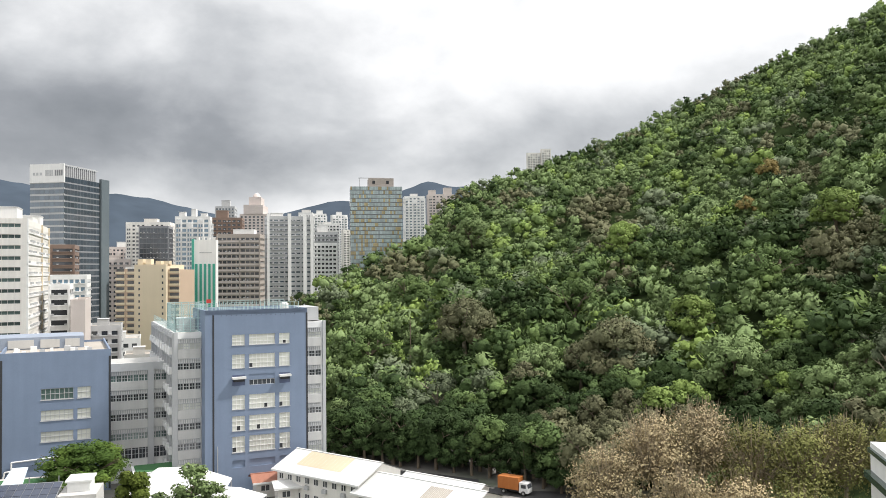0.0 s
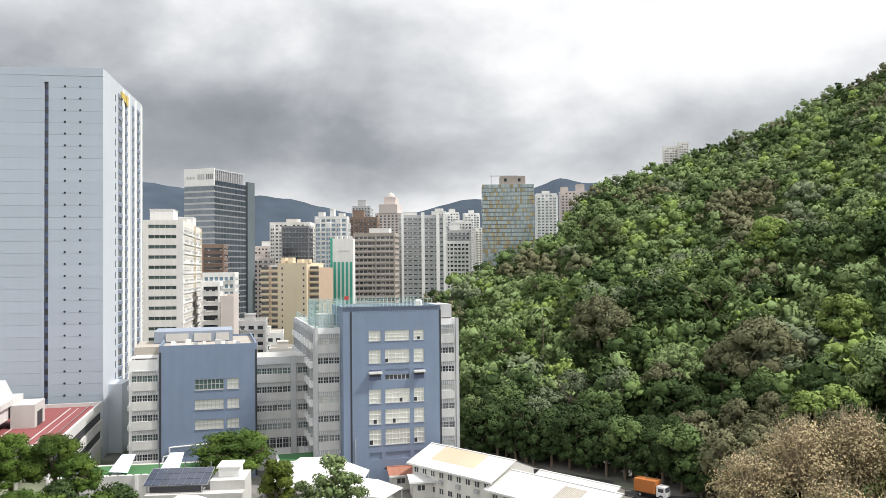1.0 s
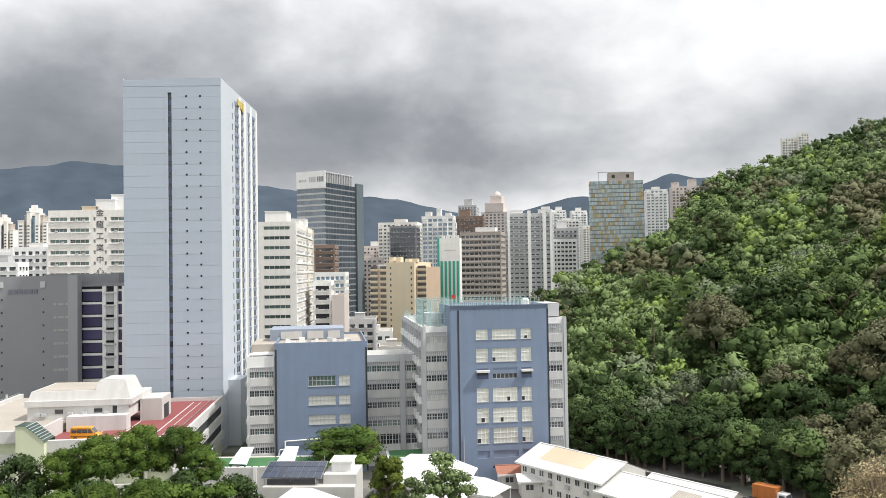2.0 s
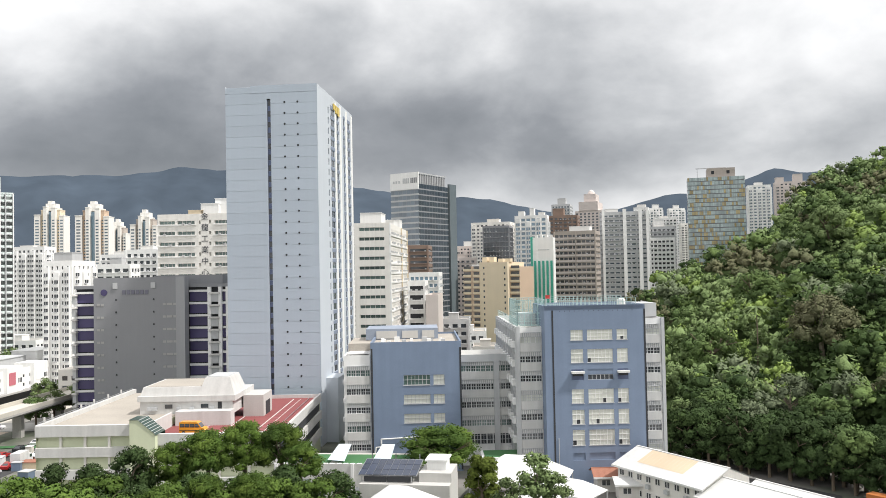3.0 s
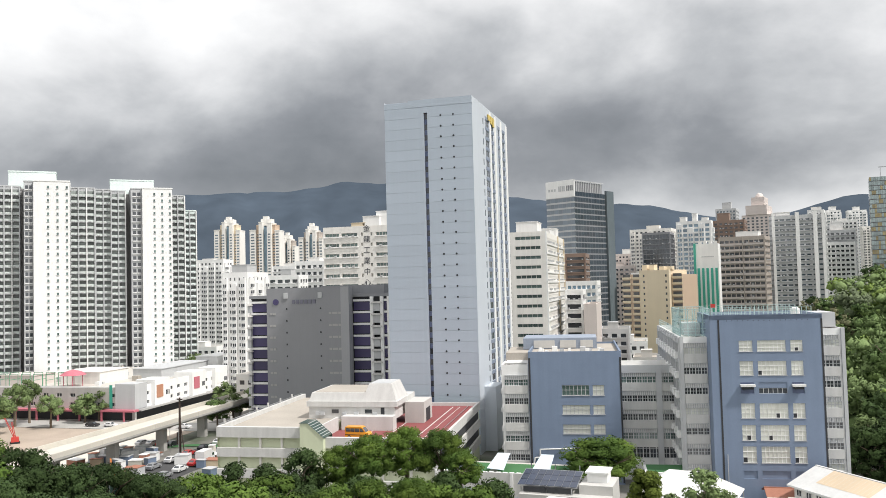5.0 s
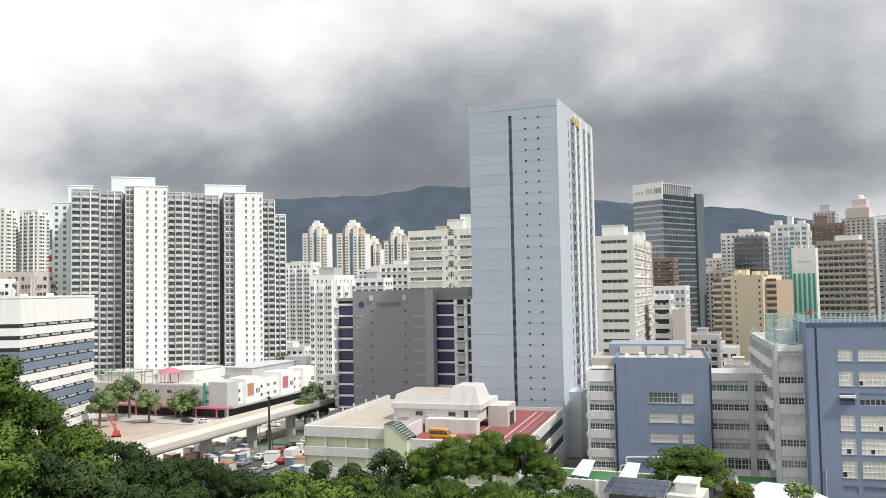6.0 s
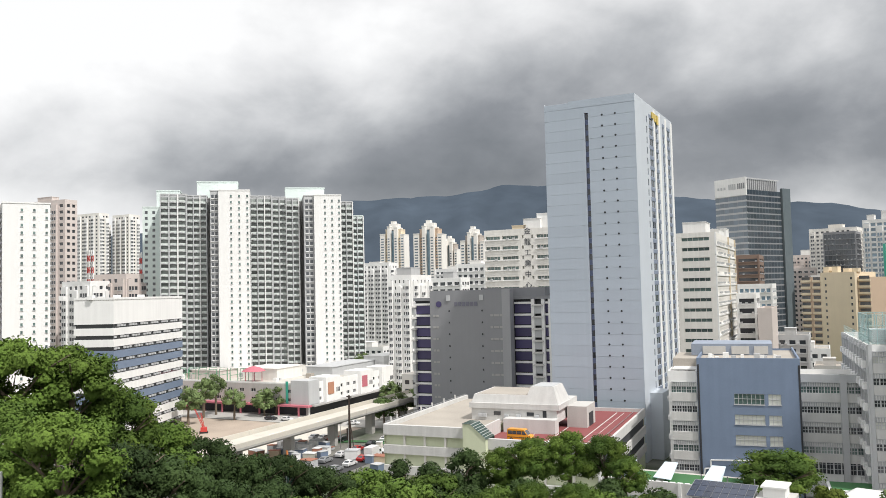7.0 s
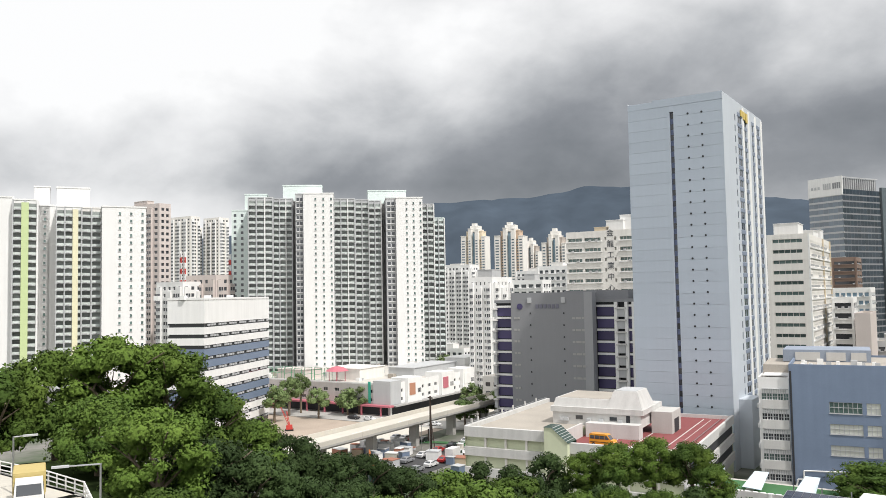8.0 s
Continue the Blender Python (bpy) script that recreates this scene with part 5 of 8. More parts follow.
def glass_tower():
    """The dark glass office tower with a white rooftop hoarding and a glass fin."""
    w, d, h = 22.2, 41.7, 99.0
    ob = thing("glass_tower", "dark glass office tower with a white roof hoarding", "tower", pose(-228.0, 493.3, 0, 0, 0, -9.5))
    part("core", Build().box(-w / 2 + 0.3, w / 2 - 0.3, -d / 2 + 0.3, d / 2 - 0.3, 0, h), GREY, ob)
    n = 27
    pitch = h / n
    fr, rt = Build(), Build()
    # face tones differ by reflected sky and shade, put into glass colour
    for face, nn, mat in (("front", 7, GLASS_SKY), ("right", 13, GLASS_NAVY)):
        length, m = face_at(face, w, d)
        b = Build()
        for k in range(n):
            for i in range(nn):
                a0, a1 = -length / 2 + length * i / nn + 0.08, -length / 2 + length * (i + 1) / nn - 0.08
                tilt = 0.05 * noise.noise((i * 1.7, k * 1.3, 5 if nn == 7 else 9))
                z0, z1 = k * pitch + (1.0 if face == "front" else 0.7), (k + 1) * pitch - 0.12
                b.poly([m @ Vector(p) for p in ((a0, 0.1 + tilt, z0), (a1, 0.1, z0), (a1, 0.1, z1), (a0, 0.1 + tilt, z1))])
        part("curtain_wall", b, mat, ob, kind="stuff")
        # bands follow suit: painted lighter in front, darker on the shaded flank
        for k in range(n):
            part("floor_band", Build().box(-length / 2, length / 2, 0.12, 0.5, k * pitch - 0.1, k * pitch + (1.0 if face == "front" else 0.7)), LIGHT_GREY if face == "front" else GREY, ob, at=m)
    part("roof_hoarding", Build().box(-w / 2, w / 2 + 0.2, -d / 2 - 0.2, -d / 2 + 0.4, h - 3.4, h + 7.6), WHITE, ob, "white rooftop advertising hoarding")
    for i in range(8):
        x = -1.0 + 1.35 * i + (0.8 if i > 3 else 0)
        part("sign_bar", Build().box(x, x + 0.95, -d / 2 - 0.32, -d / 2 - 0.2, h + 0.6, h + 4.0), LIGHT_GREY if i < 4 else GREY, ob)
    for i in range(3):
        part("sign_bar", Build().box(-9 + 2.2 * i, -7.6 + 2.2 * i, -d / 2 - 0.3, -d / 2 - 0.2, h + 1.0, h + 2.6), LIGHT_GREY, ob)
    part("roof_plant_screen", Build().box(2, w / 2 - 0.6, -d / 2 + 0.6, d / 2 - 9, h, h + 6.4), GREY, ob)
    scr = Build()
    for i in range(16):
        y = -d / 2 + 0.4 + i * 2.0
        scr.box(w / 2 - 0.1, w / 2 + 0.1, y, y + 0.4, h, h + 7.0)
    scr.box(w / 2 - 0.1, w / 2 + 0.1, -d / 2, d / 2 - 8, h + 6.6, h + 7.2)
    part("roof_screen", scr, LIGHT_GREY, ob)
    part("glass_fin", Build().box(w / 2 - 0.4, w / 2 + 1.2, d / 2 - 6, d / 2 + 2.5, 0, h + 2.2), FIN_GLASS, ob, "glass fin at the tower's edge")


glass_tower()


def mosaic_tower():
    """The green and gold curtain-wall tower beyond the ridge."""
    w, d, h = 41.0, 25.0, 109.0
    ob = thing("glass_tower", "pale green glass tower flecked with gold panes", "tower", pose(-53.7, 651.1, 0, 0, 0, 8))
    part("core", Build().box(-w / 2 + 0.3, w / 2 - 0.3, -d / 2 + 0.3, d / 2, 0, h), GREY, ob)
    random.seed(3)
    n, cols = 34, 30
    sets = {0: Build(), 1: Build(), 2: Build()}
    for face in ("front", "left", "right"):
        length, m = face_at(face, w, d)
        for k in range(n):
            cc = cols if face == "front" else 16
            for i in range(cc):
                a0, a1 = -length / 2 + length * i / cc + 0.05, -length / 2 + length * (i + 1) / cc - 0.05
                z0, z1 = h * k / n + 0.5, h * (k + 1) / n - 0.05
                gold = noise.noise((i * 0.4, k * 0.9, 2)) > 0.02 and random.random() < 0.5
                low = k < 14 + 4 * noise.noise((i * 0.22, 0, 8))
                which = 1 if gold else (2 if low and random.random() < 0.55 else 0)
                sets[which].poly([m @ Vector(p) for p in ((a0, 0, z0), (a1, 0, z0), (a1, 0, z1), (a0, 0, z1))])
    for which, mat in ((0, GLASS_GOLD), (1, GOLD_PANE), (2, GLASS_DARK)):
        part("curtain_wall", sets[which], mat, ob, kind="stuff")
    part("crown", Build().box(-6, 14, -9, 9, h, h + 7), TAUPE, ob)
    for x in (-3, 8):
        box_part("crown_opening", DARK, ob, x, x + 2.2, -9.06, -8.9, h + 2.5, h + 5)
    gantry = Build().box(-14, 8, -2, -1.4, h + 7.6, h + 8.2)
    for x in (-13, -6, 0, 6):
        gantry.box(x, x + 0.4, -2, -1.6, h, h + 7.6)
    part("maintenance_gantry", gantry, LIGHT_GREY, ob)


GOLD_PANE = glass_pane("gold_pane", (0.42, 0.34, 0.16), 0.12, each=0.1)
mosaic_tower()


def tan_block():
    ob = thing("apartment_block", "tan apartment block with orange balcony wings", "building", pose(-151.7, 422.3, 0, 0, 0, 2))
    w, d, h = 26.0, 32.5, 45.8
    part("wall", Build().box(-3.6, 12.0, -d / 2, d / 2, 0, h + 0.6), TAN, ob)
    part("side_wing", Build().box(-w / 2, -3.6, -d / 2 + 1.2, d / 2, 0, h - 1.4), ORANGE_TAN, ob)
    part("side_wing", Build().box(12.0, 17.5, -d / 2 + 4, d / 2, 0, h - 2.0), ORANGE_TAN, ob)
    for k in range(14):
        z = 1.5 + 3.1 * k
        for x0, x1, y in ((-w / 2 - 0.3, -8.6, -d / 2 + 0.6), (-7.8, -3.8, -d / 2 + 0.6), (12.3, 17.7, -d / 2 + 3.4)):
            part("balcony", Build().box(x0, x1, y, y + 0.7, z, z + 1.1), TAN, ob)
            part("window", Build().box(x0 + 0.4, x1 - 0.4, y + 0.55, y + 0.62, z + 1.1, z + 2.6), GLASS_DARK, ob)
        for x in (-1.6, 10.0):
            part("window", Build().box(x, x + 0.8, -d / 2 - 0.04, -d / 2 + 0.1, z + 1.0, z + 2.2), GLASS_DARK, ob)
    for x in (-3, 1, 6, 10):
        box_part("roof_house", TAN, ob, x, x + 2.6, -d / 2 + 3, -d / 2 + 8, h + 0.6, h + 2.4 + (x % 2))


tan_block()


def green_block():
    ob = thing("office_building", "white block with teal green vertical stripes", "building", pose(-133.7, 457.5, 0, 0, 0, 10))
    w, d, h = 11.9, 12.0, 60.5
    part("wall", Build().box(-w / 2, w / 2, -d / 2, d / 2, 0, h), WHITE, ob)
    part("end_fin", Build().box(-w / 2 - 1.2, -w / 2, -d / 2 - 0.5, d / 2, 0, h + 0.3), GREEN, ob, "teal green end fin")
    for i in range(5):
        x = -w / 2 + 0.6 + i * 2.35
        part("green_stripe", Build().box(x, x + 1.3, -d / 2 - 0.25, -d / 2, 0, h - 13.5), GREEN, ob)
    part("wall_lettering", Build().box(-3, 3.6, -d / 2 - 0.06, -d / 2, h - 7.4, h - 6.9), LIGHT_GREY, ob)
    for x in (-4.6, -1.8, 1, 3.8):
        box_part("merlon", WHITE, ob, x, x + 1.6, -d / 2, -d / 2 + 2, h, h + 1.4)


green_block()


def domed_tower():
    ob = thing("apartment_tower", "stepped pinkish tower crowned by a small dome", "tower", pose(-188.3, 820.0, 0, 0, 0, 4))
    part("shaft", Build().box(-14, 14, -18, 18, 0, 100).box(-10, 9, -19, 15, 100, 109), PINK, ob)
    part("upper_stage", Build().box(-5.5, 6.5, -14, 8, 109, 117), PINK, ob)
    dome = Build()
    dome.tube([(0.5, -3, 117), (0.5, -3, 119), (0.5, -3, 121), (0.5, -3, 122.2)], [4.2, 3.8, 2.6, 0.4], 14)
    part("dome", dome, PINK, ob)
    rows = Build()
    for k in range(30):
        for i in range(7):
            rows.box(-13 + 4 * i, -11 + 4 * i, -18.1, -17.9, 12 + 2.9 * k, 13.6 + 2.9 * k)
    part("glazing", rows, GLASS_DARK, ob, kind="stuff")


domed_tower()


# ---- the housing estate: wings of one storey pattern
STOREY = 2.75
# door tone holds the painted shade of the balcony recess
DOOR_GREY = glass_pane("shaded_balcony_door", (0.25, 0.275, 0.262), 0.3, each=0.5)
BALCONY_GREEN = material("pale_green_balcony_glass", (0.56, 0.61, 0.58), 0.4, vary=0.08, each=0.1)


def bay_stack(b, g, x0, x1, y, z0, z1, out=1.0):
    """Balconies up a wall: a slab and parapet for each storey into b, dark doors into g."""
    k = int((z1 - z0) / STOREY)
    for i in range(k):
        z = z1 - (i + 1) * STOREY
        b.box(x0, x1, y - out, y, z, z + 1.05)
        g.box(x0 + 0.2, x1 - 0.2, y - 0.06, y + 0.02, z + 1.1, z + 2.5)


def estate_tower(at, label, pieces, base):
    """pieces: (x0, x1, y0, y1, top, kind); kind: 'bays', 'windows' or 'plain'."""
    ob = thing("estate_tower", label, "apartment tower", at, "estate towers")
    for n, (x0, x1, y0, y1, top, kind, mat) in enumerate(pieces):
        wing = part("wing", Build().box(x0, x1, y0, y1, base, top).box(x0 - 0.2, x1 + 0.2, y0 - 0.2, y1, top, top + 0.5), mat, ob)
        w = x1 - x0
        z0, z1 = 6.0, top - 1.0
        if kind == "bays":
            cols = max(1, round(w / 3.4))
            k = int((z1 - z0) / STOREY)
            cw = w / cols
            slab = Build().box(0, cw * 0.84, -1.5, 0, 0, 0.22).box(0, cw * 0.84, -1.5, -1.4, 0.22, 1.2, 1)
            slab.box(cw * 0.12, cw * 0.5, -1.75, -1.5, 0.15, 0.6)
            me = slab.mesh("balcony", LIGHT_GREY, BALCONY_GREEN if mat is not MINT else MINT)
            # panel across the whole bay, shade of the recess in its colour
            dr = Build().box(0.05, cw * 0.8, -0.08, 0.02, 0.25, 2.6).mesh("balcony_door", DOOR_GREY)
            for c in range(cols):
                a0 = x0 + cw * (c + 0.08)
                for i in range(k):
                    z = z1 - (i + 1) * STOREY
                    part("balcony", me, None, wing, at=pose(a0, y0, z))
                    part("balcony_door", dr, None, wing, at=pose(a0, y0, z))
                part("pier", Build().box(a0 + cw * 0.85, a0 + cw * 0.99, y0 - 2.0, y0, base, top), ESTATE_WHITE if c % 2 else LIGHT_GREY, wing)
            part("pier", Build().box(x0 - 0.1, x0 + cw * 0.07, y0 - 2.0, y0, base, top), LIGHT_GREY, wing)
        elif kind == "grid":
            k = int((z1 - z0) / STOREY)
            fl = Build()
            for i in range(k):
                z = z1 - (i + 1) * STOREY
                for q in (0.14, 0.56):
                    fl.box(x0 + w * q, x0 + w * (q + 0.3), y0 - 0.06, y0 + 0.02, z + 0.8, z + 2.2)
                    fl.box(x0 + w * q - 0.1, x0 + w * (q + 0.3) + 0.1, y0 - 0.5, y0, z + 0.3, z + 0.65, 1)
            part("glazing", fl, [GLASS_DARK, ESTATE_WHITE], wing, kind="stuff")
        elif kind == "windows":
            k = int((z1 - z0) / STOREY)
            me = Build().box(-0.38, 0.38, -0.05, 0.02, 0, 1.0).box(-0.5, 0.5, -0.3, 0, -0.12, 0.0, 1).mesh("window", GLASS_GREEN, LIGHT_GREY)
            xs = [x0 + w * q for q in ((0.40, 0.66, 0.92) if w > 9 else (0.35,))]
            for x in xs:
                for i in range(k):
                    part("window", me, None, wing, at=pose(x, y0, z1 - (i + 1) * STOREY + 0.9))
            # flank windows, small and close
            fl = Build()
            for i in range(k):
                z = z1 - (i + 1) * STOREY
                for y in (y0 + 1.2, y0 + 3.6, y0 + 6.0):
                    fl.box(x0 - 0.06, x0 + 0.02, y, y + 1.2, z + 0.9, z + 2.2)
                    fl.box(x1 - 0.02, x1 + 0.06, y, y + 1.2, z + 0.9, z + 2.2)
                    fl.box(x0 - 0.5, x0, y, y + 1.4, z + 0.3, z + 0.75, 1)
                    fl.box(x1, x1 + 0.5, y, y + 1.4, z + 0.3, z + 0.75, 1)
            part("flank_glazing", fl, [GLASS_DARK, LIGHT_GREY], wing, kind="stuff")
        elif kind == "dots":
            k = int((z1 - z0) / STOREY)
            fl = Build()
            for i in range(k):
                z = z1 - (i + 1) * STOREY
                c = max(2, int(w / 3))
                for j in range(c):
                    x = x0 + w * (j + 0.5) / c
                    fl.box(x - 0.6, x + 0.6, y0 - 0.06, y0 + 0.02, z + 0.9, z + 2.2)
            part("glazing", fl, GLASS_DARK, wing, kind="stuff")
    return ob


def estate():
    S = 0.2595                                        # metres to a unit of the sketch the wings are drawn in
    X = lambda p: (p - 615) * S
    at = pose(-372 * math.sin(radians(58.22)), 372 * math.cos(radians(58.22)), 0, 0, 0, 58.22)
    Z = lambda tan: 42 + 372 * tan
    estate_tower(at, "white estate tower with grey balcony columns and a mint end", [
        (X(403), X(441), 20, 34, Z(0.1074) + 1.5, "dots", MINT),
        (X(425), X(465), 24, 34, Z(0.1305) + 1.0, "plain", MINT),
        (X(440), X(483), 6, 22, Z(0.123), "bays", LIGHT_GREY),
        (X(483), X(516), 8, 22, Z(0.122), "bays", LIGHT_GREY),
        # gap between wings in mid grey: recess shade put into the colour
        (X(516), X(524), 12, 24, Z(0.120), "plain", MID_GREY),
        (X(498), X(568), 14, 26, Z(0.1411), "plain", MINT),
        # flank strip coloured grey for a white side in shade
        (X(524), X(538), -1.5, 20, Z(0.1249), "grid", LIGHT_GREY),
        (X(538), X(590), -4, 20, Z(0.1249), "windows", ESTATE_WHITE),
        (X(590), X(627), 6, 22, Z(0.121), "bays", LIGHT_GREY),
        (X(628), X(652), 7, 22, Z(0.120), "bays", LIGHT_GREY)], 0)
    estate_tower(at, "white estate tower with grey balcony columns", [
        (X(652), X(674), 5, 22, Z(0.118), "bays", LIGHT_GREY),
        # again a grey gap and a grey flank strip as painted shade
        (X(674), X(682), 12, 24, Z(0.116), "plain", MID_GREY),
        (X(652), X(722), 14, 26, Z(0.134), "plain", MINT),
        (X(682), X(699), -1.5, 20, Z(0.1193), "grid", LIGHT_GREY),
        (X(699), X(746), -4, 20, Z(0.1193), "windows", ESTATE_WHITE),
        (X(746), X(769), 5, 22, Z(0.1137), "bays", LIGHT_GREY),
        (X(769), X(791), 12, 26, Z(0.0977), "bays", MINT)], 0)


estate()


def left_estate():
    """The cream blocks at the far left with a lime stripe and yellow edged balconies."""
    at = pose(-330 * math.sin(radians(76.4)), 330 * math.cos(radians(76.4)), 0, 0, 0, 76.4)
    S = 0.238
    X = lambda p: (p - 110) * S
    ob = estate_tower(at, "cream estate block with a lime green stripe down it", [
        (X(-160), X(32), 2, 22, 80, "plain", ESTATE_WHITE),
        (X(32), X(66), 0, 22, 79, "bays", ESTATE_WHITE),
        (X(66), X(92), 8, 22, 78, "windows", ESTATE_WHITE),
        (X(92), X(128), 1, 22, 77, "bays", ESTATE_WHITE),
        (X(128), X(157), 4, 22, 77, "bays", WARM_WHITE),
        (X(157), X(222), -3, 22, 77, "windows", ESTATE_WHITE),
        (X(60), X(82), 8, 18, 85, "plain", ESTATE_WHITE),
        (X(92), X(140), 8, 18, 85, "plain", ESTATE_WHITE)], 0)
    part("stripe", Build().box(X(44), X(54), -2.1, -1.55, 5, 78), LIME, ob, "lime green painted stripe")
    part("stripe", Build().box(X(115), X(123), -1.1, -0.55, 5, 76), YELLOW_TRIM, ob, "pale yellow painted stripe")


left_estate()


# ---------------------------------------------------------------- trees
def ball():
    bm = bmesh.new()
    bmesh.ops.create_icosphere(bm, subdivisions=1, radius=1.0)
    v = np.array([q.co[:] for q in bm.verts])
    f = np.array([[q.index for q in p.verts] for p in bm.faces])
    bm.free()
    return v, f


BALL_V, BALL_F = ball()


def crown_arrays(rng, radius, height, lobes, leaves, size, spread=0.55, flat=1.0, fuzz=0.25):
    """A crown of leafy lobes round (0, 0, 0): verts and triangles. Each lobe is a small dark core in a shell of leaf sprays, laid roughly along its surface."""
    vs, fs, ns, n = [], [], [], 0
    cs, rs = [], []
    for i in range(lobes):
        a = rng.uniform(0, 2 * np.pi)
        up = rng.uniform(-0.55, 1.0)
        out = np.sqrt(max(0.0, 1 - max(up, 0) ** 2)) * rng.uniform(0.25, 1.0) ** 0.6
        c = np.array([np.cos(a) * out * radius * 0.72, np.sin(a) * out * radius * 0.72, up * height * 0.62])
        cs.append(c)
        rs.append(radius * spread * rng.uniform(0.55, 1.0))
    weight = np.array(rs) ** 2
    weight /= weight.sum()
    for c, r, wgt in zip(cs, rs, weight):
        core = BALL_V * (1 + rng.uniform(-0.34, 0.30, (len(BALL_V), 1))) * np.array([r * 0.66, r * 0.66, r * 0.56 * flat]) + c
        vs.append(core)
        soft = BALL_V * 0.75 + (c / (radius + 0.01)) * 0.35 + np.array([0, 0, 0.15])
        ns.append(soft)
        fs.append(BALL_F + n)
        n += len(core)
        k = max(3, int(leaves * wgt))
        nrm = rng.normal(size=(k, 3))
        nrm /= np.linalg.norm(nrm, axis=1)[:, None]
        nrm[:, 2] = np.where(nrm[:, 2] < -0.45, -nrm[:, 2], nrm[:, 2])
        pos = c + nrm * np.array([r, r, r * 0.85 * flat]) * rng.uniform(1 - fuzz, 1 + fuzz * 0.6, (k, 1))
        face = nrm + rng.normal(size=(k, 3)) * 0.45
        face[:, 2] += 0.25
        face /= np.linalg.norm(face, axis=1)[:, None]
        side = np.cross(face, rng.normal(size=(k, 3)))
        side /= np.linalg.norm(side, axis=1)[:, None] + 1e-9
        other = np.cross(face, side)
        s = size * rng.uniform(0.6, 1.3, (k, 1))
        # a leaf spray: a bent rhomb of two triangles
        p0, p2 = pos - side * s, pos + side * s
        p1, p3 = pos + other * s * 0.62 - face * s * 0.25, pos - other * s * 0.62 - face * s * 0.25
        vs.append(np.stack([p0, p1, p2, p3], 1).reshape(-1, 3))
        lean = nrm * 0.75 + (c / (radius + 0.01)) * 0.2 + face * 0.6
        ns.append(np.repeat(lean, 4, axis=0))
        idx = np.arange(k)[:, None] * 4 + n
        fs.append(np.concatenate([idx + [0, 2, 1], idx + [0, 3, 2]]))
        n += 4 * k
    nn = np.concatenate(ns)
    return np.concatenate(vs), np.concatenate(fs), nn / np.linalg.norm(nn, axis=1)[:, None]


def mesh_from(name, v, f, mats, mi=None, normals=None):
    me = bpy.data.meshes.new(name)
    me.vertices.add(len(v))
    me.vertices.foreach_set("co", np.ascontiguousarray(v, dtype=np.float32).ravel())
    me.loops.add(len(f) * 3)
    me.loops.foreach_set("vertex_index", np.ascontiguousarray(f, dtype=np.int32).ravel())
    me.polygons.add(len(f))
    me.polygons.foreach_set("loop_start", np.arange(0, len(f) * 3, 3, dtype=np.int32))
    for m in mats:
        me.materials.append(m)
    if mi is not None:
        me.polygons.foreach_set("material_index", np.ascontiguousarray(mi, dtype=np.int32))
    me.update(calc_edges=True)
    if normals is not None:
        me.polygons.foreach_set("use_smooth", np.ones(len(f), dtype=bool))
        me.normals_split_custom_set_from_vertices(normals.astype(np.float32))
    return me


def trunk_mesh(rng, height, radius, crown_r, bark, limbs=5):
    b = Build()
    lean = rng.uniform(-0.5, 0.5, 2)
    pts = [(lean[0] * k * k, lean[1] * k * k, height * k) for k in (0, 0.25, 0.5, 0.75, 1.0)]
    b.tube(pts, [radius * q for q in (1.3, 1.0, 0.85, 0.7, 0.5)], 8)
    for i in range(limbs):
        a = 2 * np.pi * i / limbs + rng.uniform(-0.4, 0.4)
        k = rng.uniform(0.5, 0.95)
        s = Vector((lean[0] * k * k, lean[1] * k * k, height * k))
        out = crown_r * rng.uniform(0.5, 0.85)
        e = s + Vector((math.cos(a) * out, math.sin(a) * out, out * rng.uniform(0.5, 1.1)))
        mid = s.lerp(e, 0.5) + Vector((0, 0, out * 0.12))
        b.tube([s, mid, e], [radius * 0.5, radius * 0.34, radius * 0.12], 6)
        for j in range(2):
            q = mid + Vector((rng.uniform(-1, 1), rng.uniform(-1, 1), rng.uniform(0.4, 1.2))) * out * 0.4
            b.tube([mid, q], [radius * 0.24, radius * 0.07], 5)
    return b.mesh("trunk", bark)


TREE_KINDS = {}


def tree_kind(key, seed, radius, height, lobes, leaves, size, mat, bark=None, clear=4.0, **more):
    """The meshes of one kind of tree: its crown stands clear metres over its foot."""
    rng = np.random.default_rng(seed)
    v, f, nn = crown_arrays(rng, radius, height, lobes, leaves, size, **more)
    v = v + np.array([0, 0, clear + height * 0.35])
    TREE_KINDS[key] = (mesh_from("crown", v, f, [mat], normals=nn), trunk_mesh(rng, clear + height * 0.35, 0.05 * radius + 0.1, radius, bark or BARK), clear + height * 1.0)


for i, m in enumerate((LEAF_MID, LEAF_DEEP, LEAF_LIGHT)):
    for j in range(2):
        tree_kind((m.name, j), 10 * i + j, 4.6 + 0.6 * j, 5.6, 24 + 6 * j, 1700, 0.31, m, spread=0.36, fuzz=0.16)
tree_kind(("olive", 0), 51, 5.2, 6.0, 28, 1700, 0.29, LEAF_OLIVE, spread=0.36, fuzz=0.34)
tree_kind(("olive", 1), 52, 4.6, 5.4, 28, 1600, 0.29, LEAF_OLIVE, spread=0.36, fuzz=0.34)
tree_kind(("grey", 0), 53, 5.0, 6.0, 26, 1600, 0.28, LEAF_GREY, PALE_BARK, fuzz=0.5, spread=0.34)
tree_kind(("lime", 0), 54, 4.6, 4.6, 28, 1800, 0.32, LEAF_LIME, spread=0.34)
tree_kind(("puffy", 0), 55, 5.0, 5.0, 34, 2000, 0.27, LEAF_LIGHT, spread=0.28, fuzz=0.08)
tree_kind(("golden", 0), 56, 4.0, 4.4, 22, 1400, 0.24, LEAF_GOLD, spread=0.36, fuzz=0.3)
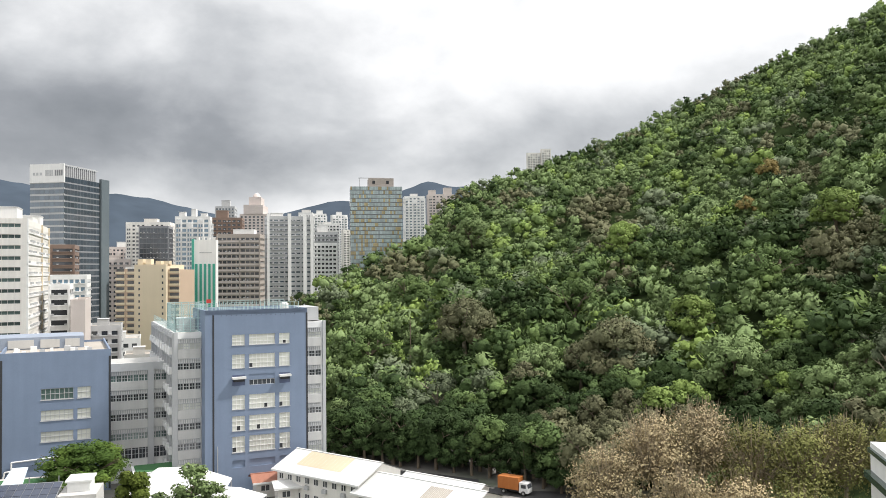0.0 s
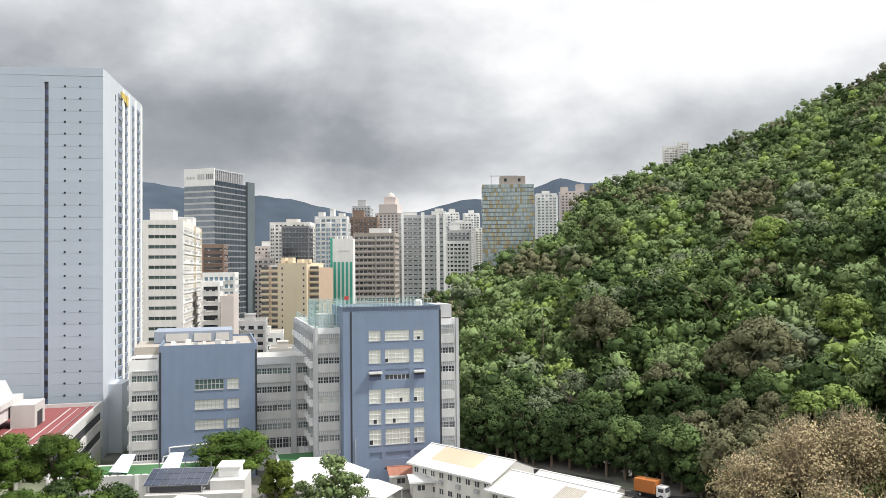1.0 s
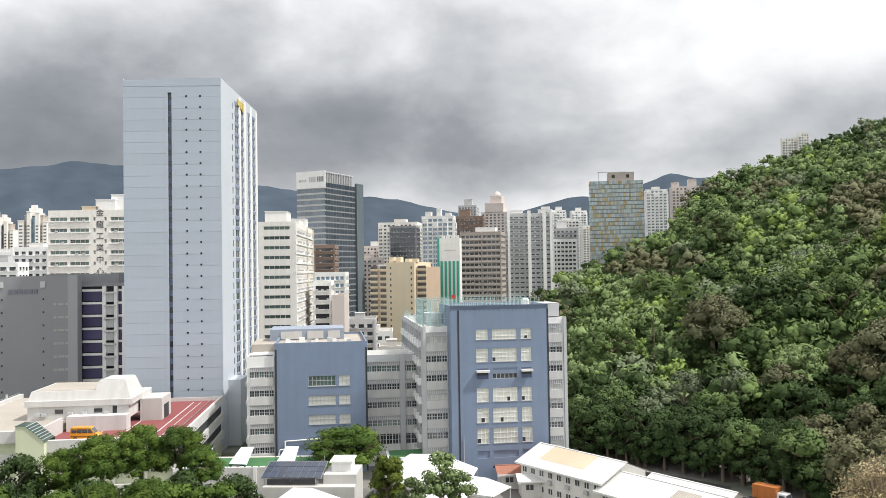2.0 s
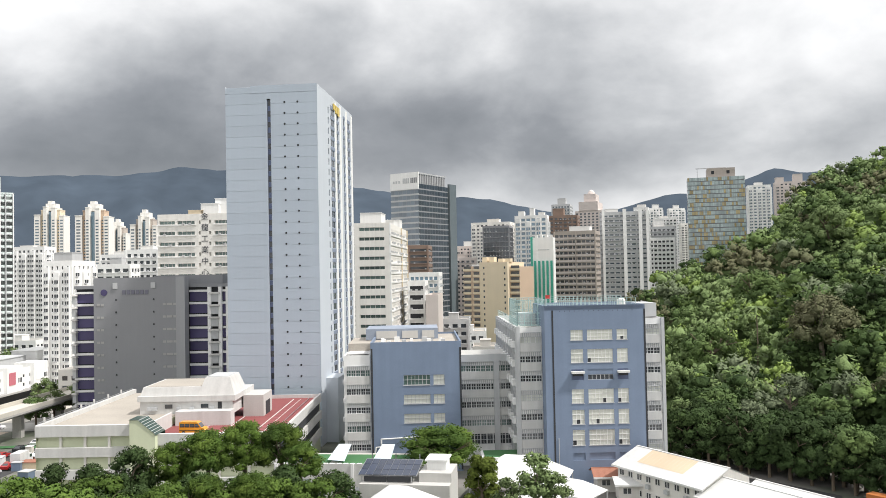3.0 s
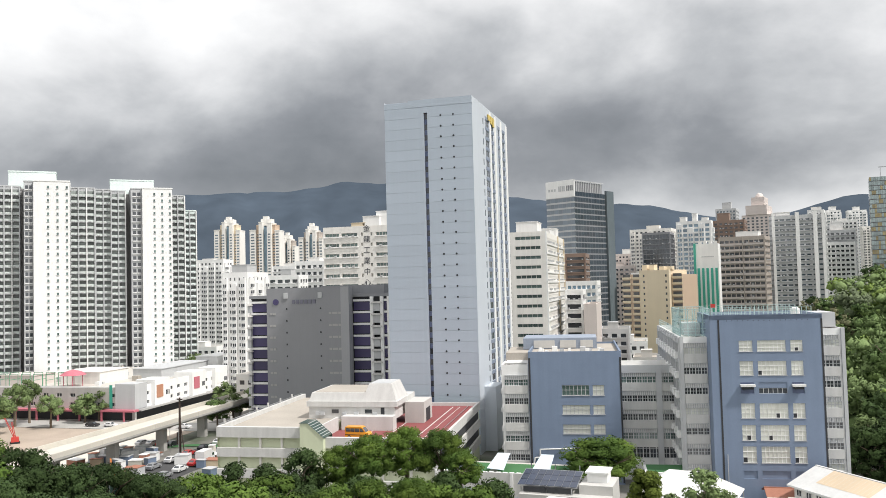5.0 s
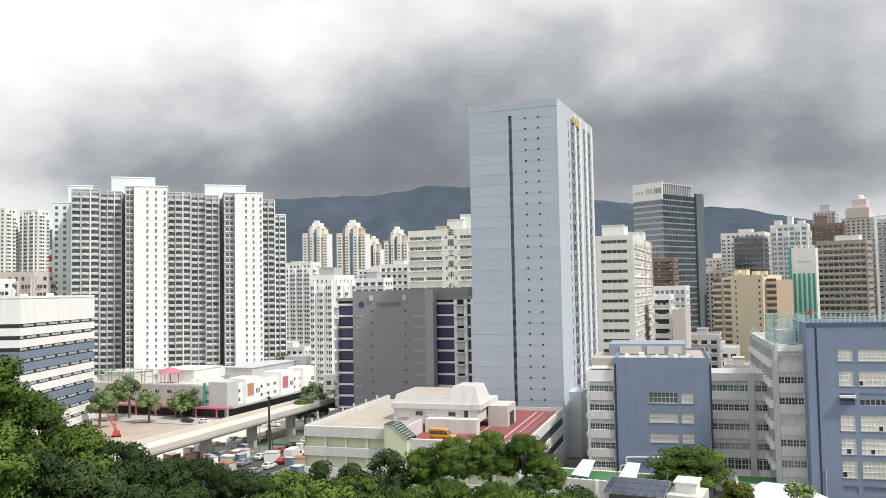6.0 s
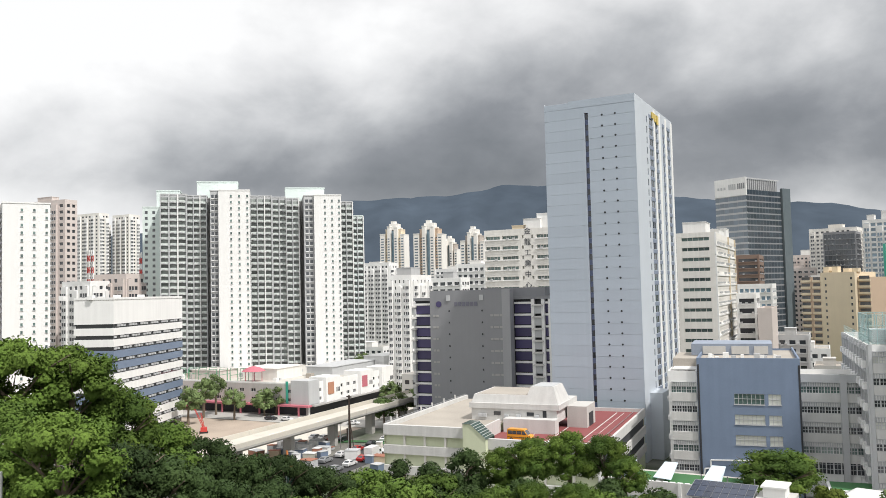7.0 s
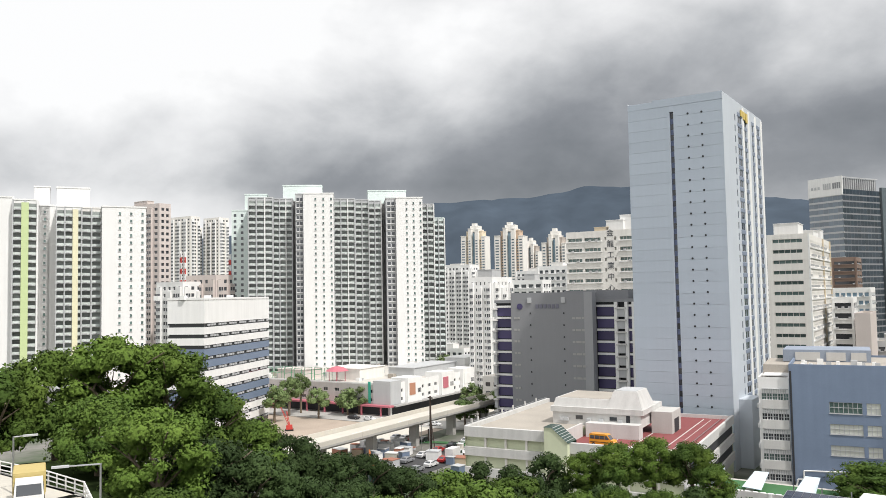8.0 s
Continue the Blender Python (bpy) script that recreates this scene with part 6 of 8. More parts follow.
tree_kind(("big", 0), 57, 7.5, 8.0, 64, 7800, 0.215, LEAF_BIG, spread=0.28, flat=0.9, clear=3.0, fuzz=0.24)
tree_kind(("big", 1), 58, 7.0, 7.5, 60, 7400, 0.215, LEAF_BIG, spread=0.28, flat=0.9, clear=3.0, fuzz=0.24)
# two tones of the big tree: one coloured as sunlit, one as shaded
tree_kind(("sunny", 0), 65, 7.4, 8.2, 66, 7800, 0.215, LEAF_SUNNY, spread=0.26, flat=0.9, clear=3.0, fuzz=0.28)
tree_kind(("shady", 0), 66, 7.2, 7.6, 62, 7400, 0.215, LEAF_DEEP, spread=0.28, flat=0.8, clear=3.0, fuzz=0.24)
# broad old crowns that stand out of the wood
tree_kind(("broad_olive", 0), 61, 9.5, 9.0, 70, 6000, 0.33, LEAF_OLIVE, PALE_BARK, spread=0.24, fuzz=0.4)
tree_kind(("broad_puffy", 0), 62, 8.5, 8.5, 64, 5200, 0.34, LEAF_LIGHT, spread=0.21, fuzz=0.08)
tree_kind(("broad_lime", 0), 63, 8.0, 7.5, 56, 4800, 0.34, LEAF_LIME, spread=0.25, fuzz=0.15)
tree_kind(("broad_mid", 0), 64, 8.5, 8.5, 64, 5200, 0.34, LEAF_MID, spread=0.24, fuzz=0.15)
tree_kind(("bushy", 0), 59, 4.2, 5.0, 34, 3600, 0.20, LEAF_DEEP, spread=0.32, fuzz=0.14, clear=2.5)
tree_kind(("bushy", 1), 60, 4.4, 4.2, 34, 3600, 0.20, LEAF_BIG, spread=0.32, flat=0.75, clear=3.0)


def tree(key, x, y, top, scale=1.0, turn=0.0, label="broad green tree with a rounded leafy crown", group="", name="tree", stretch=1.0):
    """A tree whose top reaches the height top; its foot goes down to the land."""
    crown, trunk, full = TREE_KINDS[key]
    base = land(x, y)
    z = top - full * scale * stretch
    ob = thing(name, label, "tree", pose(x, y, z, 0, 0, turn), group)
    ob.scale = (scale, scale, scale * stretch)
    part("crown", crown, None, ob)
    part("trunk", trunk, None, ob)
    if z > base + 0.3:
        ob_foot = Build()
        r = 0.35
        ob_foot.tube([(0, 0, (base - z - 0.3) / (scale * stretch)), (0, 0, 0.3)], [r * 1.2, r], 8)
        part("lower_trunk", ob_foot, BARK, ob)
    return ob


def polar(az, d):
    return -d * math.sin(radians(az)), d * math.cos(radians(az))


HILL_KINDS = [("mid_green_leaves", 0), ("mid_green_leaves", 1), ("deep_green_leaves", 0), ("deep_green_leaves", 1), ("light_green_leaves", 0), ("light_green_leaves", 1),
              ("olive", 0), ("olive", 1), ("grey", 0), ("lime", 0), ("puffy", 0)]
HILL_LABELS = {"mid_green_leaves": "mid green broadleaf tree in the hillside wood", "deep_green_leaves": "deep green broadleaf tree in the hillside wood", "light_green_leaves": "light green broadleaf tree in the hillside wood",
               "olive": "olive brown fine leaved tree in the hillside wood", "grey": "thin grey green tree with pale limbs", "lime": "bright lime green tree among darker ones", "puffy": "light green tree of many small rounded clumps"}


def pick_kind(x, y, r):
    """Kinds grow in patches."""
    a = noise.noise((x * 0.022, y * 0.022, 11)) + 0.35 * (r - 0.5)
    b = noise.noise((x * 0.03, y * 0.03, 23)) + 0.5 * (r - 0.5)
    if a > 0.10:
        return 9 if r > 0.86 else (4 if r > 0.35 else 5)
    if a < -0.32:
        return 6 if r > 0.5 else 7
    if b > 0.34:
        return 10 if r > 0.4 else 4
    if b < -0.30:
        return 8
    return (0, 2, 1, 3, 0, 2)[int(r * 6) % 6]


def hill_wood():
    """The wood on the hillside: the nearest trees are things, the rest one joined mass."""
    rng = np.random.default_rng(77)
    spots = []
    d = 150.0
    while d < 600:
        step = 5.2 if d < 230 else (6.0 if d < 340 else (6.8 if d < 430 else 5.0))
        n = int(radians(66) * d / step)
        for i in range(n):
            az = -44 + 66 * (i + rng.uniform(-0.1, 1.1)) / n
            dd = d + rng.uniform(-0.5, 0.5) * step
            d0 = np.interp(az, [p[0] for p in FOOT], [p[1] for p in FOOT])
            d1 = np.interp(az, [p[0] for p in CREST], [p[1] for p in CREST])
            if dd < d0 + 2 or dd > d1 + 2 or az > 17.5 or (az > 7.5 and dd < 225):
                continue
            spots.append((dd, az, rng.uniform(), rng.uniform()))
        d += step * 0.92
    spots.sort()
    # joined mass: light templates, merged in arrays
    temps = {}
    for k, (key, mat) in enumerate((("mid", LEAF_MID), ("mid2", LEAF_MID), ("deep", LEAF_DEEP), ("deep2", LEAF_DEEP), ("light", LEAF_LIGHT), ("light2", LEAF_LIGHT), ("olive", LEAF_OLIVE), ("olive2", LEAF_OLIVE), ("grey", LEAF_GREY), ("lime", LEAF_LIME), ("puffy", LEAF_LIGHT))):
        g = np.random.default_rng(300 + k)
        temps[k] = (crown_arrays(g, 4.3, 5.0, 10, 150, 0.46, spread=0.42, fuzz=0.18), crown_arrays(g, 4.3, 5.0, 7, 72, 0.56, spread=0.48, fuzz=0.18), crown_arrays(g, 4.3, 4.0, 5, 36, 0.7, spread=0.55, fuzz=0.15))
    mats = [LEAF_MID, LEAF_DEEP, LEAF_LIGHT, LEAF_OLIVE, LEAF_GREY, LEAF_LIME, LEAF_GOLD]
    slot = {0: 0, 1: 0, 2: 1, 3: 1, 4: 2, 5: 2, 6: 3, 7: 3, 8: 4, 9: 5, 10: 2}
    vs, fs, ms, ns, n = [], [], [], [], 0
    count = 0
    for dd, az, r1, r2 in spots:
        x, y = polar(az, dd)
        k = pick_kind(x, y, r1)
        foot = float(np.interp(az, [p[0] for p in FOOT], [p[1] for p in FOOT]))
        # deep green kinds near the foot: the slope's shade put into leaf colour
        if dd < foot + 34 and k not in (6, 7) and r2 < 0.88:
            k = 2 if r1 < 0.5 else 3
        tall = 5.5 + 6.0 * r2 + 2.5 * noise.noise((x * 0.03, y * 0.03, 5))
        if dd > 320:
            tall = (5.5 if dd < 430 else 3.6) + 2.4 * r2 + 1.5 * noise.noise((x * 0.03, y * 0.03, 5))
        if az > 8:
            tall = min(tall, 7.5)
        if dd < 215 and count < 140 and az > -34:
            count += 1
            key = HILL_KINDS[k]
            tree(key, x, y, land(x, y) + tall + (0.2 if dd < 190 else 1.5), 0.74 + 0.30 * r2 + (0.45 if (r1 * 37) % 1 > 0.75 else 0.0), 360 * r1, HILL_LABELS[key[0]], "hillside trees")
            continue
        (v, f, nn) = temps[k][0 if dd < 330 else (1 if dd < 430 else 2)]
        grown = (r1 * 37) % 1
        s = (0.60 + 0.30 * r2 + (0.95 if grown > 0.84 else (0.45 if grown > 0.62 else 0.0))) * (1.08 if dd < 340 else (1.0 if dd < 430 else 0.8))
        tall += 4.0 * max(0.0, s - 0.95)
        a = 2 * np.pi * r1
        rot = np.array([[np.cos(a), -np.sin(a), 0], [np.sin(a), np.cos(a), 0], [0, 0, 1]])
        vs.append((v * s) @ rot.T + np.array([x, y, land(x, y) + (tall - 4.2 * s if dd < 430 else 1.3 * s + 1.2 * r2)]))
        fs.append(f + n)
        ns.append(nn @ rot.T)
        ms.append(np.full(len(f), slot[k]))
        n += len(v)
    v, f, mi = np.concatenate(vs), np.concatenate(fs), np.concatenate(ms)
    tagged(new("hillside_wood", mesh_from("hillside_wood", v, f, mats, mi, np.concatenate(ns))), "dense mixed green wood covering the steep hillside", "woodland", kind="stuff")


hill_wood()

BROAD = {"olive": "broad olive brown tree rising over the hillside wood", "puffy": "broad light green tree of many rounded clumps", "lime": "broad bright lime green tree on the hillside", "mid": "broad mid green tree on the hillside"}
for az, d, top, key, s in ((-1.5, 244, 33.0, "olive", 1.3), (-12.2, 204, 28.5, "olive", 1.3), (-6.8, 205, 23.0, "puffy", 0.95), (-19.6, 182, 27.0, "puffy", 1.25), (-17.0, 214, 34.0, "lime", 1.1), (-12.6, 304, 58.0, "lime", 1.25),
                           (-2.1, 352, 63.0, "puffy", 1.4), (5.4, 240, 24.5, "mid", 1.15), (-9.2, 250, 38.0, "mid", 1.3), (-22.0, 236, 47.0, "mid", 1.25), (2.2, 300, 44.0, "mid", 1.3), (-26.0, 262, 64.0, "lime", 1.1)):
    x, y = polar(az, d)
    tree(("broad_" + key, 0), x, y, max(land(x, y) + 11.0 * s, min(top, land(x, y) + 16.0)), s, az * 53, BROAD[key], "hillside trees")



# ---------------------------------------------------------------- foreground: trees
random.seed(21)
MID = ("mid_green_leaves", 0)
for az, d, top, key, s, st in (
        # the tall wood on the near slope: sunlit leaf tones on top, shade tones lower
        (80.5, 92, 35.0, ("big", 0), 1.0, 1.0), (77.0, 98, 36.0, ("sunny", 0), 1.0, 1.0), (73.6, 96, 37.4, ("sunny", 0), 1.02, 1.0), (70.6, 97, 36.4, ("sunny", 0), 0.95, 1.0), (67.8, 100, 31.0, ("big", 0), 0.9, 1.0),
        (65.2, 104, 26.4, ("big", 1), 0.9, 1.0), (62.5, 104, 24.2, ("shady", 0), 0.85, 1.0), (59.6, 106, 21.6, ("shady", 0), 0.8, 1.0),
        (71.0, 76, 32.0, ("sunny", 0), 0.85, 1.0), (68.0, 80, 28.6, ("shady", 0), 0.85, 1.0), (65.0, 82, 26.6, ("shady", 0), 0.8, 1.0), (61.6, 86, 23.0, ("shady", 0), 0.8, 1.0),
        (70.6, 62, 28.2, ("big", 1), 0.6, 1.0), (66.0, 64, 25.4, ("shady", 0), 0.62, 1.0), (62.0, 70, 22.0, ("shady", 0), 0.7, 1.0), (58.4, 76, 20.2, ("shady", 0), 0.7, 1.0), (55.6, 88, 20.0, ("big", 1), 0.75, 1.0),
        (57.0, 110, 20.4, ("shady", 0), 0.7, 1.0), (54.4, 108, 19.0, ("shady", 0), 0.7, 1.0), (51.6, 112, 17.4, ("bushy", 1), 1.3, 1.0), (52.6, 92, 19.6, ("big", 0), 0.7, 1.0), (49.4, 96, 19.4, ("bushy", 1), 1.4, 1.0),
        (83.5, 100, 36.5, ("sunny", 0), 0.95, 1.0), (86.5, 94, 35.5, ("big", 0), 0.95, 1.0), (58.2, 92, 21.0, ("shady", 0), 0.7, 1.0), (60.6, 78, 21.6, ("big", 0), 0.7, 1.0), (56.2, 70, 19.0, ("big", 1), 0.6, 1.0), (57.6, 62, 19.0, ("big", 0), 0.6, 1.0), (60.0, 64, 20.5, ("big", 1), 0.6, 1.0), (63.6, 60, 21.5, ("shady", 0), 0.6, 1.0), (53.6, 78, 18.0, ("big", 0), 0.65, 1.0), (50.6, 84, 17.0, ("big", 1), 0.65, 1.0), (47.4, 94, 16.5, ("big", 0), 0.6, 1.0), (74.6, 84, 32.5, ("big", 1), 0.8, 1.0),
        # the row before the parking block
        (49.2, 120, 16.6, ("bushy", 0), 1.0, 1.0), (46.9, 121, 15.8, ("bushy", 0), 1.05, 1.0), (47.0, 108, 17.2, ("bushy", 1), 1.2, 1.0), (44.6, 118, 18.3, ("bushy", 0), 1.0, 1.1), (43.0, 104, 16.4, ("big", 0), 0.6, 1.0),
        (42.0, 118, 18.8, ("sunny", 0), 0.62, 1.0), (39.8, 116, 20.6, ("big", 0), 0.66, 1.0), (37.4, 117, 21.2, ("sunny", 0), 0.68, 1.0), (34.9, 116, 21.0, ("big", 0), 0.66, 1.0), (33.6, 112, 18.6, ("big", 1), 0.55, 1.0),
        (40.2, 104, 17.2, ("big", 1), 0.6, 1.0), (37.0, 103, 17.4, ("big", 0), 0.6, 1.0)):
    x, y = polar(az, d)
    lab = {"sunny": "tall spreading tree, sunlight put into its yellow green leaf colour", "shady": "spreading tree with layered branches, shade put into its dark green", "big": "spreading glossy green tree with layered branches", "bushy": "dense dark green bushy tree"}[key[0]]
    tree(key, x, y, top, s, random.uniform(0, 360), lab, "trees below the buildings", stretch=st)

for i in range(13):
    az = 31.5 + 1.55 * i
    x, y = polar(az, 109 - 5 * (i % 2))
    tree(("bushy", i % 2), x, y, 15.0 + 1.4 * ((i * 5) % 4) / 3, 1.15, 70 * i, "dense green bush in the belt below the parking block", "belt bushes", "bush")
x, y = polar(23.8, 150)
tree(("big", 0), x, y, 13.2, 1.22, 40, "wide dark green tree before the blue annex", stretch=0.68)
x, y = polar(21.0, 126)
tree_kind(("cone", 0), 71, 3.0, 6.5, 26, 3600, 0.26, LEAF_CONE, spread=0.42, clear=1.5, fuzz=0.15)
tree(("cone", 0), x, y, 13.4, 1.05, 0, "egg shaped yellow green tree beside a white canopy")
tree_kind(("young", 0), 72, 3.0, 4.2, 22, 1500, 0.26, LEAF_LIGHT, PALE_BARK, spread=0.4, clear=4.0, fuzz=0.5)
for az, d, top, s in ((17.2, 104, 18.0, 1.0), (19.2, 102, 15.6, 0.75), (15.8, 103, 16.0, 0.7)):
    x, y = polar(az, d)
    tree(("young", 0), x, y, top, s, az * 40, "young light green tree with loose sprays")

TWIG = material("dry_tan_twig", (0.33, 0.27, 0.18), 0.9, vary=0.2)
# the dry brown trees close below on the right, open and twiggy
DRY_LABEL = "half bare tree with dry brown seed sprays"


def dry_kind(key, seed, mat, r):
    rng = np.random.default_rng(seed)
    v, f, nn = crown_arrays(rng, r, 5.0, 40, 6000, 0.14, spread=0.42, fuzz=0.8)
    # leave only the leaf sprays: the lobes' cores go
    keep = (np.abs(np.linalg.norm(v[f[:, 1]] - v[f[:, 0]], axis=1)) < 0.5)
    f = f[keep]
    b = Build()
    for i in range(170):
        a, up = rng.uniform(0, 2 * np.pi), rng.uniform(-0.1, 1.0)
        o = np.sqrt(max(0, 1 - up * up)) * rng.uniform(0.4, 1.0)
        e = Vector((math.cos(a) * o * r, math.sin(a) * o * r, up * 5.2 + 4.5 + 1.7))
        s = Vector((e.x * 0.25, e.y * 0.25, 4.0 + rng.uniform(0, 1.5)))
        mid = s.lerp(e, 0.55) + Vector((0, 0, 0.3))
        e = e + Vector((rng.uniform(-0.4, 0.4), rng.uniform(-0.4, 0.4), rng.uniform(-0.2, 0.7)))
        b.tube([s, mid, e], [0.05, 0.03, 0.012], 3)
    trunk = trunk_mesh(rng, 6.0, 0.25, r, PALE_BARK, 7)
    TREE_KINDS[key] = (mesh_from("crown", v + np.array([0, 0, 6.2]), f, [mat], normals=nn), trunk, 4.5 + 5.2)
    return b.mesh("twigs", TWIG)


TWIGS = {k: dry_kind(k, 90 + i, m, 4.6) for i, (k, m) in enumerate(((("dry", 0), LEAF_DRY), (("dry", 1), LEAF_DRY2)))}
for az, d, top, key, s in ((-11.2, 88, 22.2, 0, 0.95), (-14.4, 90, 25.4, 0, 1.1), (-17.6, 92, 26.2, 0, 1.1), (-20.8, 90, 24.6, 1, 1.05), (-23.8, 90, 24.8, 1, 1.05), (-26.2, 92, 25.4, 1, 1.0), (-12.8, 78, 19.6, 0, 0.9),
                           (-16.4, 80, 22.0, 0, 1.0), (-20.0, 80, 21.6, 0, 1.0), (-23.4, 80, 20.8, 1, 1.0), (-29.5, 92, 25.6, 1, 1.0), (-26.8, 80, 19.6, 1, 1.0)):
    x, y = polar(az, d)
    ob = tree(("dry", key), x, y, top, s, az * 77, DRY_LABEL if key == 0 else "half dry tree with yellow green sprays", "dry trees")
    part("twig_mass", TWIGS[("dry", key)], None, ob)

# low bushes that close the wood's edge along the lane
for i in range(34):
    az = -10 + 1.25 * (i % 17) + (0.6 if i > 16 else 0)
    d = float(np.interp(az, [p[0] for p in FOOT], [p[1] for p in FOOT])) - (1.0 if i < 17 else 5.5)
    x, y = polar(az, d)
    tree(("bushy", 0), x, y, (8.6 if i < 17 else 6.2) + 1.8 * ((i * 7) % 3) / 2, 1.05 if i < 17 else 0.85, 50 * i, "low dense green bush at the wood's edge", "edge bushes", "bush")

# puffy bright trees at the hill's foot, right of the lane, and tall pale limbed ones above it
for az, d, top, key, s in ((-25.5, 118, 24.0, ("puffy", 0), 1.0), (-28.6, 118, 22.0, ("puffy", 0), 1.0), (-22.8, 128, 22.6, ("puffy", 0), 1.15), (-18.6, 140, 21.5, ("puffy", 0), 1.2), (-31.5, 112, 23.0, ("puffy", 0), 1.0),
                           (-13.0, 142, 22.0, ("olive", 0), 1.35), (-10.0, 150, 21.5, ("olive", 1), 1.4), (-16.0, 150, 25.0, ("olive", 0), 1.3), (-7.0, 158, 17.0, ("mid_green_leaves", 0), 1.2), (-3.2, 166, 15.0, ("mid_green_leaves", 1), 1.1),
                           (0.6, 172, 14.5, ("deep_green_leaves", 0), 1.1), (3.6, 176, 15.5, ("deep_green_leaves", 1), 1.1), (6.4, 180, 17.0, ("deep_green_leaves", 0), 1.15), (-1.0, 186, 23.0, ("mid_green_leaves", 0), 1.2), (5.0, 192, 26.0, ("mid_green_leaves", 1), 1.2),
                           (-2.8, 196, 31.0, ("grey", 0), 1.35), (0.4, 200, 32.0, ("grey", 0), 1.3), (-5.6, 196, 28.0, ("olive", 0), 1.3), (7.4, 190, 22.0, ("light_green_leaves", 0), 1.1), (-20.6, 300, 92.0, ("golden", 0), 1.0), (-22.0, 330, 106.0, ("golden", 0), 1.3),
                           (-9.6, 205, 33, ("olive", 1), 1.2), (-27.0, 150, 34.0, ("olive", 0), 1.2), (-30.0, 140, 33.0, ("grey", 0), 1.2), (-14.8, 170, 33.0, ("lime", 0), 1.3), (-16.6, 172, 32.0, ("lime", 0), 1.2)):
    x, y = polar(az, d)
    top = min(top, land(x, y) + 7 + 4 * s)
    tree(key, x, y, top, s, az * 31, HILL_LABELS.get(key[0], "golden leaved tree in the hillside wood"), "hillside trees")


def palm(az, d, top):
    x, y = polar(az, d)
    z = land(x, y)
    ob = thing("palm_tree", "palm with drooping fronds rising from the wood", "tree", pose(x, y, z))
    h = top - z
    part("trunk", Build().tube([(0, 0, 0), (0.3, 0, h * 0.5), (0.2, 0, h - 1.5)], [0.2, 0.15, 0.12], 7), BARK, ob)
    for i in range(16):
        a = 2 * math.pi * i / 16 + 0.2 * (i % 3)
        up = 0.9 - 0.7 * (i % 4) / 3
        b = Build()
        pts = []
        for k in range(6):
            q = k / 5
            r = 4.0 * q
            pts.append(Vector((0.2 + math.cos(a) * r, math.sin(a) * r, h - 1.5 + up * 2.0 * q - 2.6 * q * q)))
        side = Vector((-math.sin(a), math.cos(a), 0))
        for k in range(5):
            w0, w1 = 0.6 * (1 - k / 6), 0.6 * (1 - (k + 1) / 6)
            for sgn in (-1, 1):
                b.poly([pts[k], pts[k + 1], pts[k + 1] + side * sgn * w1 - Vector((0, 0, w1 * 0.8)), pts[k] + side * sgn * w0 - Vector((0, 0, w0 * 0.8))])
        part("frond", b, LEAF_LIGHT, ob)


palm(2.4, 240, 32.0)


# ---------------------------------------------------------------- foreground: sheds, canopies, the turf court
def gable_shed(name, label, at, length, width, eave, ridge, roof, wall=WARM_WHITE, windows_n=9, over=0.8, patch=None):
    """x along the shed, its long front at y = 0."""
    ob = thing(name, label, "shed", at)
    b = Build().box(0, length, 0, width, 0, eave)
    b.poly([(0, width, eave), (0, 0, eave), (0, width / 2, ridge - 0.15)]).poly([(length, 0, eave), (length, width, eave), (length, width / 2, ridge - 0.15)])
    part("wall", b, wall, ob)
    slope = (ridge - eave) / (width / 2)
    ze = eave - slope * over
    for sgn, y in ((0, -over), (1, width + over)):
        r = Build()
        n = int(length / 0.9)
        for i in range(n):
            x0, x1 = -over + (length + 2 * over) * i / n, -over + (length + 2 * over) * (i + 1) / n - 0.05
            q = [(x0, y, ze), (x1, y, ze), (x1, width / 2, ridge), (x0, width / 2, ridge)]
            q = q if sgn == 0 else q[::-1]
            sheet = Build().poly([(a, c, z + 0.06) for a, c, z in q])
            sheet.poly([(x0, y, ze), (x1, y, ze), (x1, y, ze + 0.06), (x0, y, ze + 0.06)])
            part("roof_sheet", sheet, roof, ob)
        q = [(-over, y, ze), (length + over, y, ze), (length + over, width / 2, ridge), (-over, width / 2, ridge)]
        r.poly(q if sgn == 0 else q[::-1])
        r.poly([(a, c, z - 0.12) for a, c, z in (q[::-1] if sgn == 0 else q)])
        part("roof", r, roof, ob)
    part("fascia", Build().box(-over, length + over, -over - 0.08, -over, ze - 0.25, ze + 0.08), WHITE, ob)
    part("ridge_cap", Build().box(-over, length + over, width / 2 - 0.2, width / 2 + 0.2, ridge - 0.02, ridge + 0.12), roof, ob)
    if patch:
        x0, x1, f0, f1, mat = patch
        P = lambda x, f: (x, width / 2 * f, eave + slope * width / 2 * f + 0.09)
        n = 12
        for i in range(n):
            a0, a1 = x0 + (x1 - x0) * i / n, x0 + (x1 - x0) * (i + 1) / n - 0.04
            part("roof_sheet", Build().poly([P(a0, f0), P(a1, f0), P(a1, f1), P(a0, f1)]), mat, ob)
    for i in range(windows_n):
        x = length * (i + 0.5) / windows_n
        part("window", window_mesh(length / windows_n * 0.5, 1.1, 2, 1, GLASS_DARK, WHITE), None, ob, at=pose(x, -0.02, eave - 2.0))
        if i % 2:
            box_part("air_conditioner", LIGHT_GREY, ob, x - 0.4, x + 0.5, -0.55, -0.03, eave - 3.0, eave - 2.3)
        if eave > 4.5:
            part("window", window_mesh(length / windows_n * 0.5, 1.1, 2, 1, GLASS_DARK, WHITE), None, ob, at=pose(x, -0.02, eave - 4.9))
    return ob


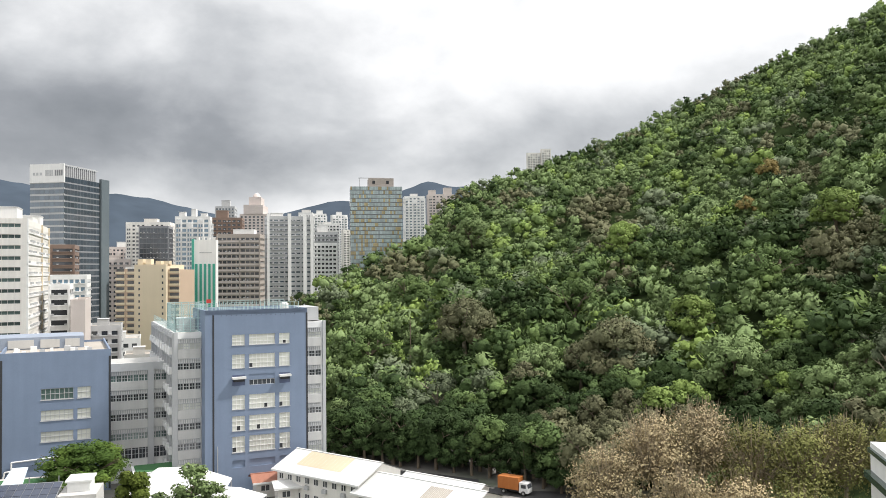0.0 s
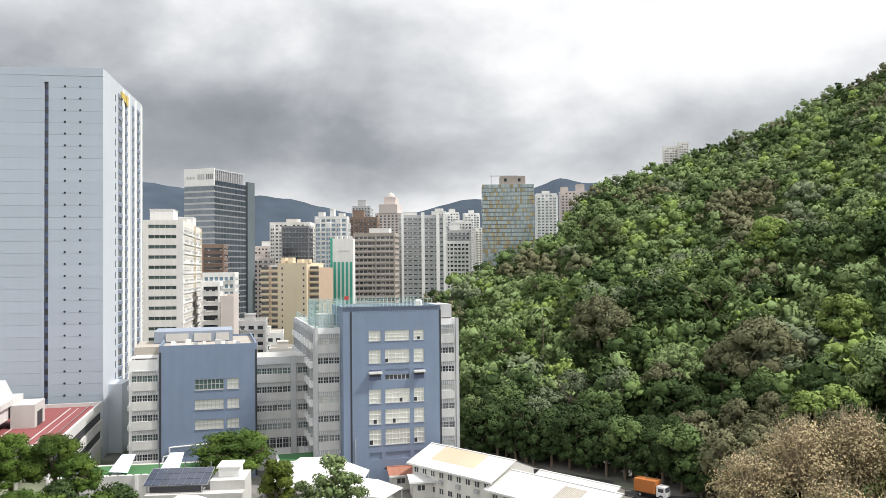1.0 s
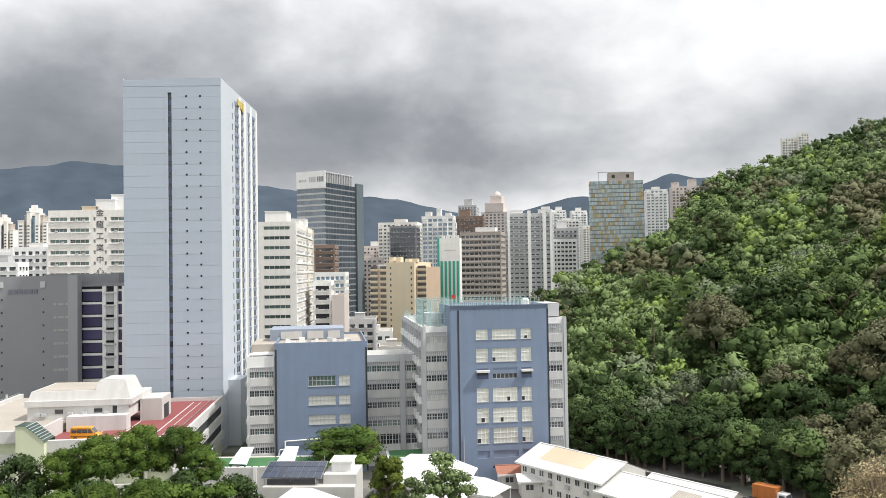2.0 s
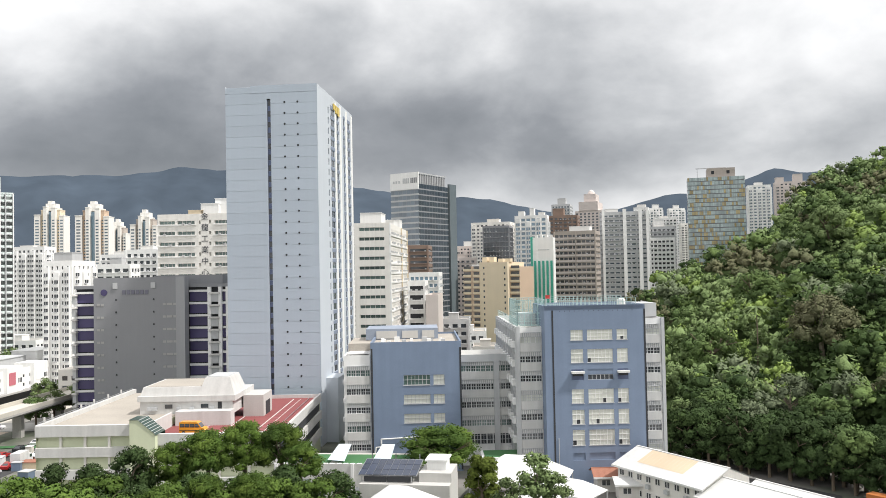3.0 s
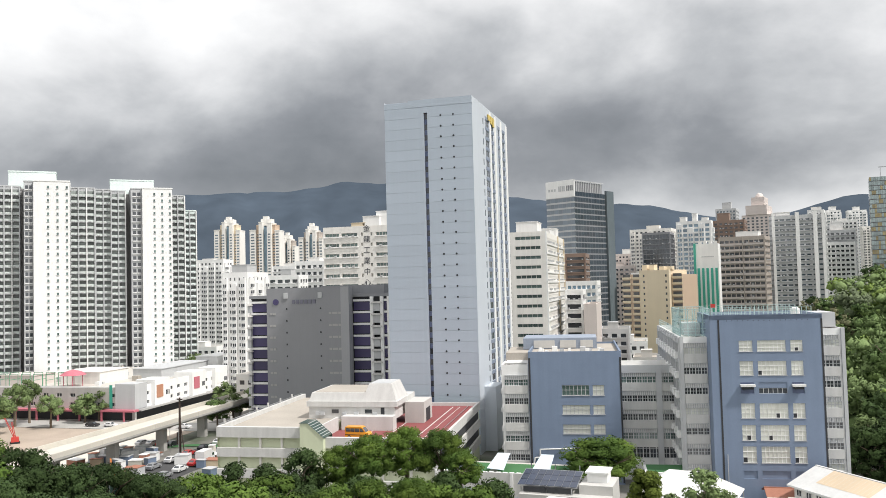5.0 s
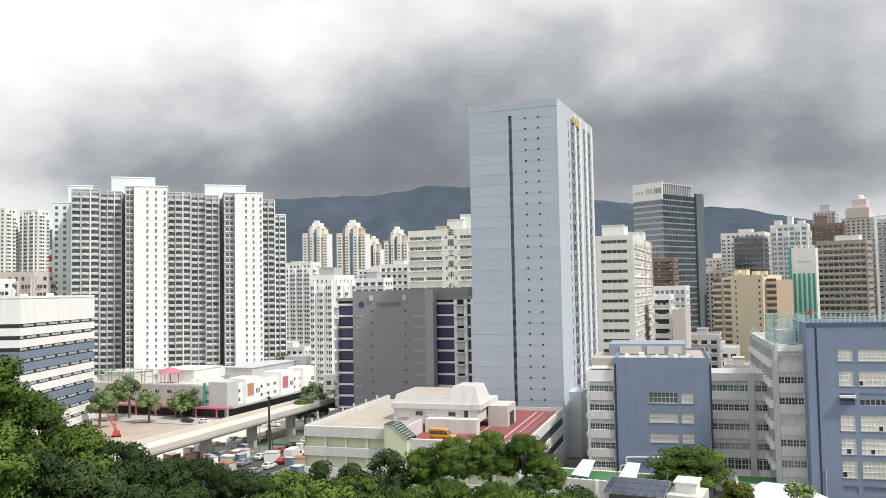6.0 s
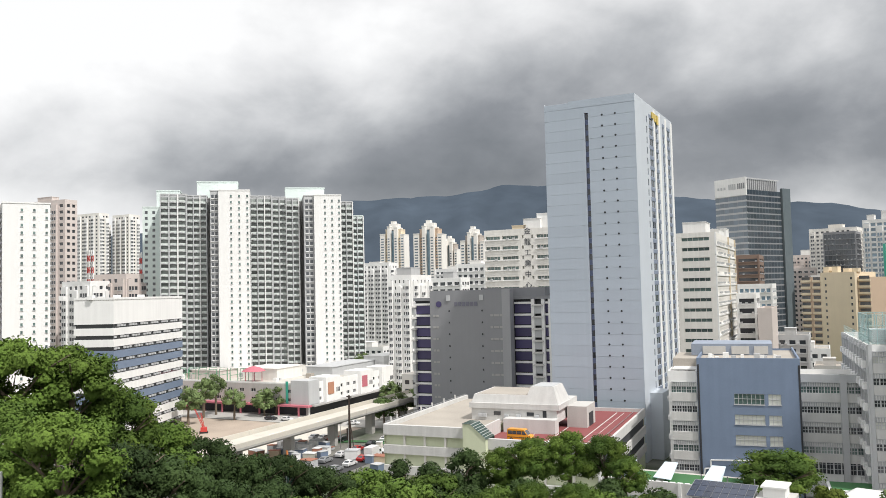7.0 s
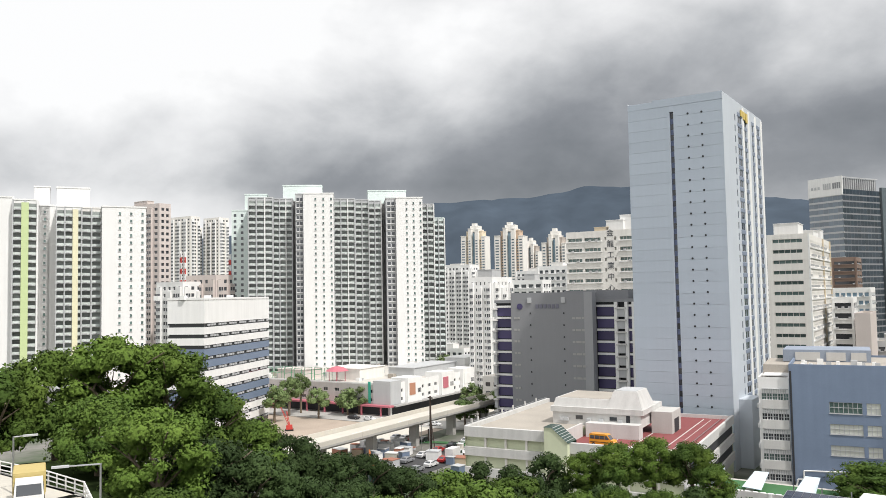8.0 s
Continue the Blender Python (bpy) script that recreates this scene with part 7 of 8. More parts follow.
gable_shed("site_office", "long white roofed shed with a sun bleached roof patch", pose(-31.0, 151.0, 0, 0, 0, -36), 20, 11.5, 5.9, 8.2, SHEET_WHITE, patch=(3.5, 14.5, 0.25, 0.95, SHEET_TAN))
gable_shed("site_office", "long white roofed shed stepped down beside another", pose(-15.0, 138.4, 0, 0, 0, -36), 22, 11.5, 4.7, 6.7, SHEET_WHITE, patch=(12.5, 17.0, 0.15, 0.8, ROOF_GREY))
gable_shed("lean_to", "white roofed lean-to behind the sheds", pose(-8.0, 150.5, 0, 0, 0, -36), 16, 5.0, 3.4, 4.4, SHEET_WHITE, windows_n=3)
gable_shed("rusty_shed", "low shed with a rusty brown roof", pose(-35.0, 151.5, 0, 0, 0, 22), 6.5, 4.5, 3.2, 4.0, SHEET_RUST, windows_n=2)
gable_shed("low_shed", "low shed with a pale sheet roof", pose(-30.0, 146.5, 0, 0, 0, 20), 6.0, 4.0, 3.4, 3.9, SHEET_WHITE, windows_n=2)


def canopy(at, w, d, eave, peak, label):
    """A white hipped canopy on posts."""
    ob = thing("canopy", label, "canopy", at)
    r = min(w, d) / 2
    a, c = (-w / 2 + r * 0.9, 0), (w / 2 - r * 0.9, 0)
    P = [(-w / 2, -d / 2, eave), (w / 2, -d / 2, eave), (w / 2, d / 2, eave), (-w / 2, d / 2, eave)]
    A, C = (*a, peak), (*c, peak)
    for q in ([P[0], P[1], C, A], [P[1], P[2], C], [P[2], P[3], A, C], [P[3], P[0], A]):
        b = Build().poly(q)
        b.poly([(x, y, z - 0.1) for x, y, z in q[::-1]])
        part("roof_panel", b, SHEET_WHITE, ob)
    part("valance", Build().box(-w / 2, w / 2, -d / 2 - 0.05, -d / 2, eave - 0.35, eave).box(-w / 2 - 0.05, -w / 2, -d / 2, d / 2, eave - 0.35, eave), SHEET_WHITE, ob)
    for x in (-w / 2 + 0.2, w / 2 - 0.2):
        for y in (-d / 2 + 0.2, d / 2 - 0.2):
            part("post", Build().box(x - 0.08, x + 0.08, y - 0.08, y + 0.08, 0, eave), LIGHT_GREY, ob)
    return ob


canopy(pose(-46.5, 141.5, 0, 0, 0, 6), 17, 12, 4.6, 8.3, "white hipped canopy roof over a yard")
canopy(pose(-36.0, 137.0, 0, 0, 0, -14), 10, 7, 4.0, 6.0, "small white canopy roof over a yard")
canopy(pose(-40.5, 128.5, 0, 0, 0, 10), 10, 8, 4.0, 6.2, "small white canopy roof over a yard")
canopy(pose(-56.5, 111.5, 0, 0, 0, 8), 11, 9, 6.5, 9.4, "white hipped canopy near a solar roof")


def turf_court():
    """A white walled block with a turf roof, pale blue awnings, and a solar roofed outbuilding in front."""
    at = pose(-86.5, 121.5, 0, 0, 0, 17)
    ob = thing("court_building", "low white block with a green turf roof court", "building", at)
    w, d, h = 29.0, 12.5, 8.2
    cols = [(1.5 - w / 2, 6.8 - w / 2), (8.4 - w / 2, 13.8 - w / 2)]
    b = Build()
    pierced(b, pose(w / 2, 0, 0), w, 0, h, cols, [(4.0, 5.5)], 0.25)
    b.box(0, 0.25, 0.02, d, 0, h).box(w - 0.25, w, 0.02, d, 0, h).box(0.25, w - 0.25, 0.02, 0.3, h - 1.0, h)
    part("wall", b, AGED_WHITE, ob)
    for c0, c1 in cols:
        part("window", window_mesh(c1 - c0, 1.5, 4, 1, PALE_GLASS, WHITE), None, ob, at=pose(w / 2 + (c0 + c1) / 2, 0.2, 4.0))
    part("roof", Build().box(0.25, w - 0.25, 0.3, d, h - 1.2, h - 0.9), ROOF_LIGHT, ob)
    for x0, x1 in ((0.5, 9.0), (10.5, 18.0), (19, 26)):
        part("turf", Build().box(x0, x1, 2.8, d - 1.2, h - 0.9, h - 0.86), TURF, ob)
    for x in (1.2, 8.8, 17.2):
        s = Build()
        q = [(x, 4.0, h - 0.2), (x + 3.4, 3.0, h - 0.2), (x + 3.0, d - 2, h + 1.3), (x + 0.6, d - 2, h + 1.3)]
        s.poly(q).poly([(a, c, z - 0.06) for a, c, z in q[::-1]])
        part("awning", s, PALE_BLUE_CLOTH, ob, "pale blue cloth awning")
    for i in range(22):
        x = 1 + i * 1.25
        box_part("white_block", WHITE, ob, x, x + 0.8, 2.0, 2.5, h - 0.9, h - 0.4)
    for x in (0.2, w / 2 - 0.4, w - 0.6):
        part("pier", Build().box(x, x + 0.5, -0.25, 0.0, 0, h + 0.1), WHITE, ob)
    at = pose(-66.5, 117.0, 0, 0, 0, 14)
    so = thing("outbuilding", "grey outbuilding with a tilted solar panel roof", "building", at)
    part("wall", Build().box(0, 15.0, 0, 9.0, 0, 7.4), MID_LIGHT, so)
    part("wall_upper", Build().box(9.6, 15, 2.0, 8.8, 7.4, 8.9), MID_LIGHT, so)
    part("stair_house", Build().box(10.6, 13.8, 4, 8, 8.9, 10.4).box(10.3, 14.1, 3.7, 8.3, 10.4, 10.65), WHITE, so)
    tilt = pose(4.4, 4.4, 9.3, 12, 0, 0)
    frame_ = Build().box(-5.0, 5.0, -3.3, 3.0, -0.15, -0.05)
    part("solar_rack", frame_, STEEL, so, at=tilt)
    cell = Build().box(-0.58, 0.58, -0.95, 0.95, 0, 0.05).mesh("solar_panel", SOLAR)
    for i in range(8):
        for k in range(3):
            part("solar_panel", cell, None, so, at=tilt @ pose(-4.3 + 1.23 * i, -2.2 + 2.0 * k, -0.04))
    for x in (0.2, 4.4, 8.6):
        for y in (0.8, 8.0):
            part("post", Build().box(x - 0.08, x + 0.08, y, y + 0.16, 7.6, 8.5 if y < 4 else 10.6), STEEL, so)
    for k in range(3):
        part("side_gantry", Build().box(-1.2, 0, 0.5 + 2.5 * k, 2.4 + 2.5 * k, 6.0 - 0.8 * k, 6.2 - 0.8 * k), STEEL, so)
    # shade under the solar rack, laid on as a dark sheet
    box_part("dark_opening", DARK, so, 0.6, 8.4, 0.8, 0.9, 7.62, 8.5)


turf_court()
# solar panels on the far shed's end
sp = thing("solar_array", "dark solar panel array on a low roof", "solar panel", pose(3.4, 125.6, 5.2, 18, 0, -36))
cell = Build().box(-0.7, 0.7, -0.95, 0.95, 0, 0.06).mesh("solar_panel", SOLAR)
part("rack", Build().box(-4.4, 4.4, -2.1, 2.1, -5.4, -0.05), MID_LIGHT, sp)
for i in range(6):
    for k in range(2):
        part("solar_panel", cell, None, sp, at=pose(-3.6 + 1.45 * i, -1.0 + 2.0 * k, 0))
# the green trimmed house at the wood's edge
gh = thing("green_trim_house", "white house with dark green eaves among trees", "house", pose(37.0, 65.6, 0, 0, 0, -14))
part("wall", Build().box(0, 12, 0, 10, 0, 25.8), WHITE, gh)
part("eaves", Build().box(-0.6, 12, -0.6, 10, 22.6, 23.2).box(-0.25, 12, -0.25, 10, 24.9, 25.3), DARK_GREEN, gh, "dark green eaves board")
part("window", window_mesh(2.0, 1.4, 3, 1, GLASS_DARK, DARK_GREEN), None, gh, at=pose(3, -0.02, 23.6))


# ---------------------------------------------------------------- streets, flyover, market block, vehicles
def strip(name, label, pts, width, z, mat, category):
    """A flat road along points."""
    b = Build()
    for (x0, y0), (x1, y1) in zip(pts, pts[1:]):
        n = Vector((-(y1 - y0), x1 - x0, 0)).normalized() * width / 2
        b.poly([(x0 + n.x, y0 + n.y, z), (x0 - n.x, y0 - n.y, z), (x1 - n.x, y1 - n.y, z), (x1 + n.x, y1 + n.y, z)])
    return tagged(new(name, b.mesh(name, mat)), label, category, kind="structure")


def guv(u, v):
    p = GU * u + GV * v
    return p.x, p.y


BARE_SOIL = material("sandy_bare_soil", (0.40, 0.33, 0.27), 0.95, vary=0.25, blot=0.1)
strip("bare_ground", "sandy bare ground beside the street", [guv(-260, 196), guv(-134, 196)], 42, 0.03, BARE_SOIL, "ground")
strip("road", "grey asphalt street under the flyover", [guv(-112, 120), guv(-112, 400)], 14, 0.06, ASPHALT, "road")
strip("road_2", "grey asphalt street before the market", [guv(-260, 224), guv(-100, 224)], 13, 0.09, CONCRETE, "road")
strip("pavement", "pale concrete forecourt beside the market", [guv(-150, 140), guv(-150, 330)], 24, 0.04, ROAD_CONC, "pavement")
strip("lane", "dark asphalt lane along the hill's foot", [(40, 138), (14, 155), (-10, 168), (-26, 176)], 8, 0.05, ASPHALT, "road")
strip("road_4", "grey asphalt street between the towers", [(-64, 230), (-190, 560)], 12, 0.05, ASPHALT, "road")


def flyover():
    ob = thing("flyover", "pale concrete flyover with solid parapets on piers", "flyover", grid(-127, 0))
    v0, v1, step, z, w = 120, 380, 20, 7.6, 9.6
    n = (v1 - v0) // step
    for k in range(n):
        a, c = v0 + k * step, v0 + (k + 1) * step - 0.06
        part("deck", Build().box(-w / 2, w / 2, a, c, z - 0.5, z).box(-w / 4, w / 4, a, c, z - 1.5, z - 0.5), CONCRETE, ob)
        part("carriageway", Build().box(-w / 2 + 0.5, w / 2 - 0.5, a, c, z, z + 0.03), ROAD_CONC, ob)
        for x in (-w / 2, w / 2 - 0.3):
            part("parapet", Build().box(x, x + 0.3, a, c, z, z + 1.1), ROAD_CONC, ob)
        part("pier", Build().box(-1.2, 1.2, a + 9, a + 10.6, 0, z - 1.5), CONCRETE, ob)
        part("lane_line", Build().box(-0.08, 0.08, a + 2, a + 9, z + 0.03, z + 0.04), WHITE, ob)


flyover()


MARKET_GREY = material("pinkish_grey_render", (0.50, 0.475, 0.46), 0.85, vary=0.1, stain=0.16)


def market():
    """The low market block with a rose canopy, roof plant and coloured panels."""
    ob = thing("market_building", "low grey and white market block with rose canopies", "building", grid(-165, 232))
    W, D, h = 74.0, 92.0, 10.6
    rows = [(4.6, 5.8), (7.6, 8.8)]
    b = Build()
    pierced(b, pose(-W / 2, 0, 0), W, 0, h, even(W, 14, 0.4), rows, 0.3)
    part("front_wall", b, MARKET_GREY, ob)
    windows(ob, pose(-W / 2, 0, 0), even(W, 14, 0.4), rows, 0.3, GLASS_DARK, WHITE, 2, 1)
    b = Build()
    pierced(b, pose(0, D / 2, 0, 0, 0, 90), D, 0, h, even(D, 20, 0.45), rows, 0.3)
    part("side_wall", b, WHITE, ob)
    windows(ob, pose(0, D / 2, 0, 0, 0, 90), even(D, 20, 0.45), rows, 0.3, GLASS_DARK, WHITE, 2, 1)
    part("roof", Build().box(-W, -0.3, 0.3, D, h - 0.8, h - 0.5), ROOF_LIGHT, ob)
    part("parapet", Build().box(-W, 0, 0, 0.3, h, h + 0.5).box(-0.3, 0, 0.3, D, h, h + 0.5), WHITE, ob)
    part("street_canopy", Build().box(-W, 1.6, -2.6, 0, 3.2, 3.8), ROSE, ob, "rose painted street canopy")
    part("street_canopy", Build().box(0, 2.4, 0.2, D, 3.2, 3.7), MID_GREY, ob)
    # shop interiors aren't built; dark boxes paint their shade
    part("shopfront", Build().box(-W + 1, -1, -0.06, 0.1, 0.2, 3.1).box(-0.1, 0.06, 1, D - 1, 0.2, 3.1), DARK, ob, "dark sheets for the shade inside open shopfronts")
    for i in range(9):
        part("post", Build().box(-W + 4 + 8.4 * i, -W + 4.5 + 8.4 * i, -2.4, -1.9, 0, 3.2), ROSE, ob)
    for y, mat, lab in ((9, ORANGE_PANEL, "orange sign panel"), (32, ROSE, "rose roof canopy"), (48, WHITE, "white stair tower"), (66, WHITE, "white stair tower")):
        part("bay", Build().box(-6, 1.4, y, y + 9, 3.7, h + 1.7), WHITE, ob)
        for k in range(3):
            box_part("bay_window", GLASS_DARK, ob, 1.38, 1.45, y + 6.4 + 0.8 * k, y + 6.9 + 0.8 * k, 6.6, 8.2)
        part("sign_panel", Build().box(1.4, 1.6, y + 1, y + 4.6, 6.2, h - 0.2), mat, ob, lab)
    part("corner_tower", Build().box(-7, 0.5, -0.5, 6, 3.8, h + 1.4), LIGHT_GREY, ob)
    box_part("teal_strip", GREEN, ob, -9.4, -8.4, -0.2, 0, 4, h + 1)
    for x0, x1, y0, y1, hh, m in ((-40, -24, 14, 30, 3.6, WARM_WHITE), (-22, -10, 30, 62, 3.0, LIGHT_GREY), (-18, -8, 66, 84, 4.2, WHITE), (-60, -46, 8, 18, 3.0, PINK)):
        part("roof_house", Build().box(x0, x1, y0, y1, h - 0.5, h + hh).box(x0 - 0.3, x1 + 0.3, y0 - 0.3, y1 + 0.3, h + hh, h + hh + 0.25), m, ob)
    pav = Build()
    pav.tube([(-30, 8, h + 3.4), (-30, 8, h + 4.6), (-30, 8, h + 5.2)], [4.4, 2.6, 0.3], 12)
    for a in range(4):
        g = a * math.pi / 2 + 0.6
        pav.box(-30 + 3 * math.cos(g) - 0.1, -30 + 3 * math.cos(g) + 0.1, 8 + 3 * math.sin(g) - 0.1, 8 + 3 * math.sin(g) + 0.1, h - 0.5, h + 3.5)
    part("roof_pavilion", pav, ROSE, ob, "rose domed roof pavilion")
    for i in range(6):
        x = -62 + 5 * i
        fr = Build()
        for dx in (0, 3.6):
            for dy in (0, 6):
                fr.box(x + dx, x + dx + 0.15, 3 + dy, 3.15 + dy, h - 0.5, h + 4.2)
        fr.box(x, x + 3.7, 3, 3.15, h + 4.05, h + 4.2).box(x, x + 3.7, 9, 9.15, h + 4.05, h + 4.2).box(x, x + 0.15, 3, 9, h + 2, h + 2.15)
        part("play_frame", fr, GREEN_FRAME, ob, "green steel court frame")
    random.seed(31)
    for i in range(40):
        x, y, s = random.uniform(-W + 3, -2), random.uniform(2, D - 4), random.uniform(0.6, 1.8)
        box_part("roof_unit", (WHITE, LIGHT_GREY, ROOF_GREY)[i % 3], ob, x, x + 1.6 * s, y, y + 1.4 * s, h - 0.5, h - 0.5 + 1.1 * s)


ORANGE_PANEL = material("orange_panel", (0.44, 0.22, 0.14), 0.6, vary=0.08)
GREEN_FRAME = material("green_steel_paint", (0.10, 0.30, 0.17), 0.5)
market()


def wheel(parent, x, y, z, r=0.34, w=0.24):
    b = Build()
    b.tube([(x, y - w / 2, z), (x, y + w / 2, z)], [r, r], 12)
    t = part("tyre", b, TYRE, parent)
    c = Build()
    c.tube([(x, y - w / 2 - 0.01, z), (x, y + w / 2 + 0.01, z)], [r * 0.55, r * 0.55], 10)
    part("rim", c, STEEL, t)


def profile_body(pts, half, taper=0.12, top=1.2):
    """A vehicle body from a side outline: x forward, z up; it narrows above the height top."""
    b = Build()
    n = len(pts)
    W = [half if z < top else half - taper for _, z in pts]
    L = [(x, -w, z) for (x, z), w in zip(pts, W)]
    R = [(x, w, z) for (x, z), w in zip(pts, W)]
    b.poly(L).poly(R[::-1])
    for i in range(n):
        j = (i + 1) % n
        b.poly([L[i], R[i], R[j], L[j]])
    return b


def van(at):
    """A long yellow school van with dark windows."""
    ob = thing("school_van", "yellow school van parked on the red roof deck", "van", at)
    part("body", profile_body([(-2.5, 0.35), (2.3, 0.35), (2.5, 0.8), (2.3, 1.15), (1.75, 1.3), (1.1, 2.15), (0.8, 2.3), (-2.4, 2.3), (-2.5, 2.1)], 0.95), VAN_YELLOW, ob)
    for s in (-1, 1):
        for x0, x1 in ((-2.3, -1.45), (-1.35, -0.5), (-0.4, 0.5)):
            part("window", Build().box(x0, x1, s * 0.88 - 0.03, s * 0.88 + 0.03, 1.35, 2.0), GLASS_DARK, ob)
        part("cab_window", Build().poly([(0.62, s * 0.9, 1.35), (1.5, s * 0.9, 1.35), (1.08, s * 0.9, 2.0), (0.62, s * 0.9, 2.0)][:: -s]), GLASS_DARK, ob)
        part("headlight", Build().box(2.3, 2.46, s * 0.7 - 0.15, s * 0.7 + 0.15, 0.75, 0.98), WHITE, ob)
        part("stripe", Build().box(-2.4, 2.2, s * 0.955 - 0.01, s * 0.955 + 0.01, 0.75, 0.85), DARK, ob)
    part("windscreen", Build().poly([(1.76, -0.75, 1.32), (1.76, 0.75, 1.32), (1.14, 0.72, 2.12), (1.14, -0.72, 2.12)]), GLASS_DARK, ob)
    part("bumper", Build().box(2.35, 2.58, -0.92, 0.92, 0.35, 0.6), DARK, ob)
    for x in (-1.6, 1.6):
        for y in (-0.85, 0.85):
            wheel(ob, x, y, 0.35)
    return ob


cp = pose(-126.6, 105.4, 0, 0, 0, 23)
van(cp @ pose(27.2, 4.6, 12.7, 0, 0, -6))


def car(at, mat, label, group="parked cars"):
    ob = thing("car", label, "car", at, group)
    part("body", profile_body([(-2.1, 0.3), (2.1, 0.3), (2.15, 0.65), (1.9, 0.85), (0.95, 0.95), (0.4, 1.42), (-1.1, 1.45), (-1.8, 1.0), (-2.15, 0.9)], 0.86, 0.16, 1.3), mat, ob)
    part("windscreen", Build().poly([(0.98, -0.7, 0.98), (0.98, 0.7, 0.98), (0.5, 0.62, 1.38), (0.5, -0.62, 1.38)]), GLASS_DARK, ob)
    part("rear_window", Build().poly([(-1.72, 0.66, 1.06), (-1.72, -0.66, 1.06), (-1.18, -0.6, 1.42), (-1.18, 0.6, 1.42)]), GLASS_DARK, ob)
    for s in (-1, 1):
        part("side_window", Build().box(-1.1, 0.4, s * 0.80 - 0.03, s * 0.80 + 0.03, 1.0, 1.34), GLASS_DARK, ob)
    for x in (-1.3, 1.3):
        for y in (-0.78, 0.78):
            wheel(ob, x, y, 0.31, 0.31, 0.2)
    return ob


CAR_PAINTS = [(material("white_car_paint", (0.7, 0.7, 0.7), 0.3), "white parked saloon car"), (material("black_car_paint", (0.03, 0.03, 0.035), 0.25), "black parked saloon car"),
              (material("silver_car_paint", (0.4, 0.41, 0.43), 0.3, 0.4), "silver parked saloon car"), (material("red_car_paint", (0.4, 0.03, 0.03), 0.3), "red parked saloon car")]
random.seed(8)
spots = [(-108, 150 + 6.2 * i) for i in range(9)] + [(-116, 170 + 7.5 * i) for i in range(8)] + [(-140 - 6.5 * i, 221) for i in range(6)] + [(-137 + 3.2 * i, 196) for i in range(4)]
for i, (u, v) in enumerate(spots):
    m, lab = CAR_PAINTS[(0, 1, 2, 0, 3, 1, 0)[i % 7]]
    car(grid(u, v, 0.1, 90 if u > -120 else (0 if v > 210 else 80)), m, lab)


def lorry(at, box_mat, cab_mat, label, length=6.2, high=3.2):
    ob = thing("lorry", label, "lorry", at)
    part("cargo_box", Build().box(-length / 2, length / 2 - 1.9, -1.1, 1.1, 0.95, high), box_mat, ob)
    for i in range(6):
        x = -length / 2 + 0.3 + i * (length - 2.4) / 6
        for s in (-1, 1):
            part("rib", Build().box(x, x + 0.08, s * 1.1 - 0.04, s * 1.1 + 0.04, 1.0, high), box_mat, ob)
    part("cab", profile_body([(length / 2 - 1.8, 0.5), (length / 2, 0.5), (length / 2, 1.3), (length / 2 - 0.25, 2.3), (length / 2 - 1.8, 2.4)], 1.0, 0.08, 1.4), cab_mat, ob)
    part("windscreen", Build().poly([(length / 2 + 0.01, -0.85, 1.4), (length / 2 + 0.01, 0.85, 1.4), (length / 2 - 0.2, 0.82, 2.15), (length / 2 - 0.2, -0.82, 2.15)]), GLASS_DARK, ob)
    for s in (-1, 1):
        part("cab_window", Build().box(length / 2 - 1.4, length / 2 - 0.4, s * 0.97 - 0.03, s * 0.97 + 0.03, 1.4, 2.05), GLASS_DARK, ob)
        part("headlight", Build().box(length / 2 - 0.02, length / 2 + 0.04, s * 0.75 - 0.15, s * 0.75 + 0.15, 0.8, 1.0), WHITE, ob)
    part("chassis", Build().box(-length / 2 + 0.1, length / 2 - 0.2, -0.5, 0.5, 0.5, 0.95), DARK, ob)
    for x in (-length / 2 + 1.2, length / 2 - 0.9):
        for y in (-0.92, 0.92):
            wheel(ob, x, y, 0.45, 0.45, 0.3)
    return ob


lorry(pose(13.2, 153.0, 0.06, 0, 0, -32), TRUCK_ORANGE, CAR_PAINTS[0][0], "orange boxed lorry with a white cab under trees")
for x, y, r, m in ((-12, 163, 150, 0), (-7, 160, 148, 2), (-2, 158, 150, 0), (3, 155.5, 150, 1)):
    car(pose(x, y, 0.06, 0, 0, r), CAR_PAINTS[m][0], CAR_PAINTS[m][1])
lorry(grid(-127.5, 262, 7.65, 90), CAR_PAINTS[0][0], RED_WHITE_R, "white boxed lorry driving on the flyover", 8.0, 3.6)
lorry(grid(-133, 178, 0.1, 70), CAR_PAINTS[0][0], CAR_PAINTS[2][0], "white boxed lorry parked beside a work site")
lorry(grid(-107, 178, 0.1, 95), CAR_PAINTS[0][0], CAR_PAINTS[0][0], "white boxed lorry parked beside the street")


def bus(at, label):
    ob = thing("bus", label, "bus", at)
    part("body", Build().box(-5.4, 5.4, -1.25, 1.25, 0.4, 4.2), DARK_BODY, ob)
    for s in (-1, 1):
        for z in (1.3, 2.9):
            for i in range(8):
                part("window", Build().box(-5.1 + 1.3 * i, -4.0 + 1.3 * i, s * 1.25 - 0.02, s * 1.25 + 0.02, z, z + 0.8), GLASS_DARK, ob)
    for x in (-3.4, 3.4):
        for y in (-1.1, 1.1):
            wheel(ob, x, y, 0.5, 0.5, 0.3)


DARK_BODY = material("maroon_bus_paint", (0.10, 0.07, 0.07), 0.4, vary=0.05)
bus(grid(-101.5, 205, 0.1, 88), "dark double decker bus parked by the street")
bus(grid(-101.5, 218, 0.1, 88), "dark double decker bus parked by the street")


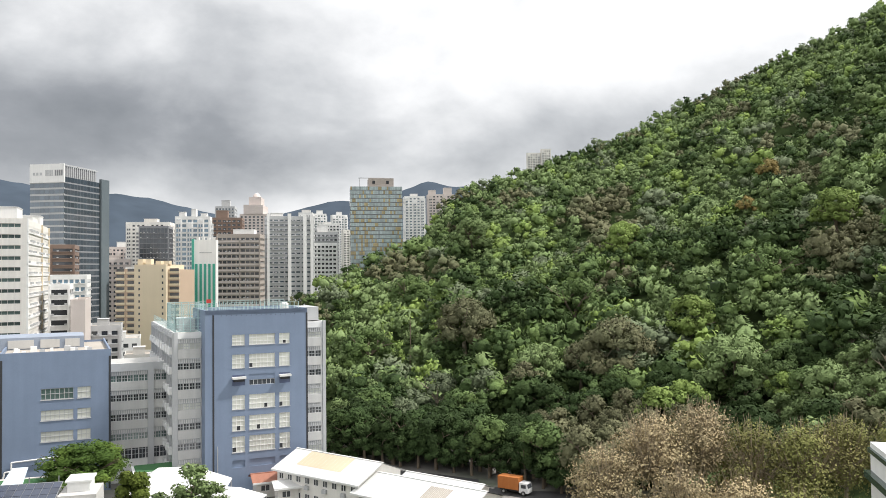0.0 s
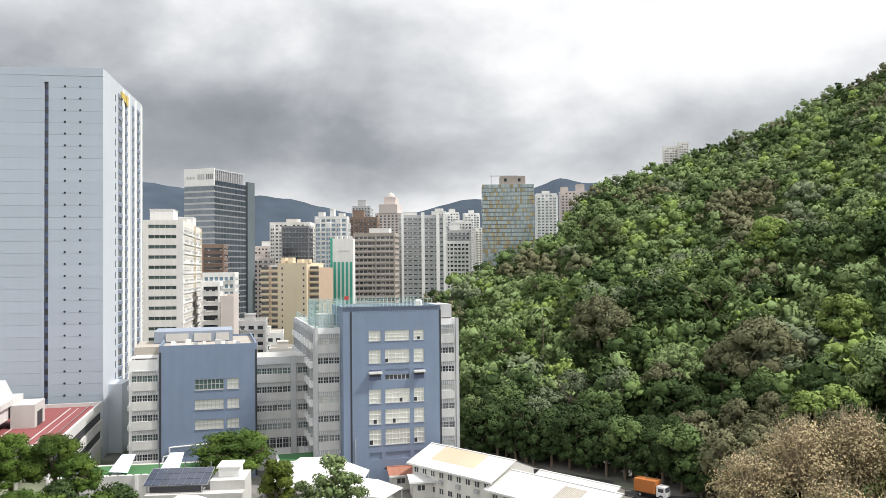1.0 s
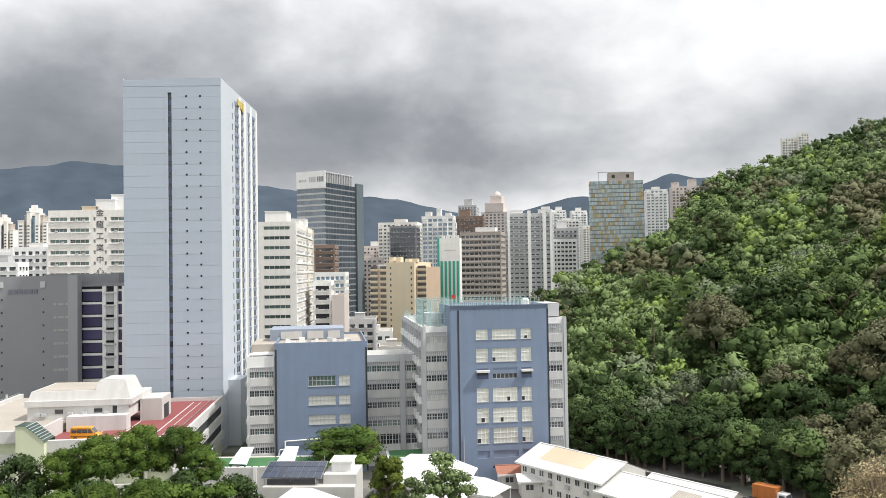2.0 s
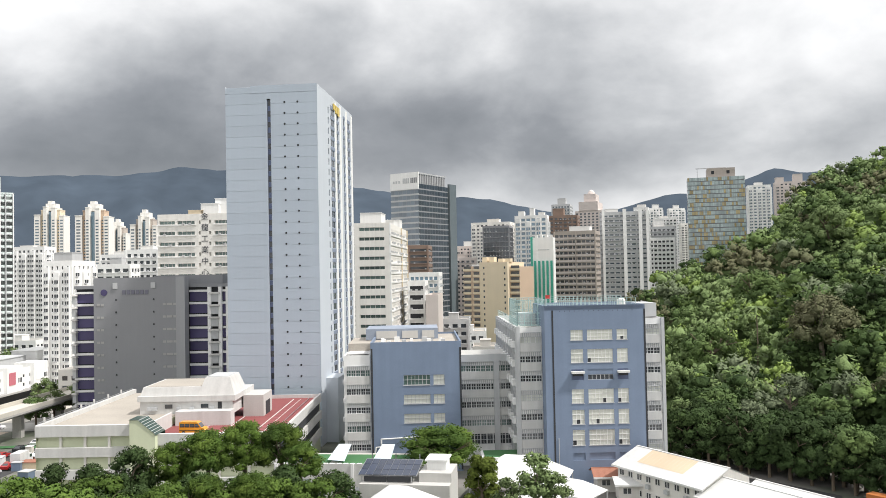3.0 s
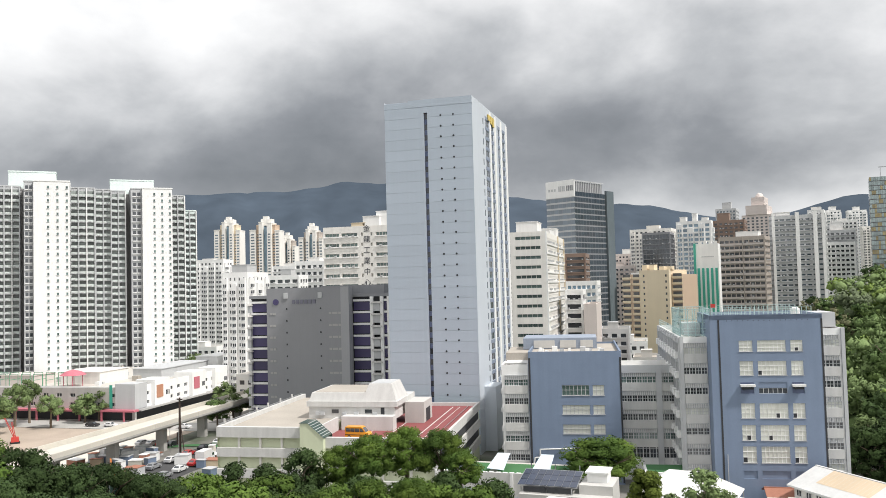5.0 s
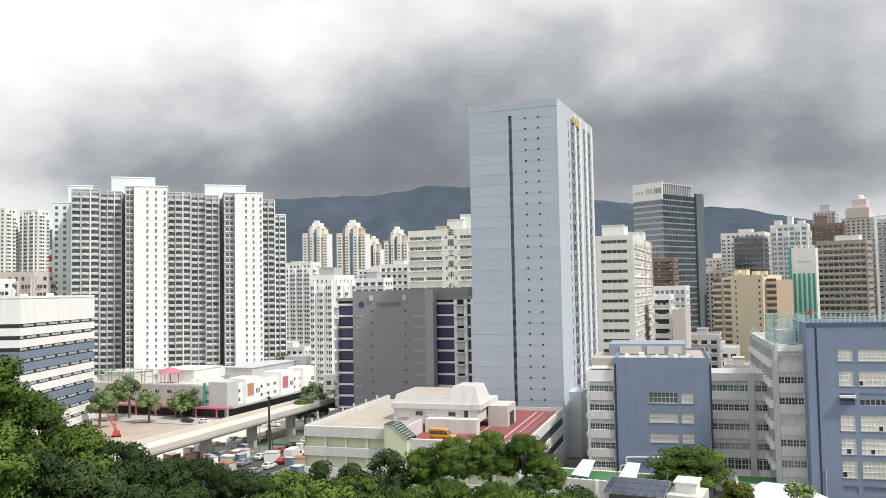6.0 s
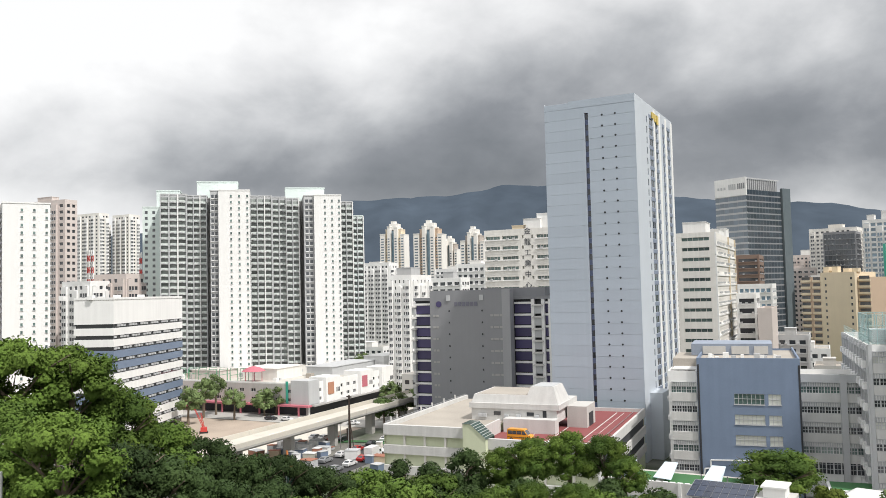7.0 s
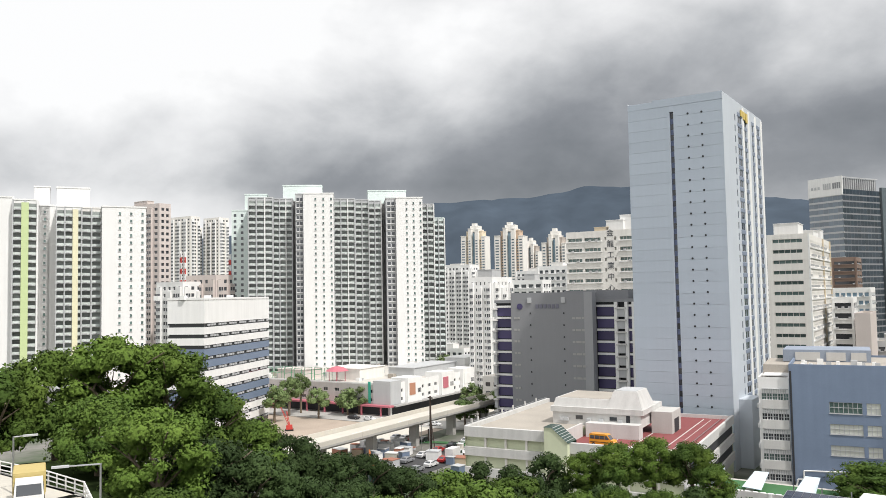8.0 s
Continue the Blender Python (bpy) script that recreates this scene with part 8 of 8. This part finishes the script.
def digger(at):
    ob = thing("digger", "small orange excavator in a fenced work site", "excavator", at)
    part("track", Build().box(-1.4, 1.4, -1.1, -0.6, 0, 0.7), TYRE, ob)
    part("track", Build().box(-1.4, 1.4, 0.6, 1.1, 0, 0.7), TYRE, ob)
    part("body", Build().box(-1.5, 0.9, -1.0, 1.0, 0.75, 1.7, taper=0.08), TRUCK_ORANGE, ob)
    part("cab", Build().box(-0.1, 1.1, -1.0, 0.0, 1.7, 2.8, taper=0.1), GLASS_DARK, ob)
    part("boom", Build().tube([(0.8, 0.4, 1.5), (2.4, 0.4, 4.0), (4.0, 0.4, 4.2)], [0.25, 0.25, 0.18], 6), TRUCK_ORANGE, ob)
    part("arm", Build().tube([(4.0, 0.4, 4.2), (4.8, 0.4, 1.8)], [0.18, 0.14], 6), TRUCK_ORANGE, ob)
    part("bucket", Build().box(4.3, 5.1, 0.0, 0.8, 0.9, 1.7, taper=0.12), DARK, ob)


digger(grid(-118, 158, 0.1, 130))
random.seed(5)
for i in range(46):
    u, v = random.uniform(-136, -98), random.uniform(150, 186)
    w, d, h = random.uniform(1, 4), random.uniform(1, 3), random.uniform(0.6, 2.6)
    m = (WHITE, SHEET_RUST, LIGHT_GREY, BLUE_BAND, ROAD_CONC, SHEET_TAN)[i % 6]
    ob = thing("site_cabin" if h > 1.7 else "crate", ("pale site cabin in a cluttered yard" if h > 1.7 else "building material stacked in a cluttered yard"), "site clutter", grid(u, v, 0.06, random.uniform(-20, 20)), "yard clutter")
    part("body", Build().box(-w / 2, w / 2, -d / 2, d / 2, 0, h), m, ob)
    part("lid", Build().box(-w / 2 - 0.08, w / 2 + 0.08, -d / 2 - 0.08, d / 2 + 0.08, h, h + 0.12), (LIGHT_GREY, WHITE, SHEET_RUST)[i % 3], ob)
hoard = thing("site_hoarding", "low green hoarding round the work site", "fence", grid(-118, 148))
for i in range(20):
    part("panel", Build().box(-22 + 2.2 * i, -20 + 2.2 * i, 0, 0.1, 0, 1.9), (DARK_GREEN, LIGHT_GREY)[i % 5 == 0], hoard)
verge = Build()
for i in range(14):
    a0, a1 = radians(20 + 10 * i), radians(30 + 10 * i)
    verge.poly([(16 * math.cos(a0), 16 * math.sin(a0), 0), (19 * math.cos(a0), 19 * math.sin(a0), 0), (19 * math.cos(a1), 19 * math.sin(a1), 0), (16 * math.cos(a1), 16 * math.sin(a1), 0)])
tagged(new("verge", verge.mesh("verge", TURF)), "curved strip of green verge", "grass", kind="structure").matrix_basis = grid(-118, 180, 0.16)

# a red piling rig on the bare ground before the market
rx, ry = polar(62.4, 262)
rig = thing("piling_rig", "small red lattice piling rig on bare ground", "crane", pose(rx, ry, 0, 0, 0, 62))
rig.scale = (0.65, 0.65, 0.65)
part("body", Build().box(-1.6, 1.6, -1.3, 1.3, 0.7, 2.8, taper=0.15), RED_WHITE_R, rig)
for sgn in (-1, 1):
    part("track", Build().box(-2.0, 2.0, sgn * 1.2 - 0.35, sgn * 1.2 + 0.35, 0, 0.8), TYRE, rig)
for dx, dz in ((-4.0, 11.5), (-1.2, 9.5)):
    boom = Build()
    for o in (-0.35, 0.35):
        boom.tube([(o, 0, 2.4), (dx + o * 0.5, 0, dz)], [0.14, 0.12], 5)
    for k in range(9):
        q0, q1 = k / 9, (k + 1) / 9
        boom.tube([(dx * q0 + 0.35 * (-1) ** k, 0, 2.4 + (dz - 2.4) * q0), (dx * q1 - 0.35 * (-1) ** k, 0, 2.4 + (dz - 2.4) * q1)], [0.08, 0.08], 4)
    part("lattice_boom", boom, RED_WHITE_R, rig)

# the wooden utility pole with its box
po = thing("utility_pole", "tall dark wooden utility pole with a meter box", "pole", pose(-171.5, 131.0, 0))
part("shaft", Build().tube([(0, 0, 0), (0, 0, 8), (0, 0, 15.2)], [0.36, 0.3, 0.22], 9), BARK_DARK, po)
part("cross_arm", Build().box(-1.0, 1.0, -0.1, 0.1, 14.6, 14.9), BARK_DARK, po)
part("meter_box", Build().box(-0.9, -0.3, -0.3, 0.3, 3.5, 6.5), BARK_DARK, po)
part("brace", Build().tube([(0.2, 0, 9), (1.6, 0, 2.0)], [0.12, 0.12], 6), BARK_DARK, po)
# two more poles in the yard
for u, v, h in ((-113, 176, 8.5), (-122, 186, 7)):
    p2 = thing("post", "thin grey steel post beside the street", "pole", grid(u, v))
    part("shaft", Build().tube([(0, 0, 0), (0, 0, h)], [0.1, 0.07], 7), STEEL, p2)


# ---- the near bend of road at the wood's edge, with its rail and lamps
def near_road():
    z = 26.4
    strip("road_5", "pale concrete hillside road bend", [(-110, 4), (-84, 11), (-70, 14.6), (-58, 12.6), (-46, 2)], 7, z, ROAD_CONC, "road")
    bank = Build()
    line = [(-110, 8), (-84, 15), (-69.5, 18.5), (-56.5, 15.4), (-43.5, 4.5)]
    for (x0, y0), (x1, y1) in zip(line, line[1:]):
        bank.poly([(x0, y0, 12), (x1, y1, 12), (x1, y1, z), (x0, y0, z)][::-1])
        bank.poly([(x0, y0, z), (x1, y1, z), (x1, y1 - 0.6, z), (x0, y0 - 0.6, z)][::-1])
    tagged(new("retaining_wall", bank.mesh("retaining_wall", CONCRETE)), "grey concrete retaining wall below the road bend", "wall", kind="structure")
    ob = thing("guard_rail", "white steel guard rail round the road bend", "railing", pose(0, 0, z))
    pts = [(-110, 7.6), (-97, 11.2), (-84, 14.6), (-76, 16.9), (-69.5, 18.1), (-63, 17.0), (-57, 15.0), (-51.5, 10.8), (-45, 5.2)]
    for h in (0.35, 0.75, 1.1):
        part("rail", Build().tube([(x, y, h) for x, y in pts], [0.06] * len(pts), 6), WHITE, ob)
    for (x0, y0), (x1, y1) in zip(pts, pts[1:]):
        for k in range(4):
            x, y = x0 + (x1 - x0) * k / 4, y0 + (y1 - y0) * k / 4
            part("post", Build().box(x - 0.06, x + 0.06, y - 0.06, y + 0.06, 0, 1.15), WHITE, ob)
    lorry(pose(-69.0, 14.0, z + 0.02, 0, 0, -12), STRAW, CAR_PAINTS[0][0], "lorry with a straw coloured tarpaulin load on the bend", 5.6, 2.7)
    for x, y, z0, h, arm, turn in ((-59.6, 16.6, 20.0, 10.7, 2.9, 254), (-74.5, 13.9, 24.0, 7.0, 1.6, 80)):
        lamp = thing("street_lamp", "grey street lamp with a flat arm", "lamp", pose(x, y, z0, 0, 0, turn), "street lamps")
        part("pole", Build().tube([(0, 0, 0), (0, 0, h)], [0.1, 0.07], 8), STEEL, lamp)
        part("arm", Build().tube([(0, 0, h - 0.05), (arm, 0, h)], [0.06, 0.05], 6), STEEL, lamp)
        part("head", Build().box(arm - 0.9, arm + 0.2, -0.15, 0.15, h - 0.08, h + 0.06), LIGHT_GREY, lamp)


STRAW = material("straw_tarpaulin", (0.50, 0.40, 0.16), 0.8, vary=0.15)
near_road()


# ---- red and white lattice masts over the far roofs
def mast(az, d, z0, z1):
    x, y = polar(az, d)
    ob = thing("lattice_mast", "red and white lattice mast over far roofs", "mast", pose(x, y, 0), "lattice masts")
    n = 8
    for k in range(n):
        a, c = z0 + (z1 - z0) * k / n, z0 + (z1 - z0) * (k + 1) / n
        b = Build()
        for sx in (-1, 1):
            for sy in (-1, 1):
                b.box(sx - 0.2, sx + 0.2, sy - 0.2, sy + 0.2, a, c)
        b.tube([(-1, -1, a), (1, -1, c)], [0.15, 0.15], 4).tube([(1, -1, a), (-1, -1, c)], [0.15, 0.15], 4)
        part("mast_section", b, RED_WHITE_R if k % 2 == 0 else WHITE, ob)
    part("mast_foot", Build().box(-1.4, 1.4, -1.4, 1.4, 0, z0), WARM_WHITE, ob)


mast(66.2, 420, 42, 64)
mast(69.4, 430, 43, 66)
plain("apartment_block", "small pink and white block behind the banded office", *polar(67.6, 400), 20, 20, 12, 53, PINK, GLASS_DARK, 5, 3, 14, 0.5)
plain("apartment_block", "small white block behind the banded office", *polar(69.6, 400), 20, 18, 12, 50, WHITE, GLASS_DARK, 5, 3, 14, 0.5)

# ---- low blocks and trees that fill the streets between the towers
random.seed(44)
for az, d, w, dd, h, m in ((51.0, 430, 22, 14, 14, WHITE), (49.6, 380, 18, 12, 9, LIGHT_GREY), (47.2, 300, 14, 12, 12, MID_LIGHT), (53.4, 470, 26, 14, 12, WARM_WHITE), (45.6, 470, 26, 16, 42, WHITE), (43.9, 500, 26, 16, 50, WARM_WHITE),
                           (46.9, 520, 24, 16, 47, WHITE), (48.3, 560, 26, 14, 52, LIGHT_GREY), (44.8, 600, 30, 16, 58, WHITE), (42.0, 540, 20, 16, 60, WHITE), (41.0, 620, 26, 18, 70, LIGHT_GREY), (50.4, 700, 30, 16, 66, WHITE),
                           (52.5, 800, 30, 16, 70, WARM_WHITE), (20.4, 330, 12, 18, 12, MID_LIGHT), (21.6, 360, 14, 20, 16, WHITE), (22.6, 350, 12, 20, 22, LIGHT_GREY), (18.9, 480, 16, 16, 30, WARM_WHITE), (20.9, 560, 20, 16, 44, WHITE),
                           (22.0, 620, 20, 18, 52, PINK), (16.8, 620, 22, 18, 60, WHITE), (14.4, 620, 20, 18, 62, WARM_WHITE), (11.5, 700, 24, 18, 70, WHITE), (9.6, 800, 22, 18, 84, LIGHT_GREY), (8.0, 860, 22, 18, 92, WHITE),
                           (13.0, 900, 24, 18, 98, WARM_WHITE), (17.6, 760, 22, 18, 72, LIGHT_GREY), (19.6, 820, 24, 18, 74, WHITE), (23.6, 640, 16, 18, 50, WHITE), (26.2, 640, 20, 18, 56, WHITE), (28.6, 620, 24, 18, 44, WARM_WHITE), (38.0, 600, 30, 20, 44, WHITE)):
    x, y = polar(az, d)
    plain("city_block", "plain low city block among taller towers" if h < 40 else "plain pale city block among other towers", x, y, 20 - 8 * (az < 20), w, dd, h, m, GLASS_DARK, max(3, int(w / 3.4)), 4, max(2, int(h / 3.4)), 0.6, z0=1.0,
          top=((-w * 0.25, w * 0.1, -3, 3, 3, m),), group="city blocks")
for az, d, top, s in ((49.2, 262, 9.5, 1.0), (48.0, 266, 10, 1.0), (47.0, 276, 9, 1.0), (50.2, 255, 8.5, 0.9), (49.8, 300, 9, 1.0), (50.9, 360, 13, 1.2), (51.6, 372, 14, 1.3), (50.2, 366, 14, 1.2), (57.6, 292, 9.4, 1.1), (58.4, 290, 9.0, 1.1), (61.6, 300, 14, 1.0), (62.4, 295, 13, 1.1),
                      (63.4, 280, 12, 1.2), (60.4, 285, 10, 0.9), (21.2, 250, 9, 0.9), (20.2, 255, 9, 0.8), (23.0, 420, 14, 1.2), (22.2, 460, 14, 1.2), (21.2, 300, 10, 1.0), (48.8, 300, 8, 0.9), (46.2, 262, 8.0, 0.9), (55.0, 320, 10, 0.8)):
    x, y = polar(az, d)
    tree(("light_green_leaves", int(d) % 2) if d > 255 else ("mid_green_leaves", int(d) % 2), x, y, top, s, az * 50, "leafy green street tree between buildings", "street trees")
